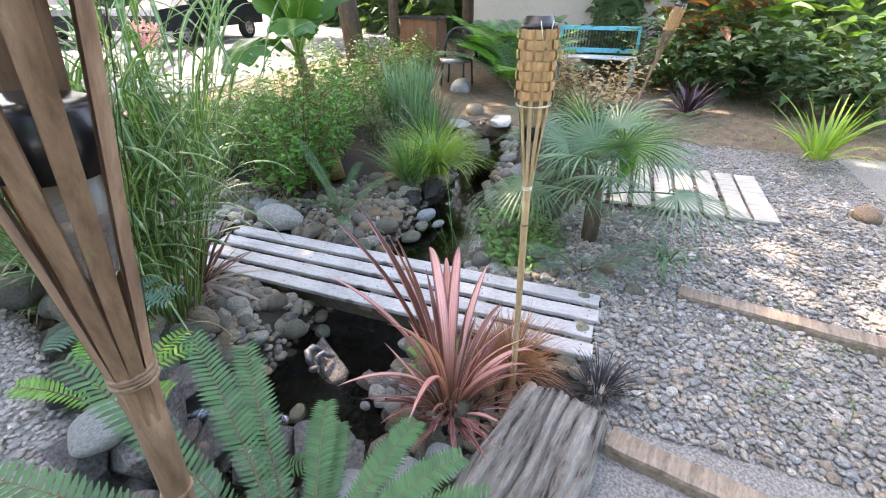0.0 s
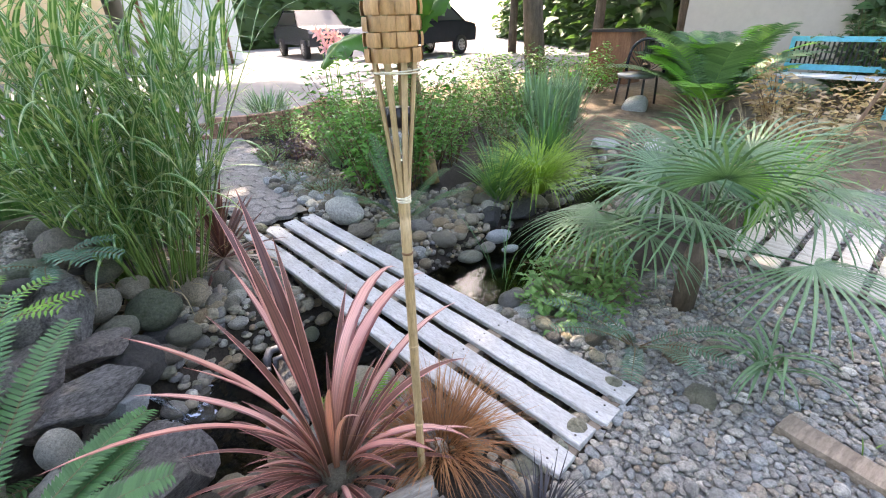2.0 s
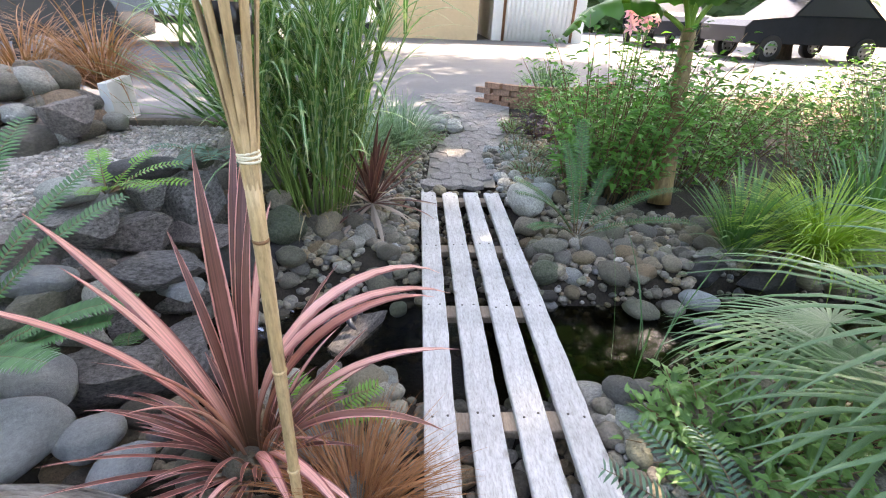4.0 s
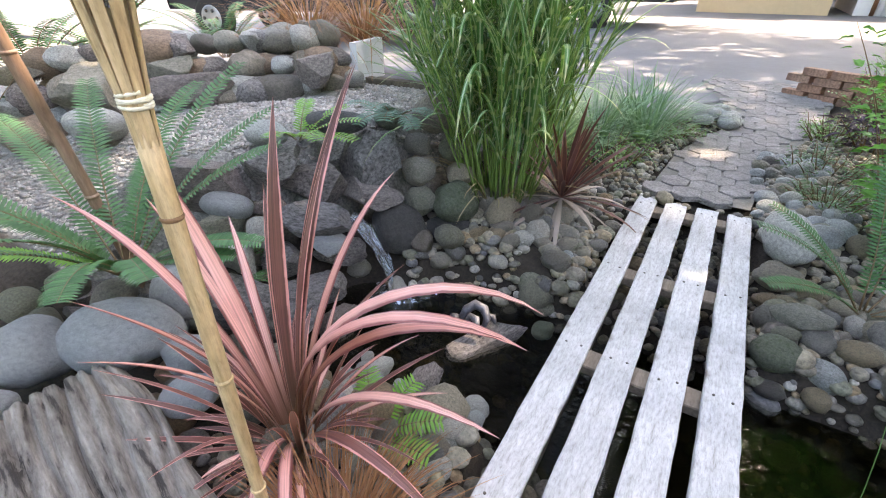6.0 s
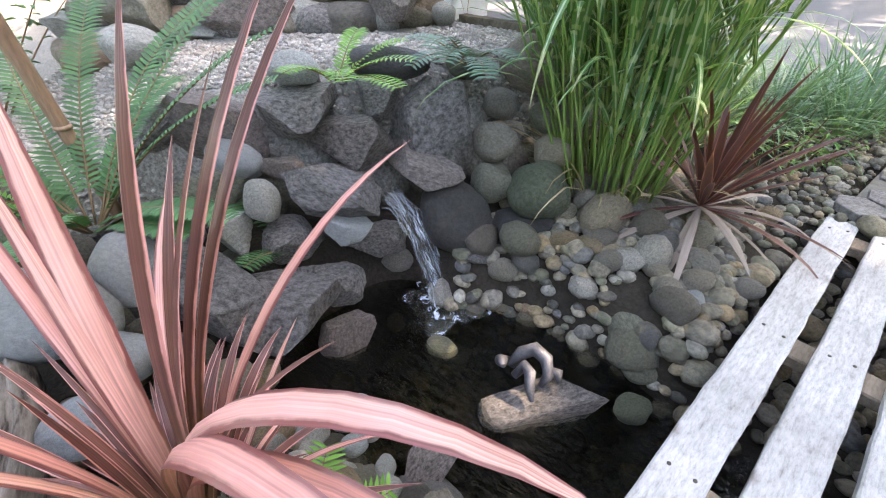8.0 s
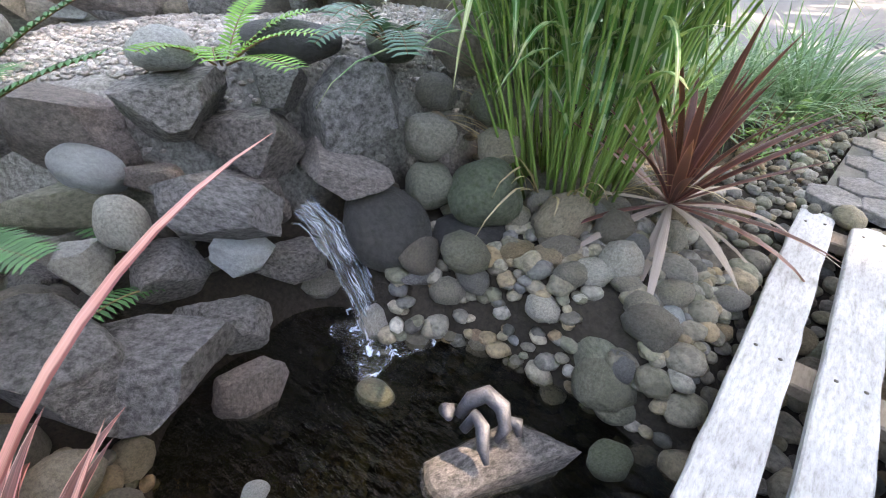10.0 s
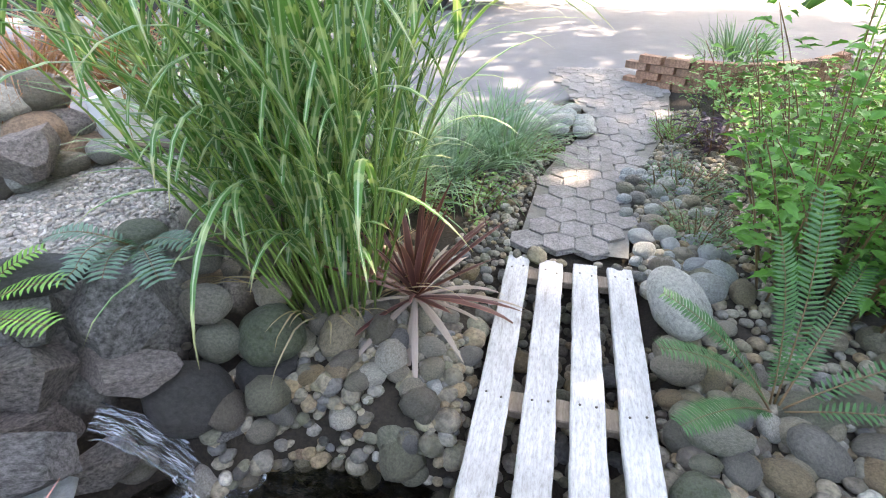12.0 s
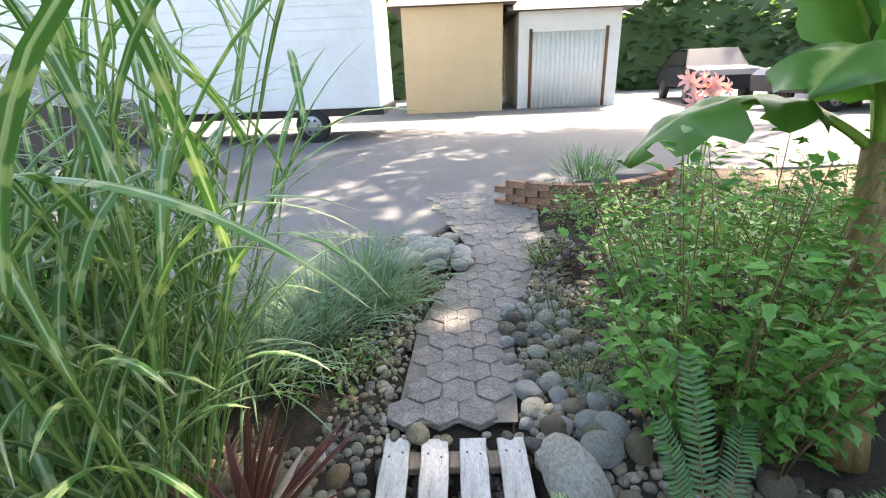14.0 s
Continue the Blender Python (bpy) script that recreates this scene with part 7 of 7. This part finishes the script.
def hedge(a, b, h, depth, n, seed, label, size=1.0, mat=None):
    """A hedge: a dense dark core and leaves all over it."""
    rnd = random.Random(seed)
    m = Mesh()
    a, b = Vector((*a, 0)), Vector((*b, 0))
    along = (b - a).normalized()
    out = Vector((-along.y, along.x, 0))
    cols, rows = 40, 10
    for i in range(cols + 1):
        for j in range(rows + 1):
            z = h * j / rows * (0.9 + 0.1 * math.sin(i * 1.7 + seed))
            for sg in (-1, 1):
                bulge = depth * (0.5 + 0.35 * noise.noise(Vector((i * 0.6, j * 0.7, seed + sg)))) * (1 - 0.7 * (j / rows) ** 3)
                m.v.append(a.lerp(b, i / cols) + out * sg * bulge + Vector((0, 0, z - 0.06)))
    st = (rows + 1) * 2
    for i in range(cols):
        for j in range(rows):
            for sg in (0, 1):
                q = i * st + j * 2 + sg
                m.face((q, q + st, q + st + 2, q + 2))
        q = i * st + rows * 2
        m.face((q, q + 1, q + st + 1, q + st))
    for _ in range(n):
        t, sg = rnd.random(), rnd.choice((-1, 1))
        z = h * rnd.random() * 1.05
        p = a.lerp(b, t) + out * (sg * depth * rnd.uniform(0.35, 0.95) * (1.1 - 0.6 * (z / h) ** 3)) + Vector((0, 0, z - 0.05))
        leafy(m, p, Vector((rnd.uniform(-1, 1), rnd.uniform(-1, 1), 0)), rnd.uniform(0.12, 0.3) * size, rnd, False, 0.7)
    tagged(part("hedge", m, mat or m_hedge, None, label), category="hedge", kind="stuff")


hedge((9, -7), (8.9, -0.6), 3.2, 0.35, 3500, 1, "dark ivy and shrubs against the house")
hedge((8.95, 0.0), (8.9, 0.9), 2.6, 0.15, 500, 5, "ivy climbing the house wall")
hedge((13, 5), (24, 20), 4, 1.0, 3500, 2, "dark trees and hedge beyond the yard", 2.3)
hedge((-6, -6), (9, -9), 3.5, 0.7, 1500, 3, "dark hedge behind the garden")
hedge((-9, -4), (-11, 3), 3.5, 0.7, 1200, 4, "dark hedge behind the garden")
hedge((-14, 26), (24, 27), 5, 1.2, 4000, 6, "dark trees behind the garage", 2.8)
